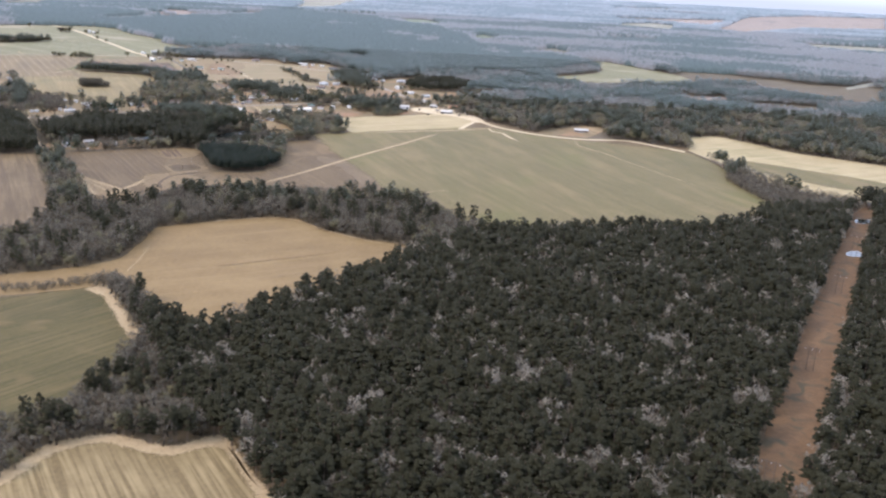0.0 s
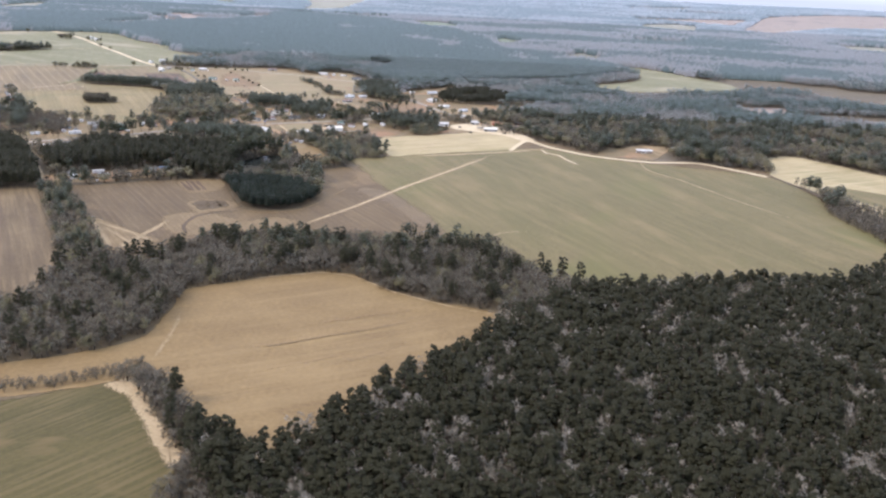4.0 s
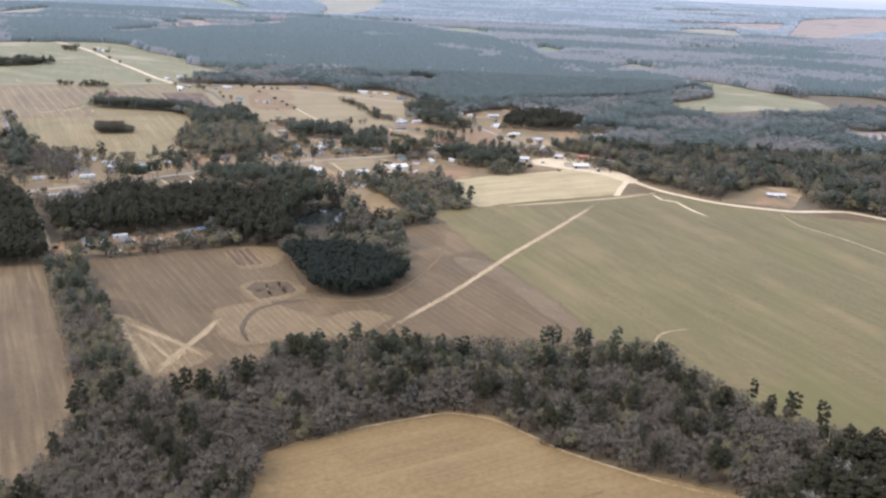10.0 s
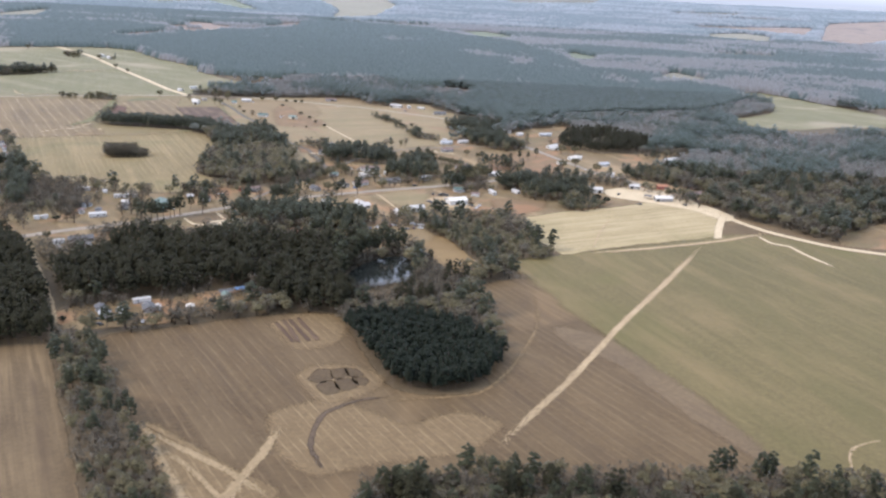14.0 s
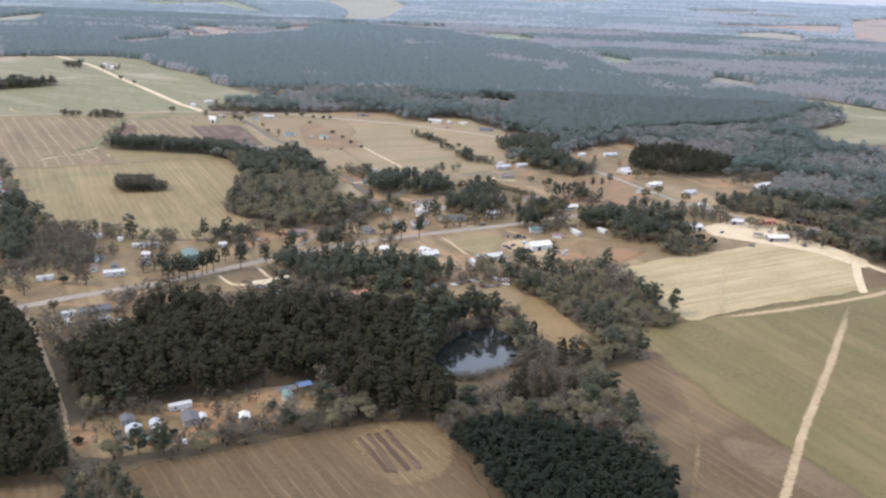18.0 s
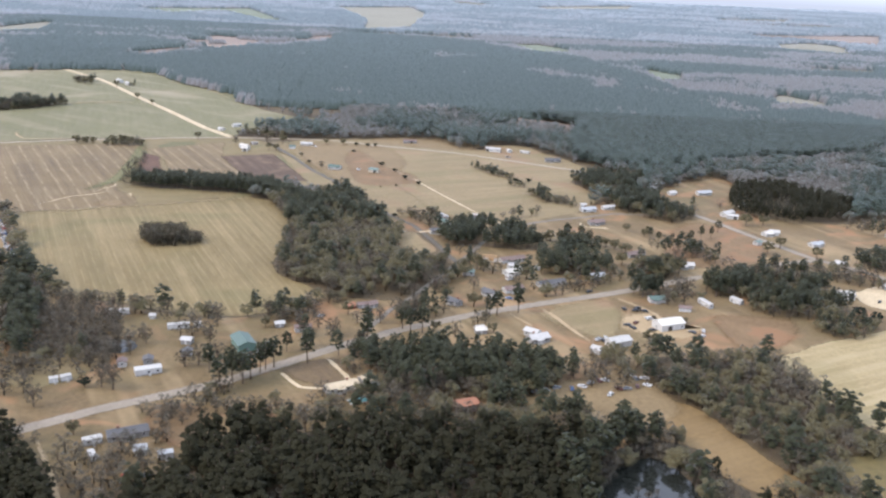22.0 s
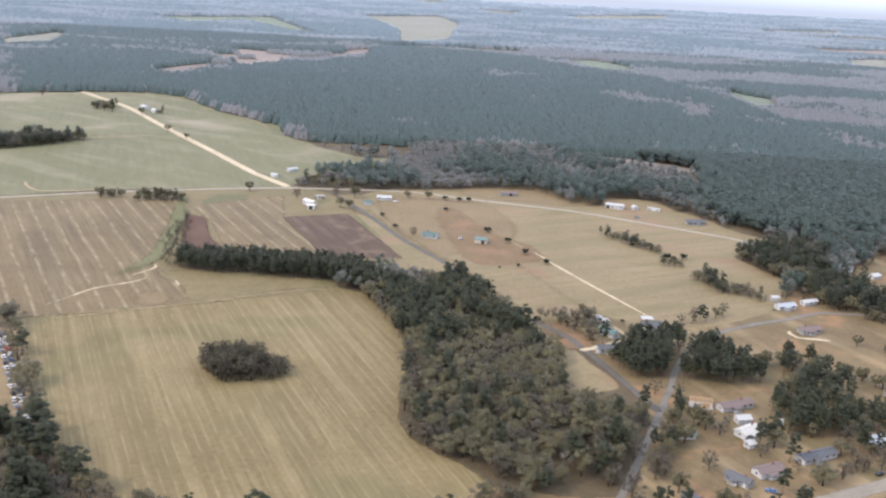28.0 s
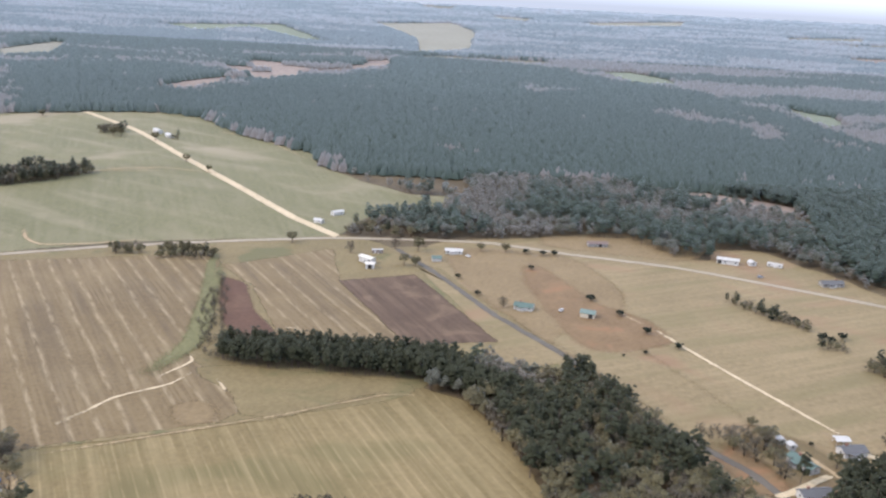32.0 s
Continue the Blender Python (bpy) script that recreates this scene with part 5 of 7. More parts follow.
building("shed", -414.1, 1140.4, 24, 5.6, 5.1, 2.5, "white", "grey")
building("house", -400.6, 1136.1, 18, 10.5, 6.5, 2.7, "mauve", "white")
building("shed", -380.6, 1174.0, 36, 6.3, 5.1, 2.5, "rust", "red")
building("shed", -373.7, 1176.3, 24, 6.6, 5.1, 2.5, "mauve", "grey")
building("house", -368.4, 1178.0, 40, 6.9, 6.0, 2.6, "mauve", "grey")
building("frame", -300.2, 1279.3, -9, 11.9, 7.2, 2.8, "lumber", "lumber")
building("house", -284.6, 1278.5, 27, 21.6, 6.5, 2.7, "mauve", "white")
building("shed", -284.6, 1263.9, 14, 7.7, 5.8, 2.8, "white", "white")
building("house", -284.9, 1252.0, 37, 14.9, 7.9, 2.8, "pale", "white")
building("shed", -268.3, 1263.3, 22, 3.6, 3.4, 2.4, "white", "white")
building("shed", -287.5, 1240.2, 29, 4.4, 4.2, 2.4, "white", "white")
building("house", -261.5, 1232.9, 29, 23.0, 6.5, 2.7, "slate", "white")
building("house", -285.8, 1217.5, 27, 15.1, 7.2, 2.7, "mauve", "white")
building("house", -299.7, 1208.9, -42, 12.6, 5.8, 2.7, "slate", "grey")
building("house", -313.5, 1246.1, -2, 8.9, 6.5, 2.7, "teal", "white")
building("house", -320.9, 1189.8, -45, 11.4, 5.8, 2.7, "slate", "grey")
building("house", -198.1, 1306.0, 34, 17.5, 6.5, 2.7, "mauve", "grey")
building("house", -165.9, 1284.6, -2, 9.8, 7.2, 2.7, "white", "white")
building("house", -199.0, 1212.1, 11, 11.5, 6.5, 2.8, "green", "white")
building("trailer", -170.1, 1209.8, -69, 14.5, 3.8, 2.8, "white", "white")
building("shed", -184.7, 1198.6, -6, 8.2, 5.1, 2.5, "mauve", "white")
building("trailer", -149.6, 1217.6, -54, 10.1, 3.8, 2.8, "white", "white")
building("barn", -199.9, 1169.1, 26, 18.9, 11.5, 4, "pale", "white")
building("house", -274.8, 1139.0, 29, 13.5, 8.6, 3, "white", "grey")
building("house", -277.3, 1147.0, -35, 9.5, 6.5, 3, "white", "white")
building("shed", -244.2, 1127.7, -35, 6.6, 6.5, 2.6, "white", "white")
building("barn", -231.8, 1139.4, 31, 15.3, 8.6, 3.5, "white", "white")
building("house", -333.2, 1364.9, -63, 16.5, 6.5, 2.8, "green", "white")
building("house", -308.0, 1378.9, 16, 13.6, 7.9, 2.8, "slate", "white")
building("carport", -309.0, 1388.7, 4, 7.6, 6.0, 2.6, "white", "white")
building("house", -336.5, 1339.7, 14, 15.8, 7.2, 2.8, "slate", "white")
building("shed", -336.7, 1385.5, 8, 3.1, 4.2, 2.5, "white", "white")
building("shed", -333.4, 1380.7, 8, 3.6, 4.2, 2.5, "white", "white")
building("house", -218.4, 1426.5, 21, 15.0, 6.5, 2.7, "grey", "white")
building("shed", -200.8, 1437.0, 27, 13.0, 5.1, 2.6, "white", "white")
building("house", -216.2, 1386.6, 19, 14.9, 7.2, 2.7, "mauve", "grey")
building("shed", -220.9, 1440.9, 10, 5.2, 4.2, 2.5, "white", "white")
building("frame", -339.4, 1338.5, -10, 8.6, 5.8, 1.6, "pale", "pale")
building("barn", -546.9, 1616.3, -37, 13.7, 5.8, 4, "pale", "white")
building("barn", -543.7, 1604.4, 1, 6.8, 5.8, 3.4, "pale", "white")
building("trailer", -542.6, 1639.7, 11, 9.1, 3.4, 2.6, "white", "mauve")
building("shed", -500.7, 1629.1, 11, 7.4, 6.0, 2.6, "green", "white")
building("house", -489.4, 1648.9, 0, 14.4, 5.8, 2.7, "white", "white")
building("shed", -596.0, 1711.3, -24, 8.3, 5.1, 2.6, "white", "white")
building("shed", -585.7, 1738.9, 41, 11.2, 5.8, 2.8, "white", "white")
building("barn", -293.7, 1663.1, -15, 18.3, 6.5, 3.5, "white", "white")
building("shed", -276.8, 1662.4, 11, 5.6, 6.0, 2.6, "white", "white")
building("trailer", -260.7, 1661.5, -28, 12.6, 4.2, 2.4, "white", "white")
building("house", -234.0, 1622.9, 10, 18.3, 7.2, 2.8, "slate", "grey")
building("barn", -384.0, 1688.9, 7, 17.5, 6.5, 2.8, "mauve", "grey")
building("barn", -406.2, 1534.3, -18, 10.1, 7.9, 3.2, "teal", "pale")
building("house", -443.7, 1540.9, -16, 13.5, 7.9, 2.8, "green", "white")
building("house", -450.7, 1011.0, 30, 19.5, 7.9, 2.8, "slate", "grey")
building("trailer", -462.5, 1003.5, 34, 9.1, 3.8, 2.8, "white", "white")
building("trailer", -457.9, 991.8, 35, 2.8, 7.2, 2.6, "white", "white")
building("shed", -441.0, 998.0, 24, 6.0, 5.8, 2.8, "grey", "white")
building("trailer", -429.9, 995.6, 25, 7.1, 4.2, 2.7, "grey", "white")
building("shed", -422.6, 985.8, 21, 3.4, 4.2, 2.4, "slate", "grey")
building("house", -370.1, 1066.3, 33, 19.0, 7.2, 2.8, "cream", "white")
building("house", -359.3, 1075.1, 41, 7.8, 7.2, 2.8, "cream", "grey")
building("barn", -311.8, 1052.4, 29, 12.0, 7.9, 4, "rust", "mauve")
building("house", -389.6, 887.8, 28, 6.1, 6.5, 2.7, "slate", "grey")
building("house", -383.8, 879.1, 20, 7.0, 7.2, 2.7, "grey", "white")
building("shed", -377.1, 886.0, 17, 4.6, 6.0, 2.5, "grey", "white")
building("shed", -374.2, 879.2, 27, 3.7, 5.1, 2.5, "white", "white")
building("trailer", -371.9, 903.7, 33, 12.0, 3.8, 2.7, "white", "white")
building("house", -363.8, 891.8, 27, 7.7, 10.1, 2.7, "slate", "grey")
building("shed", -359.3, 894.2, 24, 3.0, 5.1, 2.4, "white", "white")
building("shed", -341.9, 896.5, 17, 4.8, 6.0, 2.4, "pale", "white")
building("carport", -321.9, 929.5, 32, 7.5, 5.8, 2.8, "blue", "white")
building("carport", -328.9, 923.9, 32, 9.8, 6.0, 2.8, "slate", "grey")
building("shed", -327.5, 918.4, 24, 5.0, 6.5, 2.8, "teal", "white")
building("barn", -78.4, 1237.5, -2, 15.3, 9.4, 3.5, "white", "white")
building("barn", -39.9, 1259.1, -6, 11.7, 7.2, 3.2, "white", "grey")
building("shed", -14.1, 1264.9, 9, 11.4, 7.2, 3, "rust", "red")
building("barn", 13.9, 1271.1, -14, 11.9, 6.5, 3, "slate", "mauve")
building("barn", 8.8, 1240.2, 24, 22.0, 8.6, 3.2, "mauve", "white")
building("barn", -21.2, 1217.7, 9, 18.4, 9.4, 3.2, "pale", "grey")
building("carport", -33.4, 1222.6, -25, 7.5, 5.8, 3, "slate", "mauve")
building("house", 18.0, 1395.1, 36, 23.9, 6.5, 2.8, "white", "white")
building("shed", -103.1, 1434.9, 46, 16.3, 7.2, 3, "white", "white")
building("house", -85.2, 1378.7, 37, 13.8, 6.5, 2.7, "pale", "white")
building("house", -56.1, 1306.0, -16, 8.0, 7.2, 2.8, "white", "white")
building("house", -168.7, 1283.3, 16, 11.2, 6.5, 2.8, "white", "white")
building("barn", -101.5, 1425.2, -8, 10.7, 6.0, 3, "white", "white")
building("house", -151.3, 1515.7, -32, 12.5, 6.5, 2.7, "grey", "white")
building("house", -136.3, 1500.9, 27, 8.0, 6.0, 2.7, "white", "white")
building("house", -106.7, 1507.3, 19, 16.6, 6.5, 2.7, "grey", "white")
building("house", -80.1, 1381.1, -11, 8.7, 6.5, 2.8, "white", "white")
building("house", -57.1, 1354.2, 29, 13.3, 6.5, 2.7, "grey", "white")
building("shed", -101.1, 1350.8, 37, 6.5, 5.1, 2.6, "teal", "white")
building("shed", -82.3, 1468.5, 29, 6.4, 5.1, 2.6, "white", "white")
building("house", 148.0, 1131.5, -2, 20.2, 6.5, 3, "white", "mauve")
building("shed", -836, 2056, -52, 17, 8, 3.6, "white", "white")
building("shed", -816, 2034, -52, 15, 7, 3.2, "white", "white")
building("house", -230.7, 1251.3, 20, 12.0, 6.5, 2.7, "grey", "grey")
building("shed", -305.4, 1146.4, 15, 7.4, 5.1, 2.5, "pale", "grey")
building("shed", -305.9, 1149.1, 27, 5.2, 5.1, 2.5, "pale", "white")

# ---- vehicles ----
CAR = {
    "white": (0.7, 0.7, 0.68), "grey": (0.28, 0.29, 0.30), "dark": (0.04, 0.042, 0.045), "maroon": (0.16, 0.06, 0.05), "red": (0.45, 0.05, 0.04),
    "blue": (0.10, 0.16, 0.30), "yellow": (0.65, 0.55, 0.08), "teal": (0.12, 0.33, 0.28),
}
CAR_MAT = {k: paint("car_paint_" + k, v, 0.35) for k, v in CAR.items()}
M["tyre"] = paint("tyre_rubber", (0.025, 0.025, 0.025), 0.9)
M["rim"] = paint("wheel_rim", (0.45, 0.45, 0.45), 0.4, 0.6)
CAR_DONE = {}


def car_body(pickup):
    """Side profile drawn out to the car's width, pulled in towards the roof."""
    low = [(-2.25, 0.35), (2.25, 0.35), (2.25, 0.75), (2.1, 0.92), (0.95, 1.0), (-0.9 if pickup else -1.9, 1.02), (-2.25, 0.98)]
    vs = [(x, s * (0.88 if z < 0.95 else 0.82), z) for s in (-1, 1) for x, z in low]
    n = len(low)
    fs = [tuple(range(n)), tuple(range(2 * n - 1, n - 1, -1))] + [(k, n + k, n + (k + 1) % n, (k + 1) % n) for k in range(n)]
    return vs, fs


def car_cabin(pickup):
    low = [(1.0, 0.98), (0.35, 1.45), (-0.55 if pickup else -1.2, 1.47), (-0.75 if pickup else -1.85, 1.0)]
    vs = [(x, s * (0.8 if z < 1.1 else 0.64), z) for s in (-1, 1) for x, z in low]
    fs = [(0, 1, 2, 3), (7, 6, 5, 4)] + [(k, 4 + k, 4 + (k + 1) % 4, (k + 1) % 4) for k in range(4)]
    return vs, fs


def wheel(parent, x, y):
    vs, fs, k = [], [], 10
    for s in (-0.11, 0.11):
        vs += [(x + 0.33 * math.cos(t), y + s, 0.33 + 0.33 * math.sin(t)) for t in np.arange(k) * 2 * math.pi / k]
    fs = [tuple(range(k)), tuple(range(2 * k - 1, k - 1, -1))] + [(i, k + i, k + (i + 1) % k, (i + 1) % k) for i in range(k)]
    w = mesh_object("wheel", vs, fs, M["tyre"], parent)
    boxes("rim", [((x, y, 0.33), (0.26, 0.26, 0.26))], M["rim"], w)


def car(x, y, turn, colour, pickup):
    key = (colour, pickup)
    m = pose(x, y, 0.1, 0, 0, turn)
    if key in CAR_DONE:
        return copy_thing(CAR_DONE[key], m)
    root = new("pickup_truck" if pickup else "car")
    root.matrix_world = m
    tagged(root, f"{colour} {'pickup truck' if pickup else 'saloon car'} parked on bare ground", "pickup truck" if pickup else "car", "parked vehicles")
    mesh_object("body", *car_body(pickup), CAR_MAT[colour], root)
    cab = mesh_object("cabin", *car_cabin(pickup), M["glass"], root)
    boxes("cabin_roof", [((-0.1 if pickup else -0.42, 0, 1.49), (0.95 if pickup else 1.6, 1.3, 0.06))], CAR_MAT[colour], cab)
    if pickup:
        boxes("bed", [((-1.5, s * 0.82, 1.08), (1.45, 0.08, 0.3)) for s in (-1, 1)] + [((-2.2, 0, 1.08), (0.08, 1.6, 0.3))], CAR_MAT[colour], root)
    for wx in (-1.4, 1.4):
        for wy in (-0.8, 0.8):
            wheel(root, wx, wy)
    boxes("bumper", [((s * 2.27, 0, 0.5), (0.12, 1.6, 0.2)) for s in (-1, 1)], M["tyre"], root)
    for s in (-0.6, 0.6):
        boxes("headlight", [((2.25, s, 0.72), (0.06, 0.3, 0.14))], M["trim"], root)
    CAR_DONE[key] = root
    return root


car(-285.3, 1072.5, 0, "maroon", False)
car(-279.9, 1075.0, 67, "grey", True)
car(-274.4, 1076.9, 134, "white", False)
car(-268.9, 1080.1, 21, "grey", False)
car(-261.6, 1079.8, 88, "blue", True)
car(-256.5, 1083.0, 155, "white", False)
car(-252.0, 1087.4, 42, "grey", False)
car(-247.6, 1090.6, 109, "maroon", True)
car(-244.7, 1091.6, 176, "white", False)
car(-243.9, 1075.8, 63, "white", False)
car(-239.0, 1082.7, 130, "maroon", True)
car(-234.9, 1083.2, 17, "grey", False)
car(-229.6, 1086.4, 84, "maroon", False)
car(-224.7, 1088.3, 151, "white", True)
car(-232.2, 1098.5, 38, "white", False)
car(-229.0, 1095.6, 105, "grey", False)
car(-224.8, 1096.1, 172, "white", True)
car(-279.9, 1049.2, 59, "white", False)
car(-275.8, 1055.3, 126, "blue", False)
car(-264.0, 1052.8, 13, "white", True)
car(-259.4, 1053.4, 80, "grey", False)
car(-209.4, 1193.3, 147, "dark", False)
car(-212.7, 1197.6, 34, "dark", True)
car(-209.8, 1180.3, 101, "white", False)
car(-222.8, 1168.7, 168, "dark", False)
car(-217.4, 1172.9, 55, "maroon", True)
car(-220.2, 1164.7, 122, "dark", False)
car(-209.5, 1162.8, 9, "dark", False)
car(-180.9, 1165.2, 76, "white", True)
car(-187.7, 1162.5, 143, "dark", False)
car(-241.4, 1145.1, 30, "dark", False)
car(-237.4, 1147.2, 97, "white", True)
car(-439.6, 979.3, 164, "red", False)
car(-439.5, 976.0, 51, "white", False)
car(-433.3, 970.6, 118, "grey", True)
car(-432.2, 980.1, 5, "grey", False)
car(-421.1, 979.3, 72, "white", False)
car(-416.0, 980.6, 139, "white", True)
car(-365.8, 1038.9, 26, "red", False)
car(-360.8, 1035.1, 93, "yellow", False)
car(-354.6, 1073.0, 160, "white", True)
car(-394.3, 1157.6, 47, "white", False)
car(-398.0, 1124.5, 114, "white", False)
car(-417.1, 1102.9, 1, "white", True)
car(-420.8, 1100.2, 68, "maroon", False)
car(-423.7, 1097.6, 135, "grey", False)
car(-369.0, 1169.8, 22, "dark", True)
car(-272.9, 1253.9, 89, "white", False)
car(-288.5, 1202.9, 156, "blue", False)
car(-241.7, 1144.1, 43, "white", True)
car(-239.4, 1143.3, 110, "dark", False)
car(-208.7, 1180.9, 177, "white", False)
car(-421.5, 1541.2, 64, "white", True)
car(-479.3, 1642.5, 131, "white", False)
car(-278.8, 1632.9, 18, "grey", False)
car(-390.7, 878.5, 85, "dark", True)
car(-382.2, 867.1, 152, "dark", False)
car(-387.3, 873.5, 39, "dark", False)
car(-361.1, 873.9, 106, "white", True)
car(-374.8, 874.8, 173, "teal", False)
car(-57.9, 1231.6, 60, "dark", False)
car(-5.1, 1204.4, 127, "dark", True)
car(10.5, 1220.5, 14, "maroon", False)
car(18.1, 1218.8, 81, "maroon", False)
car(-44.6, 1198.6, 148, "dark", True)
car(-238.4, 1222.8, 35, "dark", False)
car(-220.9, 1195.1, 102, "dark", False)
car(-214.5, 1193.3, 169, "dark", True)
car(-183.2, 1157.0, 56, "white", False)
for k in range(34):
    step = k / 33
    car(-654.5 + 63 * step + (1.6 if k % 2 else -1.6), 1316.5 - 105 * step, 118 + 11 * (k % 3), ("white", "white", "grey", "white", "dark", "white", "grey", "blue", "white", "red")[k * 7 % 10], k % 4 == 1)

# ---- woods ----
rng = np.random.default_rng(7)


def inside(px, py, poly):
    """Which points lie in a plan outline."""
    hit = np.zeros(len(px), bool)
    n = len(poly)
    for k in range(n):
        (x0, y0), (x1, y1) = poly[k], poly[(k + 1) % n]
        if y0 == y1:
            continue
        cross = (y0 > py) != (y1 > py)
        hit ^= cross & (px < (x1 - x0) * (py - y0) / (y1 - y0) + x0)
    return hit


def near_line(px, py, line, reach):
    hit = np.zeros(len(px), bool)
    for (x0, y0), (x1, y1) in zip(line, line[1:]):
        dx, dy = x1 - x0, y1 - y0
        s = np.clip(((px - x0) * dx + (py - y0) * dy) / max(dx * dx + dy * dy, 1), 0, 1)
        hit |= np.hypot(px - x0 - s * dx, py - y0 - s * dy) < reach
    return hit


class Plant:
    """A plant's points, soft normals and triangles, with 0 for bark and 1 for foliage."""

    def __init__(self, heart, lift):
        self.v, self.n, self.f, self.m = [], [], [], []
        self.heart, self.lift = np.array(heart, float), lift

    def add(self, v, f, mat):
        k = len(self.v)
        v = np.array(v, float)
        away = (v - self.heart) / (np.linalg.norm(v - self.heart, axis=1, keepdims=True) + 0.01)
        own = v - v.mean(0)
        own /= np.linalg.norm(own, axis=1, keepdims=True) + 0.01
        n = 0.6 * away + 0.5 * own + (0, 0, self.lift)
        self.v += v.tolist()
        self.n += (n / np.linalg.norm(n, axis=1, keepdims=True)).tolist()
        self.f += [tuple(i + k for i in t) for t in f]
        self.m += [mat] * len(f)

    def limb(self, a, b, r0, r1, sides=3):
        a, b = np.array(a, float), np.array(b, float)
        d = (b - a) / np.linalg.norm(b - a)
        u = np.cross(d, (0.3, 0.9, 0.2))
        u /= np.linalg.norm(u)
        w = np.cross(d, u)
        ring = [c + r * (math.cos(t) * u + math.sin(t) * w) for c, r in ((a, r0), (b, r1)) for t in np.arange(sides) * 2 * math.pi / sides]
        f = []
        for k in range(sides):
            q = (k + 1) % sides
            f += [(k, q, sides + q), (k, sides + q, sides + k)]
        self.add(ring, f, 0)

    def dome(self, c, r, tall, g):
        t = np.arange(5) * 1.2566 + g.uniform(0, 1.2)
        q = r * g.uniform(0.75, 1.25, 5)
        ring = np.stack([q * np.cos(t), q * np.sin(t), np.full(5, -0.55 * tall)], -1)
        self.add(np.vstack([ring, [(g.normal() * 0.4, g.normal() * 0.4, tall * 0.6)]]) + c, [(k, (k + 1) % 5, 5) for k in range(5)], 1)

    def twig(self, a, b, w, g):
        a, b = np.array(a, float), np.array(b, float)
        s = g.normal(size=3)
        s = s / np.linalg.norm(s) * w
        self.add([a - s, a + s, b], [(0, 1, 2)], 1)

    def done(self):
        return np.array(self.v), np.array(self.f), np.array(self.m), np.array(self.n)


def pine(seed, clumps, low=0.45, limbs=4, lift=0.5):
    """A tall pine: bare stem below, a rounded crown of needle clumps above."""
    g, p = np.random.default_rng(seed), Plant((0, 0, 11), lift)
    p.limb((0, 0, -0.3), (g.normal() * 0.3, g.normal() * 0.3, 16), 0.28, 0.07, 4)
    for _ in range(limbs):
        z, t = g.uniform(low * 16, 14), g.uniform(0, 6.3)
        p.limb((0, 0, z), (2.2 * math.cos(t), 2.2 * math.sin(t), z + 0.9), 0.10, 0.03, 3)
    size = (16 / clumps) ** 0.4
    for k in range(clumps):
        s = (k + 0.5) / clumps
        z = (low + (1 - low) * s) * 16.6
        bulge = math.sin(math.pi * min(1, 0.25 + 0.63 * s)) ** 0.7
        reach = 2.5 * bulge * g.uniform(0.35, 1.05)
        t = k * 2.4 + g.normal() * 0.4
        r = g.uniform(0.95, 1.55) * size * (0.75 + 0.35 * bulge)
        p.dome((reach * math.cos(t), reach * math.sin(t), z + g.normal() * 0.5), r, r * 1.1, g)
    return p.done()


def hardwood(seed, twigs, limbs=6, w=0.2, lift=0.4):
    """A leafless crown: limbs, and a dome of fine twigs that spread from them."""
    g, p = np.random.default_rng(seed), Plant((0, 0, 6), lift)
    p.limb((0, 0, -0.3), (0.2, 0.1, 5), 0.30, 0.2, 4)
    for k in range(limbs):
        t = k * 6.28 / limbs + g.normal() * 0.3
        r = g.uniform(1.0, 2.6)
        p.limb((0, 0, g.uniform(2.5, 5)), (r * math.cos(t), r * math.sin(t), g.uniform(8.5, 11)), 0.15, 0.05, 3)
    clumps = max(5, twigs // 5)
    for k in range(clumps):
        q = (k + 0.5) / clumps
        reach = 2.9 * math.sin(math.pi * (0.12 + 0.76 * q)) ** 0.6 * g.uniform(0.45, 1.0)
        c = np.array((reach * math.cos(k * 2.4), reach * math.sin(k * 2.4), 2.6 + 7.4 * q)) + g.normal(size=3) * 0.3
        r = g.uniform(0.9, 1.4) * (13 / clumps) ** 0.4
        p.dome(c, r, r * 1.25, g)
        if k % 2 == 0:
            d = np.array((c[0] * 0.4, c[1] * 0.4, 1.3)) + g.normal(size=3) * 0.5
            p.twig(c, c + d * 1.25, w, g)
    return p.done()


def leafy(seed, clumps, lift=0.4, limbs=3):
    """A round evergreen crown of leaf clumps."""
    g, p = np.random.default_rng(seed), Plant((0, 0, 6), lift)
    p.limb((0, 0, -0.3), (0.2, 0.1, 6), 0.35, 0.2, 4 if limbs else 3)
    for _ in range(limbs):
        t = g.uniform(0, 6.3)
        p.limb((0, 0, 3.0), (2.2 * math.cos(t), 2.2 * math.sin(t), 7), 0.18, 0.06, 3)
    for k in range(clumps):
        d = g.normal(size=3)
        d /= np.linalg.norm(d)
        d[2] = d[2] * 0.8 + 0.2
        r = g.uniform(1.1, 1.9) * (14 / clumps) ** 0.4
        p.dome(np.array((0, 0, 6.5)) + d * (3.0, 3.0, 3.6) * g.uniform(0.6, 1.1), r, r * 1.3, g)
    return p.done()


# high lift turns normals up, so the haze sheen grows at low angles
def far_crown(seed, tall, lift=7.0, caps=2):
    """A tree seen from a kilometre or more: a stem and overlapping caps of foliage."""
    g, p = np.random.default_rng(seed), Plant((0, 0, 6), lift)
    p.add([(-0.3, 0, 0), (0.3, 0, 0), (0, 0, tall * 0.7)], [(0, 1, 2)], 0)
    for k in range(caps):
        t = k * 2.4 + g.uniform(0, 1)
        off = 0.5 if k == 0 else 2.0
        r = 4.0 - 0.45 * caps * (k > 0)
        p.dome((off * math.cos(t), off * math.sin(t), tall * (0.55 - 0.05 * k)), r, tall * 0.75, g)
    return p.done()


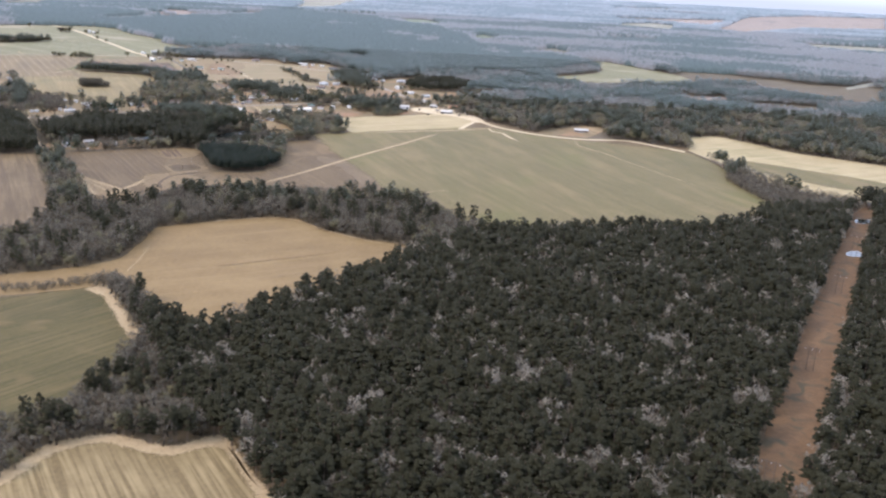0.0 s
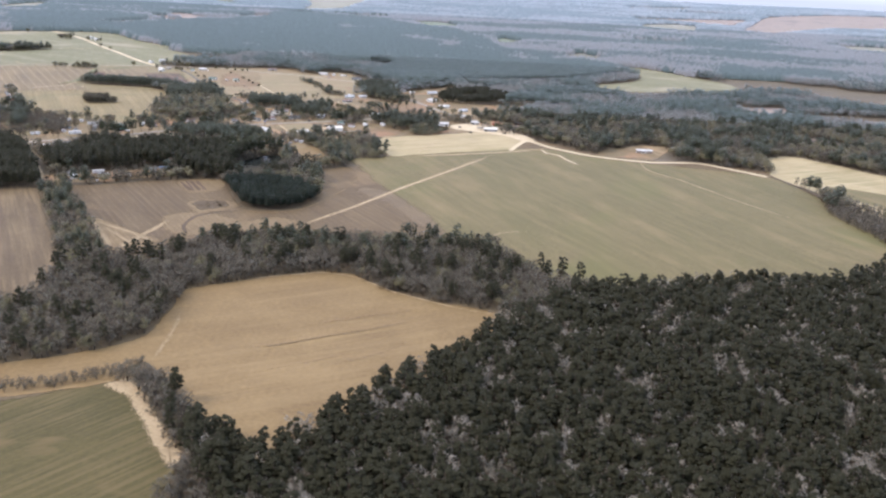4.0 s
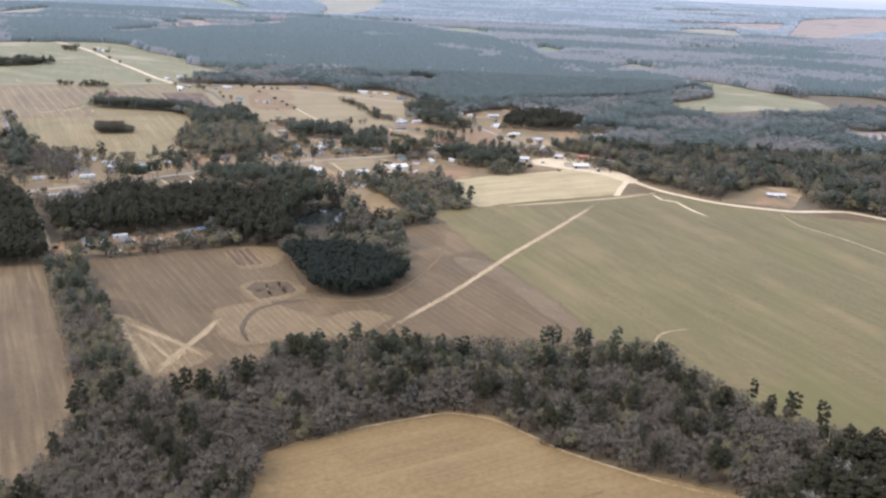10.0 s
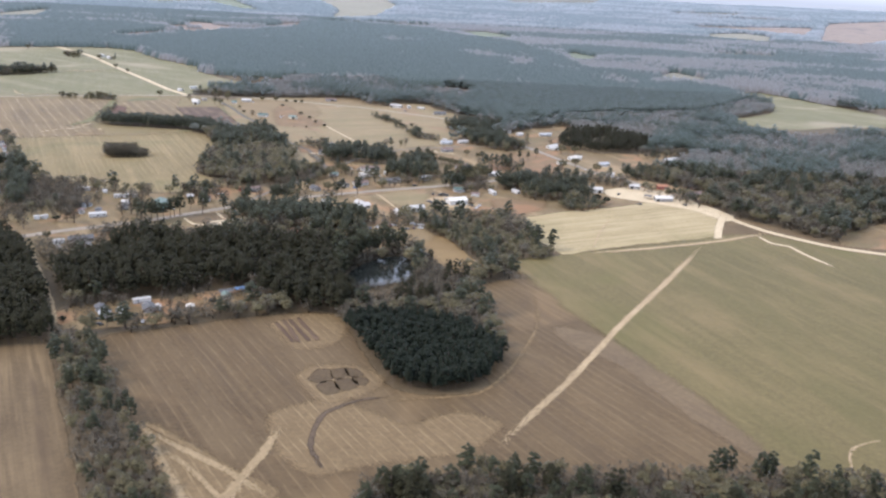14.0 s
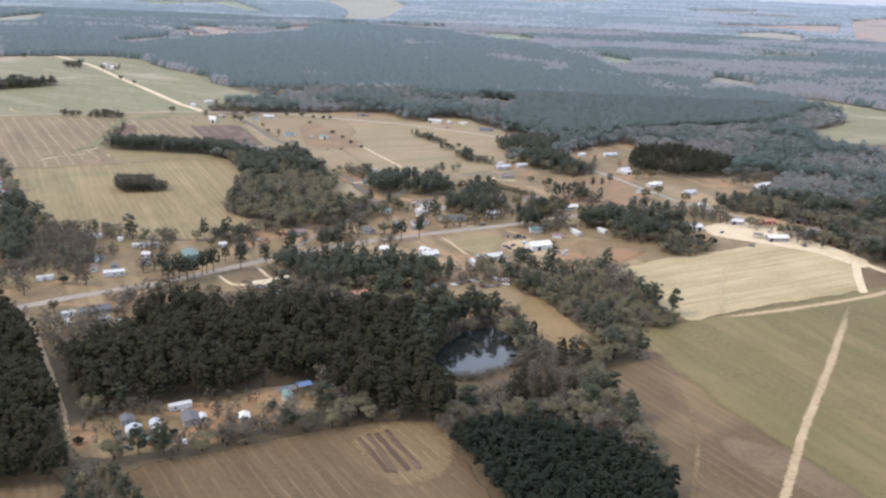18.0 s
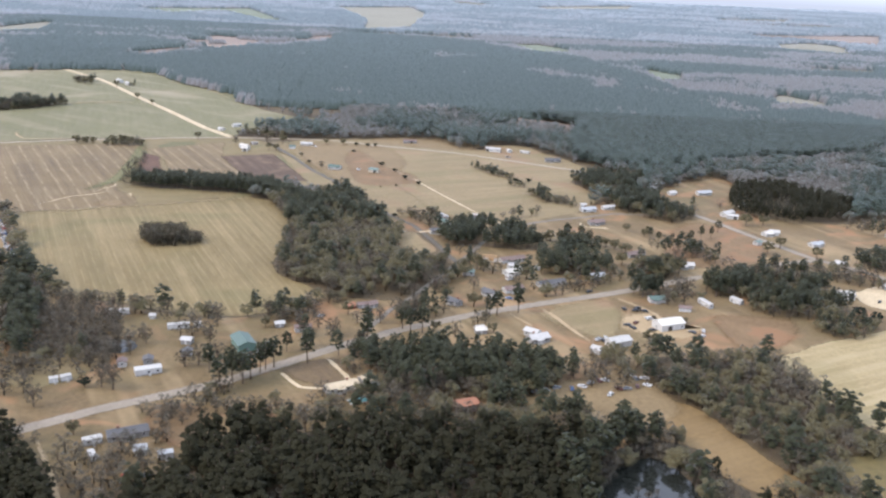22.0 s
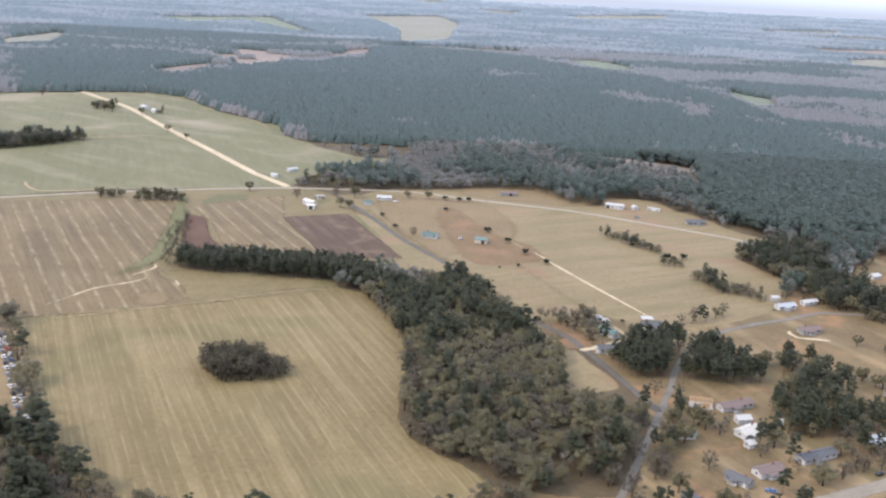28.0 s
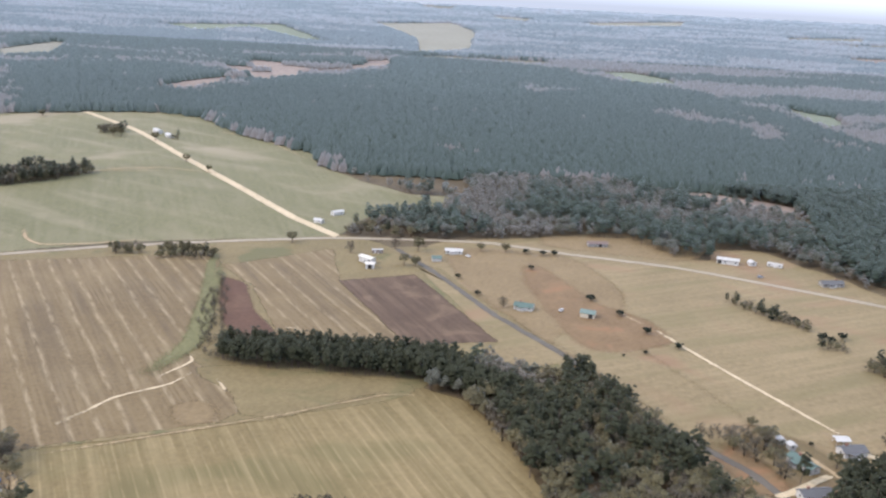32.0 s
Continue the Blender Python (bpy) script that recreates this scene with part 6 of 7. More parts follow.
def field_noise(xy, scale, shift):
    return np.array([noise.noise(Vector((x * scale, y * scale, shift))) for x, y in xy])


def wood(name, xy, plants, sizes, mats, label, category="woods", lean=0.05, spread=1.0):
    """Many plants as one mesh, each turned, sized and tinted on its own."""
    n = len(xy)
    if n == 0:
        return None
    pick = rng.integers(0, len(plants), n)
    V, F, K, T, N, base = [], [], [], [], [], 0
    for k, (pv, pf, pm, pn) in enumerate(plants):
        at = np.where(pick == k)[0]
        if len(at) == 0:
            continue
        c = len(at)
        s = rng.uniform(sizes[0], sizes[1], c)
        wide = s * spread * rng.uniform(0.85, 1.2, c)
        a = rng.uniform(0, 2 * math.pi, c)
        ca, sa = np.cos(a)[:, None], np.sin(a)[:, None]
        x = (pv[:, 0] * ca - pv[:, 1] * sa) * wide[:, None] + rng.normal(0, lean, c)[:, None] * pv[:, 2] + xy[at, 0][:, None]
        y = (pv[:, 0] * sa + pv[:, 1] * ca) * wide[:, None] + rng.normal(0, lean, c)[:, None] * pv[:, 2] + xy[at, 1][:, None]
        z = pv[:, 2] * s[:, None]
        V.append(np.stack([x, y, np.broadcast_to(z, x.shape)], -1).reshape(-1, 3))
        F.append((pf[None] + (np.arange(c) * len(pv))[:, None, None]).reshape(-1, 3) + base)
        K.append(np.tile(pm, c))
        N.append(np.stack([pn[:, 0] * ca - pn[:, 1] * sa, pn[:, 0] * sa + pn[:, 1] * ca, np.broadcast_to(pn[:, 2], x.shape)], -1).reshape(-1, 3))
        stand = np.clip(0.5 + 0.55 * field_noise(xy[at], 0.02, 12.0) + 0.4 * field_noise(xy[at], 0.006, 4.0), 0, 1)
        T.append(np.repeat(0.5 * rng.uniform(0, 1, c) + 0.5 * stand, len(pv)))
        base += c * len(pv)
    V, F, K, T = np.concatenate(V), np.concatenate(F), np.concatenate(K), np.concatenate(T)
    me = bpy.data.meshes.new(name)
    me.vertices.add(len(V))
    me.vertices.foreach_set("co", V.astype(np.float32).ravel())
    me.loops.add(len(F) * 3)
    me.loops.foreach_set("vertex_index", F.astype(np.int32).ravel())
    me.polygons.add(len(F))
    me.polygons.foreach_set("loop_start", np.arange(0, len(F) * 3, 3, dtype=np.int32))
    me.polygons.foreach_set("material_index", K.astype(np.int32))
    me.update(calc_edges=True)
    me.attributes.new("custom_normal", "FLOAT_VECTOR", "POINT").data.foreach_set("vector", np.concatenate(N).astype(np.float32).ravel())
    me.attributes.new("tint", "FLOAT", "POINT").data.foreach_set("value", T.astype(np.float32))
    for m in mats:
        me.materials.append(m)
    return tagged(new(name, me), label, category, kind="stuff")


def sown(x0, x1, y0, y1, gap):
    """Loosely even planting over a rectangle."""
    gx, gy = np.meshgrid(np.arange(x0, x1, gap), np.arange(y0, y1, gap))
    xy = np.stack([gx.ravel(), gy.ravel()], -1) + rng.uniform(-0.48, 0.48, (gx.size, 2)) * gap
    return xy


def keep(xy, poly):
    return xy[inside(xy[:, 0], xy[:, 1], poly)]


def clear_of(xy, polys, lines=(), reach=4.5):
    bad = np.zeros(len(xy), bool)
    for p in polys:
        bad |= inside(xy[:, 0], xy[:, 1], p)
    for p in lines:
        bad |= near_line(xy[:, 0], xy[:, 1], p, reach)
    return xy[~bad]


def sown_in(poly, gap, out=(), lines=()):
    p = np.array(poly)
    xy = keep(sown(p[:, 0].min(), p[:, 0].max(), p[:, 1].min(), p[:, 1].max(), gap), poly)
    return clear_of(xy, out, lines)


OPEN = [f[0] for f in FIELDS] + [HEDGE_GAP, POND, SCRAP_YARD, BROWN_PLOT, RED_GULLY, FARMLAND, NORTH_YARD, JUNK_YARD]
LINES = [r[0] for r in ROADS[:5]]

PINES = [pine(k, 20, 0.42, 1, 1.2) for k in range(6)]
PINES_MID = [pine(20 + k, 24, 0.38, 1, 1.2) for k in range(5)]
BARES = [hardwood(40 + k, 66, 3, 0.2, 0.6) for k in range(6)]
BARES_MID = [hardwood(60 + k, 57, 3, 0.2, 0.6) for k in range(5)]
THICKET = [hardwood(350 + k, 130, 3, 0.12, 0.8) for k in range(4)]
LEAFY = [leafy(80 + k, 16, 0.8, 1) for k in range(4)]
LEAFY_MID = [leafy(90 + k, 17, 0.8, 1) for k in range(4)]

# pine woods under the first stretch, with bare trees through them
xy = clear_of(sown(-320, 420, 180, 840, 5.0), OPEN + [LEFT_HEDGE, EAST_CLUMP, PLANTATION, DARK_PINES, COTTAGE_YARD, LEFT_WOOD_B], LINES)
xy = xy[(xy[:, 1] < 790) | (xy[:, 0] > -100)]
xy = xy[(xy[:, 0] < 75 + 0.49 * xy[:, 1]) & (xy[:, 0] > -40 - 0.49 * xy[:, 1])]
xy = xy[~inside(xy[:, 0], xy[:, 1] + 12, TRACK_APRON)]
is_band = inside(xy[:, 0], xy[:, 1], BAND_BARE) | inside(xy[:, 0], xy[:, 1], EDGE_BARE) | (xy[:, 0] < -150)
mixed = 0.6 * field_noise(xy, 0.035, 3.0) + 0.6 * field_noise(xy, 0.09, 7.0) + rng.uniform(-0.4, 0.4, len(xy))
band = xy[is_band]
bm_ = mixed[is_band]
stand = xy[~is_band]
sm_ = mixed[~is_band]
wood("pine_wood", stand[sm_ < 0.22], PINES, (0.75, 1.1), [M["bark"], M["pine"]], "dense dark green pine wood", spread=1.2)
wood("bare_wood", stand[(sm_ >= 0.22) & (sm_ < 0.34)], BARES, (1.05, 1.35), [M["bark"], M["bare"]], "grey brown leafless trees among pines", spread=1.15)
wood("bare_wood", stand[sm_ >= 0.34], BARES, (1.1, 1.4), [M["bark"], M["paletwig"]], "silver grey leafless trees among pines", spread=1.1)
wood("bare_wood", band[bm_ < 0.22], BARES, (0.75, 1.15), [M["bark"], M["bare"]], "grey brown leafless hardwood belt", spread=1.25)
skirt = band[rng.uniform(0, 1, len(band)) < 0.45] + rng.uniform(-2.5, 2.5, (1, 2))
wood("brush", skirt, [hardwood(300 + k, 34, 0, 0.2) for k in range(4)], (0.3, 0.55), [M["bark"], M["bare"]], "grey brown leafless brush under the hardwoods", spread=1.5)
wood("pine_wood", band[bm_ >= 0.38], PINES, (0.8, 1.1), [M["bark"], M["pine"]], "scattered dark pines in the hardwood belt")
wood("leafy_wood", band[(bm_ >= 0.22) & (bm_ < 0.38)], LEAFY, (0.7, 1.0), [M["bark"], M["oak"]], "dull olive evergreen trees in the hardwood belt")

PATCHES = [
    (LEFT_HEDGE, 5.0, "mix", 0.75), (PLANTATION, 5.2, "pines", 1.0), (DARK_PINES, 3.3, "dark", 0.66), (POND_BUSHES, 4.6, "wet", 0.8),
    (BUSH_STRIP, 4.4, "olive", 0.62), (FIELD_CLUMP, 3.4, "thicket", 1.0), (FIELD_CLUMP_E, 3.4, "thicket", 0.72), (OVAL_WOOD, 6.0, "olive", 1.02), (ROW_HEDGE, 4.0, "pine", 0.75), (ROW_COPSE, 3.6, "pine", 0.72),
    (GROVE_A, 4.4, "pine", 0.8), (GROVE_B, 4.6, "grove", 0.8), (GROVE_P, 4.4, "grove", 0.85), (GROVE_Q, 4.4, "pine", 0.8), (GROVE_R, 4.4, "bare", 0.75), (GROVE_S, 4.6, "grove", 0.8), (GROVE_T, 4.0, "olive", 0.6), (GROVE_U, 5.0, "grove", 0.75), (GROVE_V, 4.6, "bare", 0.7), (GROVE_C, 6.0, "mix", 0.75), (GROVE_D, 5.5, "pine", 0.85),
    (GROVE_E, 4.8, "grove", 0.8), (GROVE_G, 4.2, "grove", 0.82), (GROVE_H, 5.0, "pines", 0.72),
    (HEDGE_I, 3.6, "mix", 0.5), (HEDGE_J, 3.6, "mix", 0.6), (SCRUB_LINE, 3.6, "bare", 0.4), (HEDGE_L, 3.6, "olive", 0.5), (HEDGE_M, 3.6, "mix", 0.45), (HEDGE_N, 3.6, "olive", 0.45), (HEDGE_K, 3.8, "mix", 0.8), (EDGE_WOOD, 5.0, "mix", 0.88), (COTTAGE_YARD, 8.0, "bare", 0.6), (HILL_CLUMP, 5.0, "grove", 0.8), (SHED_BUSHES, 4.6, "olive", 0.6), (ROADSIDE_WOOD, 5.0, "grove", 0.9), (JUNCTION_TREES, 6.0, "mix", 0.7),
    (EAST_CLUMP, 5.2, "bare", 0.8), (GROVE_K, 5.2, "mix", 0.85), (GULLY_BRUSH, 4.5, "bare", 0.4),
    (GROVE_L, 5.2, "mix", 0.9), (LEFT_WOOD, 5.2, "pines", 0.9), (LEFT_WOOD_B, 5.2, "pines", 0.9), (COTTAGE_HEDGE, 4.5, "bare", 0.5), (SMALL_CLUMP_L, 4.5, "olive", 0.45), (SMALL_CLUMP_M, 4.5, "olive", 0.5), (CUT_CORNER, 6.0, "mix", 0.8), (HEDGE_ROW, 2.8, "bare", 0.38), (HEDGE_DOWN, 3.2, "bare", 0.5), (SILVER_LINE, 4.5, "bare", 1.05), (WEST_BARE, 4.6, "bare", 0.8), (WEST_PINES, 5.0, "pine", 0.85), (ROADSIDE_TWIGS, 5.0, "bare", 0.7), (GROVE_N, 4.8, "mix", 0.75),
]
parts_by = {"pine": [], "stand": [], "dark": [], "bare": [], "olive": [], "thicket": []}
for poly, gap, kind, size in PATCHES:
    xy = sown_in(poly, gap, [POND, JUNK_YARD, POND_FIELD, SCRAP_YARD], LINES + [LEFT_LANE])
    for poly_open, reach in ((JUNK_YARD, 28), (POND, 32), (POND_FIELD, 18), (SCRAP_YARD, 12)):
        for back in range(6, reach + 1, 6):
            xy = xy[~inside(xy[:, 0], xy[:, 1] + back, poly_open)]
    for bx, by, reach in PLACES:
        xy = xy[np.hypot(xy[:, 0] - bx, xy[:, 1] - by) > reach]
    if kind == "mix":
        r = field_noise(xy, 0.05, 5.0) + rng.uniform(-0.5, 0.5, len(xy))
        for key, lo, hi in (("bare", -9, -0.05), ("olive", -0.05, 0.3), ("pine", 0.3, 9)):
            parts_by[key].append((xy[(r >= lo) & (r < hi)], size))
    elif kind == "grove":
        r = 0.8 * field_noise(xy, 0.04, 5.0) + rng.uniform(-0.5, 0.5, len(xy))
        for key, lo, hi in (("bare", -9, -0.28), ("olive", -0.28, 0.05), ("pine", 0.05, 9)):
            parts_by[key].append((xy[(r >= lo) & (r < hi)], size))
    elif kind == "olive":
        r = rng.uniform(0, 1, len(xy))
        parts_by["olive"].append((xy[r < 0.58], size))
        parts_by["bare"].append((xy[(r >= 0.58) & (r < 0.9)], size))
        parts_by["pine"].append((xy[r >= 0.9], size))
    elif kind in ("pines", "wet"):
        r = field_noise(xy, 0.03, 5.0) + rng.uniform(-0.5, 0.5, len(xy))
        cut = 0.34 if kind == "pines" else -0.32
        parts_by["stand"].append((xy[r < cut], size))
        parts_by["bare"].append((xy[r >= cut], size * 0.95))
    elif kind == "thicket":
        parts_by["thicket"].append((xy, size))
    else:
        parts_by[kind].append((xy, size))
for key, plants, mat, label in (("pine", PINES_MID, "grovepine", "dark green pines round the village"), ("stand", PINES_MID, "pine", "dense dark green stand of pines"), ("dark", PINES_MID, "darkpine", "dense block of young dark pines"),
                                ("bare", BARES_MID, "bare", "grey brown leafless trees and bushes"), ("olive", LEAFY_MID, "oak", "olive green evergreen trees"), ("thicket", THICKET, "thicket", "dense dark clump of leafless brush")):
    for size in sorted({s for _, s in parts_by[key]}):
        got = np.concatenate([p for p, s in parts_by[key] if s == size] or [np.zeros((0, 2))])
        wood(key + "_wood" if key in ("pine", "bare") else {"dark": "pine_wood", "stand": "pine_wood", "olive": "leafy_wood", "thicket": "brush"}[key], got, plants, (size * 0.8, size * 1.12), [M["bark"], M[mat]], label, spread=1.2)

# the country beyond: belts near the village, then canopy to the horizon
MILE_PINE = [far_crown(160 + k, 13.5, 7.0, 3) for k in range(5)]
MILE_LEAF = [far_crown(170 + k, 11.5, 7.0, 3) for k in range(5)]
TINY_PINE = [far_crown(100 + k, 12.5) for k in range(5)]
TINY_LEAF = [far_crown(110 + k, 10.5) for k in range(5)]
HILL_PINE = [pine(130 + k, 11, 0.35, 0, 3.5) for k in range(4)]
HILL_LEAF = [leafy(140 + k, 11, 3.5, 0) for k in range(4)]
HILL_BARE = [hardwood(150 + k, 46, 0, 0.25, 2.5) for k in range(4)]
IN_PATCH = [p[0] for p in PATCHES]
FAR_OPEN = [p for _, _, plots in FAR_LAND_USE for p in plots]


def in_pines(xy):
    """The planted pines, with a border that wanders."""
    x = xy[:, 0] + 30 * field_noise(xy, 0.012, 1.0) + rng.normal(0, 6, len(xy))
    y = xy[:, 1] + 40 * field_noise(xy, 0.012, 6.0) + rng.normal(0, 6, len(xy))
    bald = field_noise(xy, 0.009, 4.0) + rng.uniform(-0.2, 0.2, len(xy)) > 0.55
    for poly in (BALD_A, BALD_B, BALD_C, BALD_D):
        bald |= inside(x, y, poly) & (rng.uniform(0, 1, len(xy)) < 0.9)
    belt = inside(x, y, EDGE_PINES) | (inside(x, y, BELT_EAST) | inside(x, y, BELT_WEST)) & (field_noise(xy * (0.5, 1.0), 0.007, 2.0) > -0.15)
    return (inside(x, y, FAR_PINES) & ~bald) | belt


def country(y0, y1, gap):
    xy = sown(-620 - 0.52 * (y1 - 850), 120 + 0.5 * y1, y0, y1, gap)
    xy = xy[(xy[:, 0] > -110 - 0.5 * xy[:, 1]) & (xy[:, 0] < 65 + 0.485 * xy[:, 1])]
    for poly, back in [(POND, 8), (POND, 16), (POND, 24), (POND, 32), (HOUSE_CLEARING, 15), (HOUSE_CLEARING, 35), (HOUSE_CLEARING, 55), (FAR_FIELD_E, 20), (FAR_FIELD_E, 45), (FAR_FIELD_E, 70), (FAR_GREEN_FIELD, 10)] + [(p, 14) for p in FAR_OPEN if p is not FAR_FIELD_H]:
        xy = xy[~inside(xy[:, 0], xy[:, 1] + back, poly)]
    xy = clear_of(xy, [], [FIELD_ROAD, SIDE_ROAD], 32)
    brush = inside(xy[:, 0], xy[:, 1], FAR_FIELD_H) & (field_noise(xy * (0.5, 1.0), 0.02, 9.0) < 0.22)
    xy = xy[~brush]
    return clear_of(xy, OPEN + IN_PATCH + [p for p in FAR_OPEN if p is not FAR_FIELD_H], LINES + [DIRT_ROAD, SANDY_ROAD, LEFT_LANE], 8)


near = country(860, 1330, 6.6)
r = 0.7 * field_noise(near, 0.022, 8.0) + rng.uniform(-0.5, 0.5, len(near)) - 0.05
wood("pine_wood", near[r > 0.26], PINES_MID, (0.75, 1.05), [M["bark"], M["grovepine"]], "dark pines at the edge of the village", spread=1.55)
wood("leafy_wood", near[(r <= 0.26) & (r > -0.02)], LEAFY_MID, (0.75, 1.1), [M["bark"], M["oak"]], "olive evergreen trees at the edge of the village", spread=1.55)
wood("bare_wood", near[r <= -0.02], BARES_MID, (0.75, 1.1), [M["bark"], M["bare"]], "leafless hardwoods at the edge of the village", spread=1.55)
xy = country(1330, 1900, 6.6)
r = field_noise(xy, 0.012, 8.0) + rng.uniform(-0.4, 0.4, len(xy)) - 0.12
fp = in_pines(xy)
stand = clear_of(keep(sown(-240, 260, 1590, 1900, 5.0), FAR_PINES), OPEN + IN_PATCH + FAR_OPEN, LINES)
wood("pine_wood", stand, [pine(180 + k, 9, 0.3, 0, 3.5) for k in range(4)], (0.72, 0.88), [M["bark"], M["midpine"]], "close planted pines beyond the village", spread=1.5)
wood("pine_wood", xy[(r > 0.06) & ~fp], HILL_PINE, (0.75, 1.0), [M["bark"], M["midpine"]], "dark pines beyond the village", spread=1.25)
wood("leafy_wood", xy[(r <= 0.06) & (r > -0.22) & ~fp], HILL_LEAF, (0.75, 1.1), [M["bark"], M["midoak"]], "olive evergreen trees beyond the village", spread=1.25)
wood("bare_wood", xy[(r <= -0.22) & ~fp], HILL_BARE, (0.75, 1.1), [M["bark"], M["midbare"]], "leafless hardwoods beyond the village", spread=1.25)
# beyond 3000 m the foliage switches to the most hazed materials
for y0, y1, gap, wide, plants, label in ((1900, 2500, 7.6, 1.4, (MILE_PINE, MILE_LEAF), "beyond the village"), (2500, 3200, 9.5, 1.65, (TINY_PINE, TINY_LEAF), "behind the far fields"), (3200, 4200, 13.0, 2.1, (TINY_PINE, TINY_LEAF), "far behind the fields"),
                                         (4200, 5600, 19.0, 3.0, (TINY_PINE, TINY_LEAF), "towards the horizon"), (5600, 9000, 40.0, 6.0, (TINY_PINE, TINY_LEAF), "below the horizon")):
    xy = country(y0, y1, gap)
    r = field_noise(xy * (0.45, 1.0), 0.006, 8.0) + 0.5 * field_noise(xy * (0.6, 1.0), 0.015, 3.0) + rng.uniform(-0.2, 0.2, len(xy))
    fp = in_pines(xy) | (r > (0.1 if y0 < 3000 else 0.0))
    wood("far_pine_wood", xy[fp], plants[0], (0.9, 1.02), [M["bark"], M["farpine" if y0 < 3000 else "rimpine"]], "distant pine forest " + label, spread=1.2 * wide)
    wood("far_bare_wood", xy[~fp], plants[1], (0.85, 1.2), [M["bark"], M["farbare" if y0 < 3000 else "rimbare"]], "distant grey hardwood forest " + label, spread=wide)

# low brush round the pond
bank = np.array(rounded(POND, True, 3.0))
mid = bank.mean(0)
shore = np.concatenate([mid + (bank - mid) * k + rng.uniform(-1.2, 1.2, bank.shape) for k in (1.1, 1.2, 1.32)])
wood("brush", shore, [hardwood(320 + k, 40, 0, 0.2) for k in range(4)], (0.24, 0.42), [M["bark"], M["bare"]], "tan leafless brush on a pond bank", spread=1.6)

# loose trees among the homes
xy = clear_of(sown_in(VILLAGE, 6.5), IN_PATCH + [LAWN, LAWN_B, LOTS, LOTS_B, LOTS_C, PALE_FIELD, GREEN_FIELD], LINES, 8)
for bx, by, reach in PLACES:
    xy = xy[np.hypot(xy[:, 0] - bx, xy[:, 1] - by) > reach - 2]
r = field_noise(xy, 0.016, 2.0) + rng.uniform(-0.12, 0.12, len(xy))
k = rng.uniform(0, 1, len(xy)) + 0.8 * field_noise(xy, 0.03, 9.0) - 0.4 * (xy[:, 0] < -430)
for key, plants, mat, lo, hi, label in (("bare_wood", BARES_MID, "bare", -9, 0.62, "leafless trees among village homes"), ("leafy_wood", LEAFY_MID, "oak", 0.62, 0.85, "evergreen trees among village homes"), ("pine_wood", PINES_MID, "grovepine", 0.85, 9, "dark pines among village homes")):
    wood(key, xy[(r > np.where(xy[:, 0] < -430, -0.08, np.where(xy[:, 0] < -330, 0.08, 0.24))) & (k >= lo) & (k < hi)], plants, (0.55, 0.95), [M["bark"], M[mat]], label, spread=1.4)

# ---- single trees ----
SINGLE = {}
KIND = {
    "pine": (lambda s: pine(200 + s, 44, 0.45, 8), "grovepine", "pine_tree", "tall dark green pine with a bare stem"),
    "leafy": (lambda s: leafy(220 + s, 44), "oak", "evergreen_tree", "round dull green evergreen tree"),
    "bare": (lambda s: hardwood(240 + s, 150, 9, 0.12), "bare", "bare_tree", "leafless grey brown tree with fine twigs"),
    "bush": (lambda s: leafy(260 + s, 40), "darkpine", "bush", "low dense dark green bush"),
}


def half(data, side, name, mat, parent):
    """The bark or the foliage of a plant as a part of its own."""
    v, f, m, n = data
    f = f[m == side]
    used = np.unique(f)
    back = np.zeros(len(v), int)
    back[used] = np.arange(len(used))
    ob = mesh_object(name, v[used].tolist(), back[f].tolist(), mat, parent)
    ob.data.attributes.new("custom_normal", "FLOAT_VECTOR", "POINT").data.foreach_set("vector", n[used].astype(np.float32).ravel())
    ob.data.attributes.new("tint", "FLOAT", "POINT").data.foreach_set("value", np.full(len(used), 0.5, np.float32))
    return ob


def plant(kind, x, y, size):
    make, mat, name, label = KIND[kind]
    r = random.Random(int(x * 7) + int(y * 13))
    key = (kind, r.randrange(3))
    if key not in SINGLE:
        root = new(name)
        tagged(root, label, "bush" if kind == "bush" else "tree", "scattered " + name.replace("_", " ") + "s")
        data = make(key[1])
        half(data, 0, "trunk", M["bark"], root)
        half(data, 1, "crown", M[mat], root)
        SINGLE[key] = root
        ob = root
    else:
        ob = copy_thing(SINGLE[key], Matrix())
    grow = size * (0.85 if kind == "bush" else 1.25)
    ob.matrix_basis = pose(x, y, 0.05, 0, 0, r.uniform(0, 360)) @ Matrix.Diagonal((grow * r.uniform(1.3, 1.6), grow * r.uniform(1.3, 1.6), grow * (0.75 if kind == "bush" else r.uniform(0.9, 1.1)), 1))
    return ob


plant("pine", -390.6, 1093.9, 0.8)
plant("pine", -364.3, 1121.9, 0.75)
plant("pine", -367.0, 1115.8, 0.5)
plant("pine", -336.9, 1142.2, 0.7)
plant("pine", -343.1, 1139.9, 0.75)
plant("pine", -348.0, 1146.3, 0.6)
plant("pine", -296.1, 1174.2, 0.75)
plant("pine", -300.4, 1170.6, 0.6)
plant("pine", -283.8, 1180.7, 0.75)
plant("pine", -409.3, 1084.1, 0.7)
plant("pine", -405.7, 1086.6, 0.75)
plant("pine", -413.8, 1072.3, 0.7)
plant("pine", -421.8, 1069.8, 0.7)
plant("pine", -419.0, 1074.9, 0.6)
plant("pine", -195.4, 1225.8, 0.6)
plant("pine", -201.4, 1225.0, 0.65)
plant("pine", -207.4, 1224.2, 0.7)
plant("pine", -165.0, 1229.9, 0.75)
plant("pine", -160.3, 1226.9, 0.7)
plant("pine", -403.4, 1106.8, 0.5)
plant("leafy", -391.2, 1182.8, 0.6)
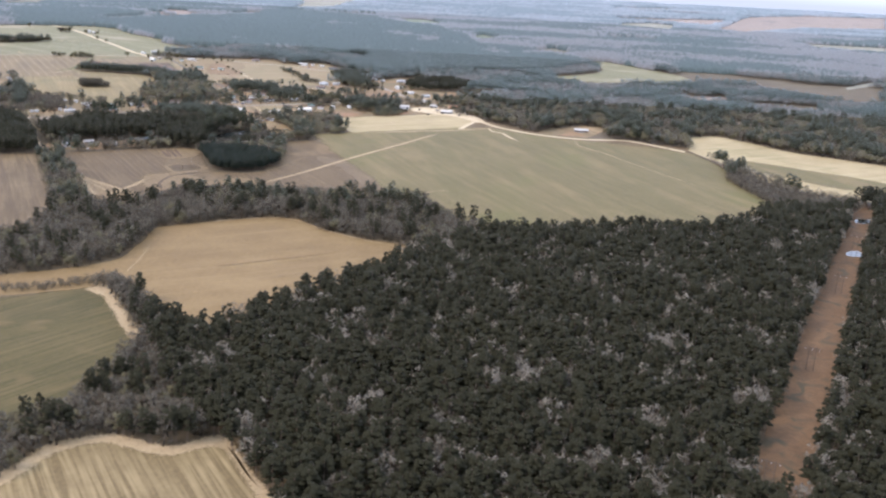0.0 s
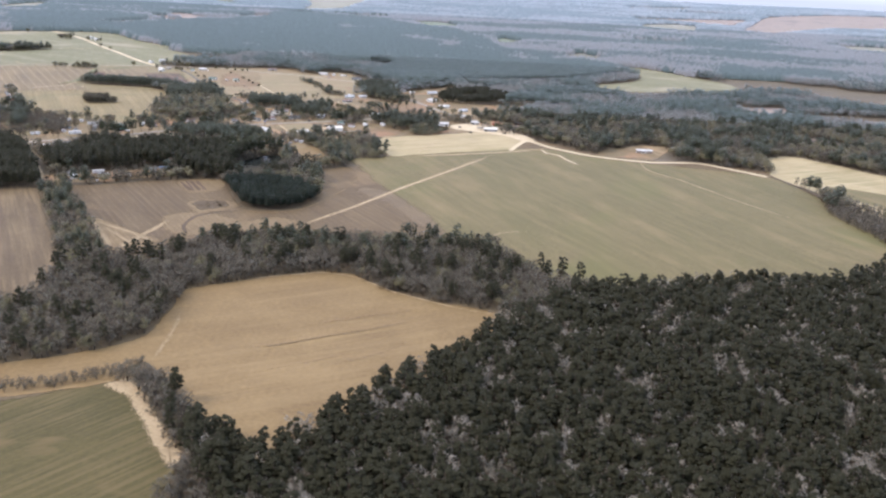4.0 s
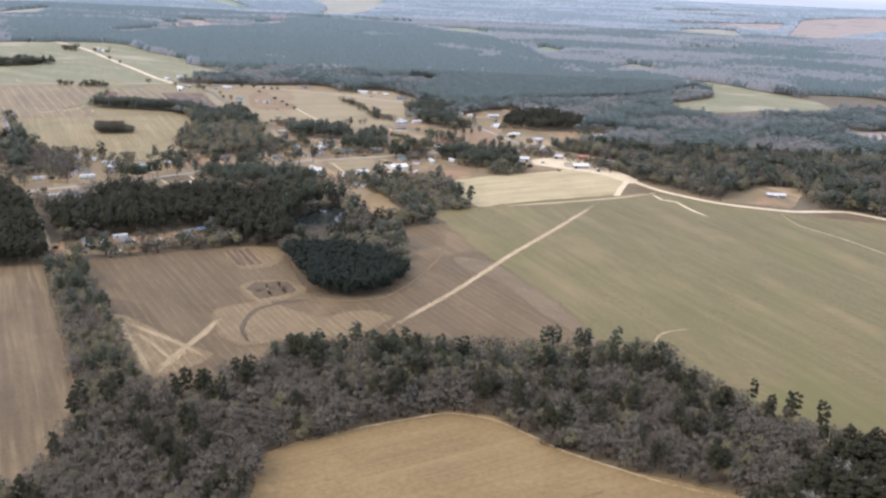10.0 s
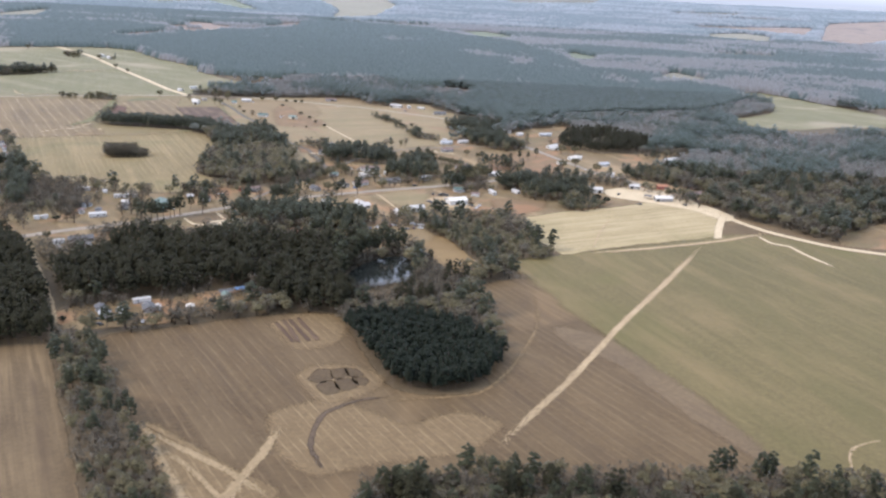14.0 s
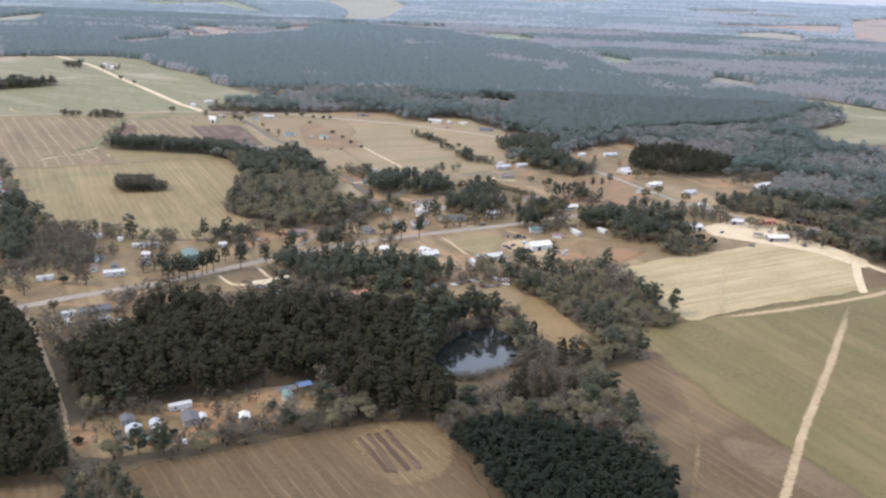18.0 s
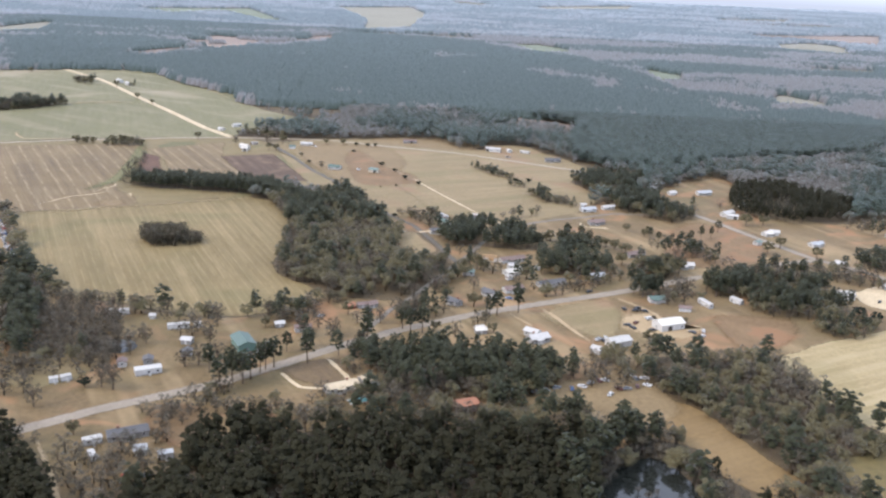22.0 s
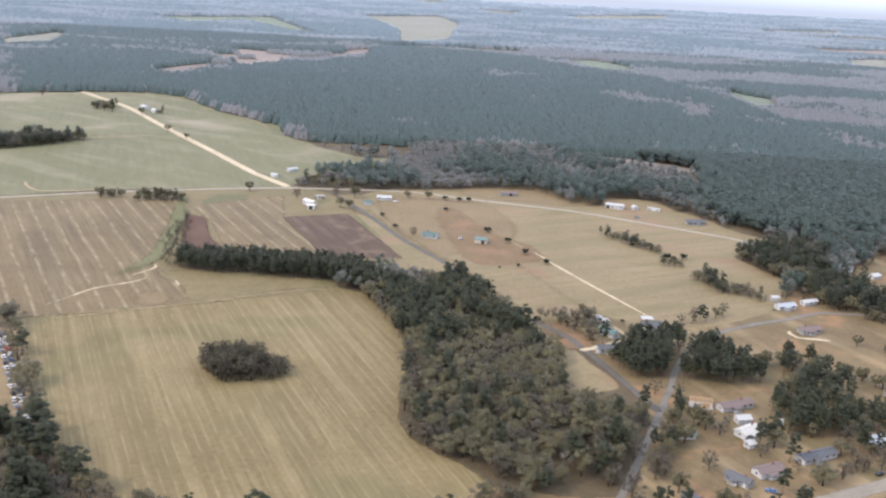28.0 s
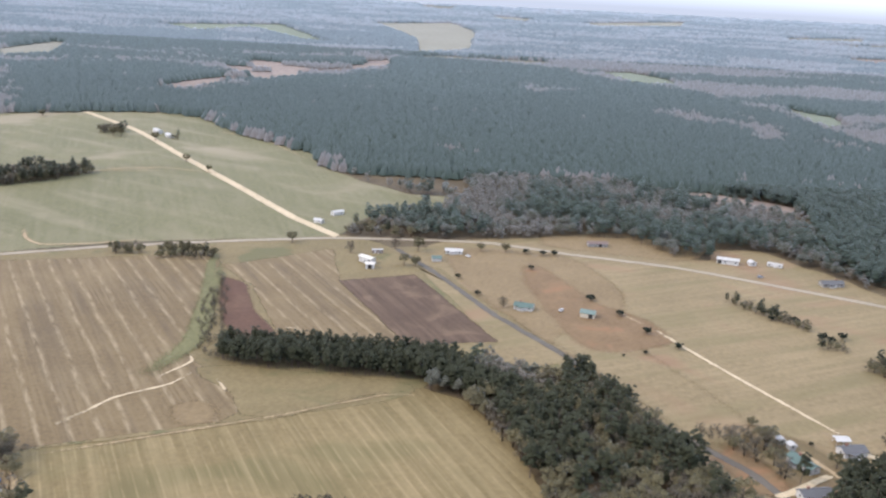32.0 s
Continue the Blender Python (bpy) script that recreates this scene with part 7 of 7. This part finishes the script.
plant("leafy", -380.0, 1163.6, 0.6)
plant("leafy", -309.5, 1186.9, 0.7)
plant("leafy", -298.5, 1146.9, 0.5)
plant("leafy", -325.8, 1198.0, 0.6)
plant("leafy", -405.2, 1162.2, 0.7)
plant("leafy", -409.5, 1164.7, 0.6)
plant("leafy", -421.0, 1137.4, 0.5)
plant("leafy", -182.2, 1265.0, 0.9)
plant("leafy", -192.4, 1265.3, 0.9)
plant("leafy", -174.6, 1269.5, 0.8)
plant("leafy", -189.0, 1257.5, 0.9)
plant("leafy", -193.8, 1273.6, 0.8)
plant("leafy", -195.3, 1369.3, 0.5)
plant("leafy", -179.3, 1363.7, 0.5)
plant("leafy", -203.8, 1310.9, 0.6)
plant("leafy", -210.2, 1319.9, 0.6)
plant("leafy", -219.5, 1324.6, 0.6)
plant("pine", -243.0, 1339.0, 0.6)
plant("pine", -249.3, 1322.1, 0.6)
plant("pine", -233.5, 1333.0, 0.6)
plant("pine", -229.0, 1320.1, 0.6)
plant("pine", -225.2, 1305.7, 0.6)
plant("leafy", -188.7, 1177.4, 0.3)
plant("leafy", -330.5, 1145.7, 0.5)
plant("leafy", -315.5, 1239.8, 0.8)
plant("leafy", -308.1, 1257.3, 0.8)
plant("leafy", -303.7, 1253.7, 0.7)
plant("leafy", -214.9, 1143.6, 0.6)
plant("leafy", -213.6, 1136.1, 0.5)
plant("bare", -383.4, 1131.3, 0.8)
plant("bare", -399.0, 1129.4, 0.8)
plant("bare", -392.8, 1140.8, 0.7)
plant("bare", -421.7, 1150.1, 0.8)
plant("bare", -505.5, 1132.5, 0.8)
plant("bare", -507.6, 1149.2, 0.9)
plant("bare", -447.6, 1139.6, 0.8)
plant("bare", -448.1, 1081.9, 0.8)
plant("bare", -353.1, 1168.8, 0.8)
plant("bare", -349.2, 1154.5, 0.8)
plant("bare", -495.5, 1147.8, 0.8)
plant("bare", -478.1, 1150.0, 0.8)
plant("bare", -532.3, 1143.2, 0.8)
plant("bare", -524.7, 1150.0, 0.8)
plant("bare", -489.2, 1106.3, 0.8)
plant("bare", -500.4, 1105.0, 0.8)
plant("bare", -442.2, 1084.6, 0.8)
plant("bare", -434.5, 1089.8, 0.8)
plant("bare", -475.7, 1107.9, 0.7)
plant("bare", -443.8, 1111.6, 0.7)
plant("bare", -413.5, 1146.6, 0.7)
plant("bare", -333.3, 1207.4, 0.9)
plant("bare", -340.1, 1221.0, 0.9)
plant("bare", -344.9, 1192.1, 0.9)
plant("bare", -360.7, 1153.1, 0.7)
plant("bare", -373.4, 1151.6, 0.6)
plant("bare", -309.7, 1217.7, 0.7)
plant("bare", -183.3, 1227.5, 0.9)
plant("bare", -177.2, 1228.3, 0.9)
plant("bare", -521.8, 1117.3, 0.9)
plant("bare", -518.6, 1098.1, 0.9)
plant("bare", -485.3, 1075.6, 0.8)
plant("bare", -493.0, 1078.9, 0.8)
plant("bush", -401.8, 1563.1, 0.65)
plant("bush", -386.9, 1538.4, 0.6)
plant("bush", -375.2, 1510.8, 0.65)
plant("bush", -361.5, 1490.2, 0.6)
plant("bush", -380.8, 1480.8, 0.3)
plant("bush", -393.4, 1474.9, 0.25)
plant("bush", -283.4, 1541.6, 0.75)
plant("bush", -262.8, 1519.6, 0.7)
plant("bush", -274.7, 1517.7, 0.7)
plant("bush", -271.1, 1513.9, 0.6)
plant("bush", -485.0, 1592.7, 0.5)
plant("bush", -471.8, 1561.1, 0.5)
plant("leafy", -521.8, 1614.0, 0.6)
plant("leafy", -514.1, 1613.0, 0.6)
plant("leafy", -605.2, 1652.3, 0.7)
plant("leafy", -470.7, 1658.3, 0.5)
plant("leafy", -452.5, 1659.1, 0.6)
plant("leafy", -514.7, 1649.3, 0.8)
plant("bare", -561.1, 1635.6, 0.7)
plant("bare", -531.2, 1653.1, 0.7)
plant("bare", -456.3, 1541.1, 0.6)
plant("bush", -436.0, 1620.5, 0.5)
plant("bush", -426.4, 1655.9, 0.6)
plant("bush", -438.4, 1657.7, 0.6)
plant("bush", -418.2, 1657.5, 0.6)
plant("leafy", -715.2, 1605.6, 0.7)
plant("leafy", -705.8, 1606.2, 0.6)
plant("leafy", -699.0, 1608.9, 0.5)
plant("leafy", -679.8, 1608.8, 0.7)
plant("leafy", -670.0, 1608.1, 0.8)
plant("leafy", -661.6, 1609.8, 0.7)
plant("leafy", -649.7, 1608.2, 0.6)
plant("bush", -295.4, 1546.2, 0.5)
plant("leafy", -875.6, 2025.5, 0.8)
plant("leafy", -864.8, 2021.6, 0.7)
plant("leafy", -822.4, 2006.3, 0.8)
plant("leafy", -758.9, 1908.0, 0.6)
plant("leafy", -725.5, 1868.2, 0.5)
plant("leafy", -998.3, 2123.8, 0.7)
plant("bush", -373.0, 1377.9, 0.5)
plant("leafy", -345.2, 1400.6, 0.4)
plant("bush", -323.5, 1384.6, 0.3)
plant("leafy", -319.1, 1365.2, 0.6)
plant("pine", -158.9, 1342.7, 0.5)
plant("pine", -151.0, 1347.0, 0.45)
plant("pine", -141.6, 1356.2, 0.5)
plant("pine", -157.0, 1331.5, 0.5)
plant("pine", -132.7, 1362.3, 0.45)
plant("pine", -123.6, 1379.6, 0.5)
plant("pine", -179.8, 1353.9, 0.4)
plant("pine", -174.9, 1345.7, 0.4)
plant("leafy", -211.1, 1319.3, 0.45)
plant("leafy", -216.0, 1325.4, 0.5)
plant("leafy", -206.3, 1313.2, 0.5)
plant("leafy", -183.6, 1356.2, 0.5)
plant("pine", -155.8, 1317.8, 0.5)
plant("leafy", -81.5, 1407.1, 0.7)
plant("leafy", -95.6, 1404.5, 0.7)
plant("leafy", -100.2, 1327.3, 0.7)
plant("leafy", -67.9, 1319.2, 0.7)
plant("leafy", -86.6, 1343.8, 0.7)
plant("pine", -434.9, 1076.8, 0.7)
plant("pine", -424.8, 1059.1, 0.8)
plant("pine", -416.1, 1066.4, 0.8)
plant("pine", -422.8, 1071.9, 0.8)
plant("pine", -411.1, 1079.9, 0.7)
plant("bush", -486.1, 1054.4, 0.7)
plant("bare", -478.6, 1055.3, 0.9)
plant("bare", -472.5, 1053.1, 0.9)
plant("bare", -499.7, 1032.4, 0.8)
plant("leafy", -472.8, 1009.6, 0.5)
plant("bare", -520.1, 1065.6, 0.6)
plant("bare", -366.3, 1113.9, 0.8)
plant("bare", -359.7, 1107.4, 0.8)
plant("bare", -350.6, 1101.5, 0.8)
plant("bare", -335.3, 1064.4, 0.9)
plant("bare", -340.9, 1069.8, 0.9)
plant("bare", -329.1, 1071.3, 0.9)
plant("pine", -366.1, 1137.3, 0.7)
plant("leafy", -210.5, 1282.4, 0.7)
plant("pine", -211.6, 1235.6, 0.7)
plant("pine", -206.5, 1234.2, 0.7)
plant("pine", -203.3, 1220.9, 0.7)
plant("leafy", -198.8, 1272.0, 0.9)
plant("leafy", -191.3, 1261.3, 0.9)
plant("leafy", -181.5, 1274.8, 0.9)
plant("bare", -193.7, 1207.3, 0.8)
plant("bare", -183.2, 1208.8, 0.8)
plant("bush", -96.0, 1179.8, 0.9)
plant("bush", -84.1, 1185.9, 0.9)
plant("bush", -107.6, 1173.8, 0.8)
plant("bush", -73.6, 1196.4, 0.9)
plant("bush", -80.4, 1204.8, 0.9)
plant("bare", -390.0, 896.4, 0.7)
plant("bare", -378.2, 892.8, 0.7)
plant("bare", -353.2, 895.3, 0.6)
plant("bare", -344.2, 886.7, 0.6)
plant("bush", -367.1, 879.0, 0.5)
plant("bare", -332.9, 887.9, 0.6)
plant("bush", -402.5, 868.6, 0.5)
plant("bare", -356.4, 881.0, 0.6)
plant("bare", -336.9, 885.2, 0.6)
plant("bare", -312.3, 919.7, 0.7)
plant("bush", -332.1, 907.3, 0.6)
plant("leafy", -169.5, 723.8, 0.7)
plant("leafy", -177.3, 735.2, 0.7)

for x, y, size in ((-270, 968, 0.9), (-268, 981, 1.0), (-263, 993, 0.95), (-256, 1005, 1.0), (-250, 1015, 0.9), (-241, 1021, 0.95), (-233, 1022, 0.85), (-266, 961, 0.85), (-272, 990, 1.0), (-260, 1012, 1.0), (-246, 1026, 1.0)):
    plant("pine", x, y, size)
for x, y, size in ((-241, 984, 0.3), (-237, 988, 0.25), (-244, 989, 0.22), (-222, 1012, 0.6), (-217, 992, 0.6), (-219, 976, 0.55)):
    plant("bare", x, y, size)

# a small swimming pool behind the tan-roofed house
pool = new("swimming_pool")
pool.matrix_world = pose(-360.5, 1055.5, 0.1, 0, 0, 33)
tagged(pool, "small turquoise swimming pool with a pale concrete rim", "swimming pool")
boxes("rim", [((0, s * 2.6, 0.08), (9.6, 0.8, 0.3)) for s in (-1, 1)] + [((s * 4.4, 0, 0.08), (0.8, 4.4, 0.3)) for s in (-1, 1)], M["concrete"], pool)
boxes("pool_water", [((0, 0, 0.1), (8.0, 4.4, 0.2))], M["poolwater"], pool, "clear turquoise water")

# ---- power line through the cleared lane ----


def pole_frame(x, y, turn):
    """A wooden H-frame: two poles, a cross-arm, braces and three insulators."""
    root = new("power_pole")
    root.matrix_world = pose(x, y, 0, 0, 0, turn)
    tagged(root, "weathered wooden two-pole power line frame in a clay strip", "power pole", "power line frames")
    for s in (-1, 1):
        g = Plant((0, 0, 6), 0.0)
        g.limb((s * 1.8, 0, -0.5), (s * 1.8, 0, 13.5), 0.22, 0.14, 6)
        mesh_object("pole", g.v, g.f, M["bark"], root)
    boxes("cross_arm", [((0, 0, 12.4), (7.6, 0.2, 0.28))], M["bark"], root)
    for s in (-1, 1):
        g = Plant((0, 0, 6), 0.0)
        g.limb((s * 1.8, 0, 7.0), (-s * 1.8, 0, 11.5), 0.08, 0.08, 4)
        mesh_object("brace", g.v, g.f, M["bark"], root)
    for s in (-1, 0, 1):
        boxes("insulator", [((s * 3.5, 0, 11.9), (0.16, 0.16, 0.8))], M["trim"], root)
    return root


pole_frame(148.2, 304.2, -24)
pole_frame(204.9, 430.6, -24)
pole_frame(265.0, 562.0, -24)
pole_frame(313.2, 666.9, -24)
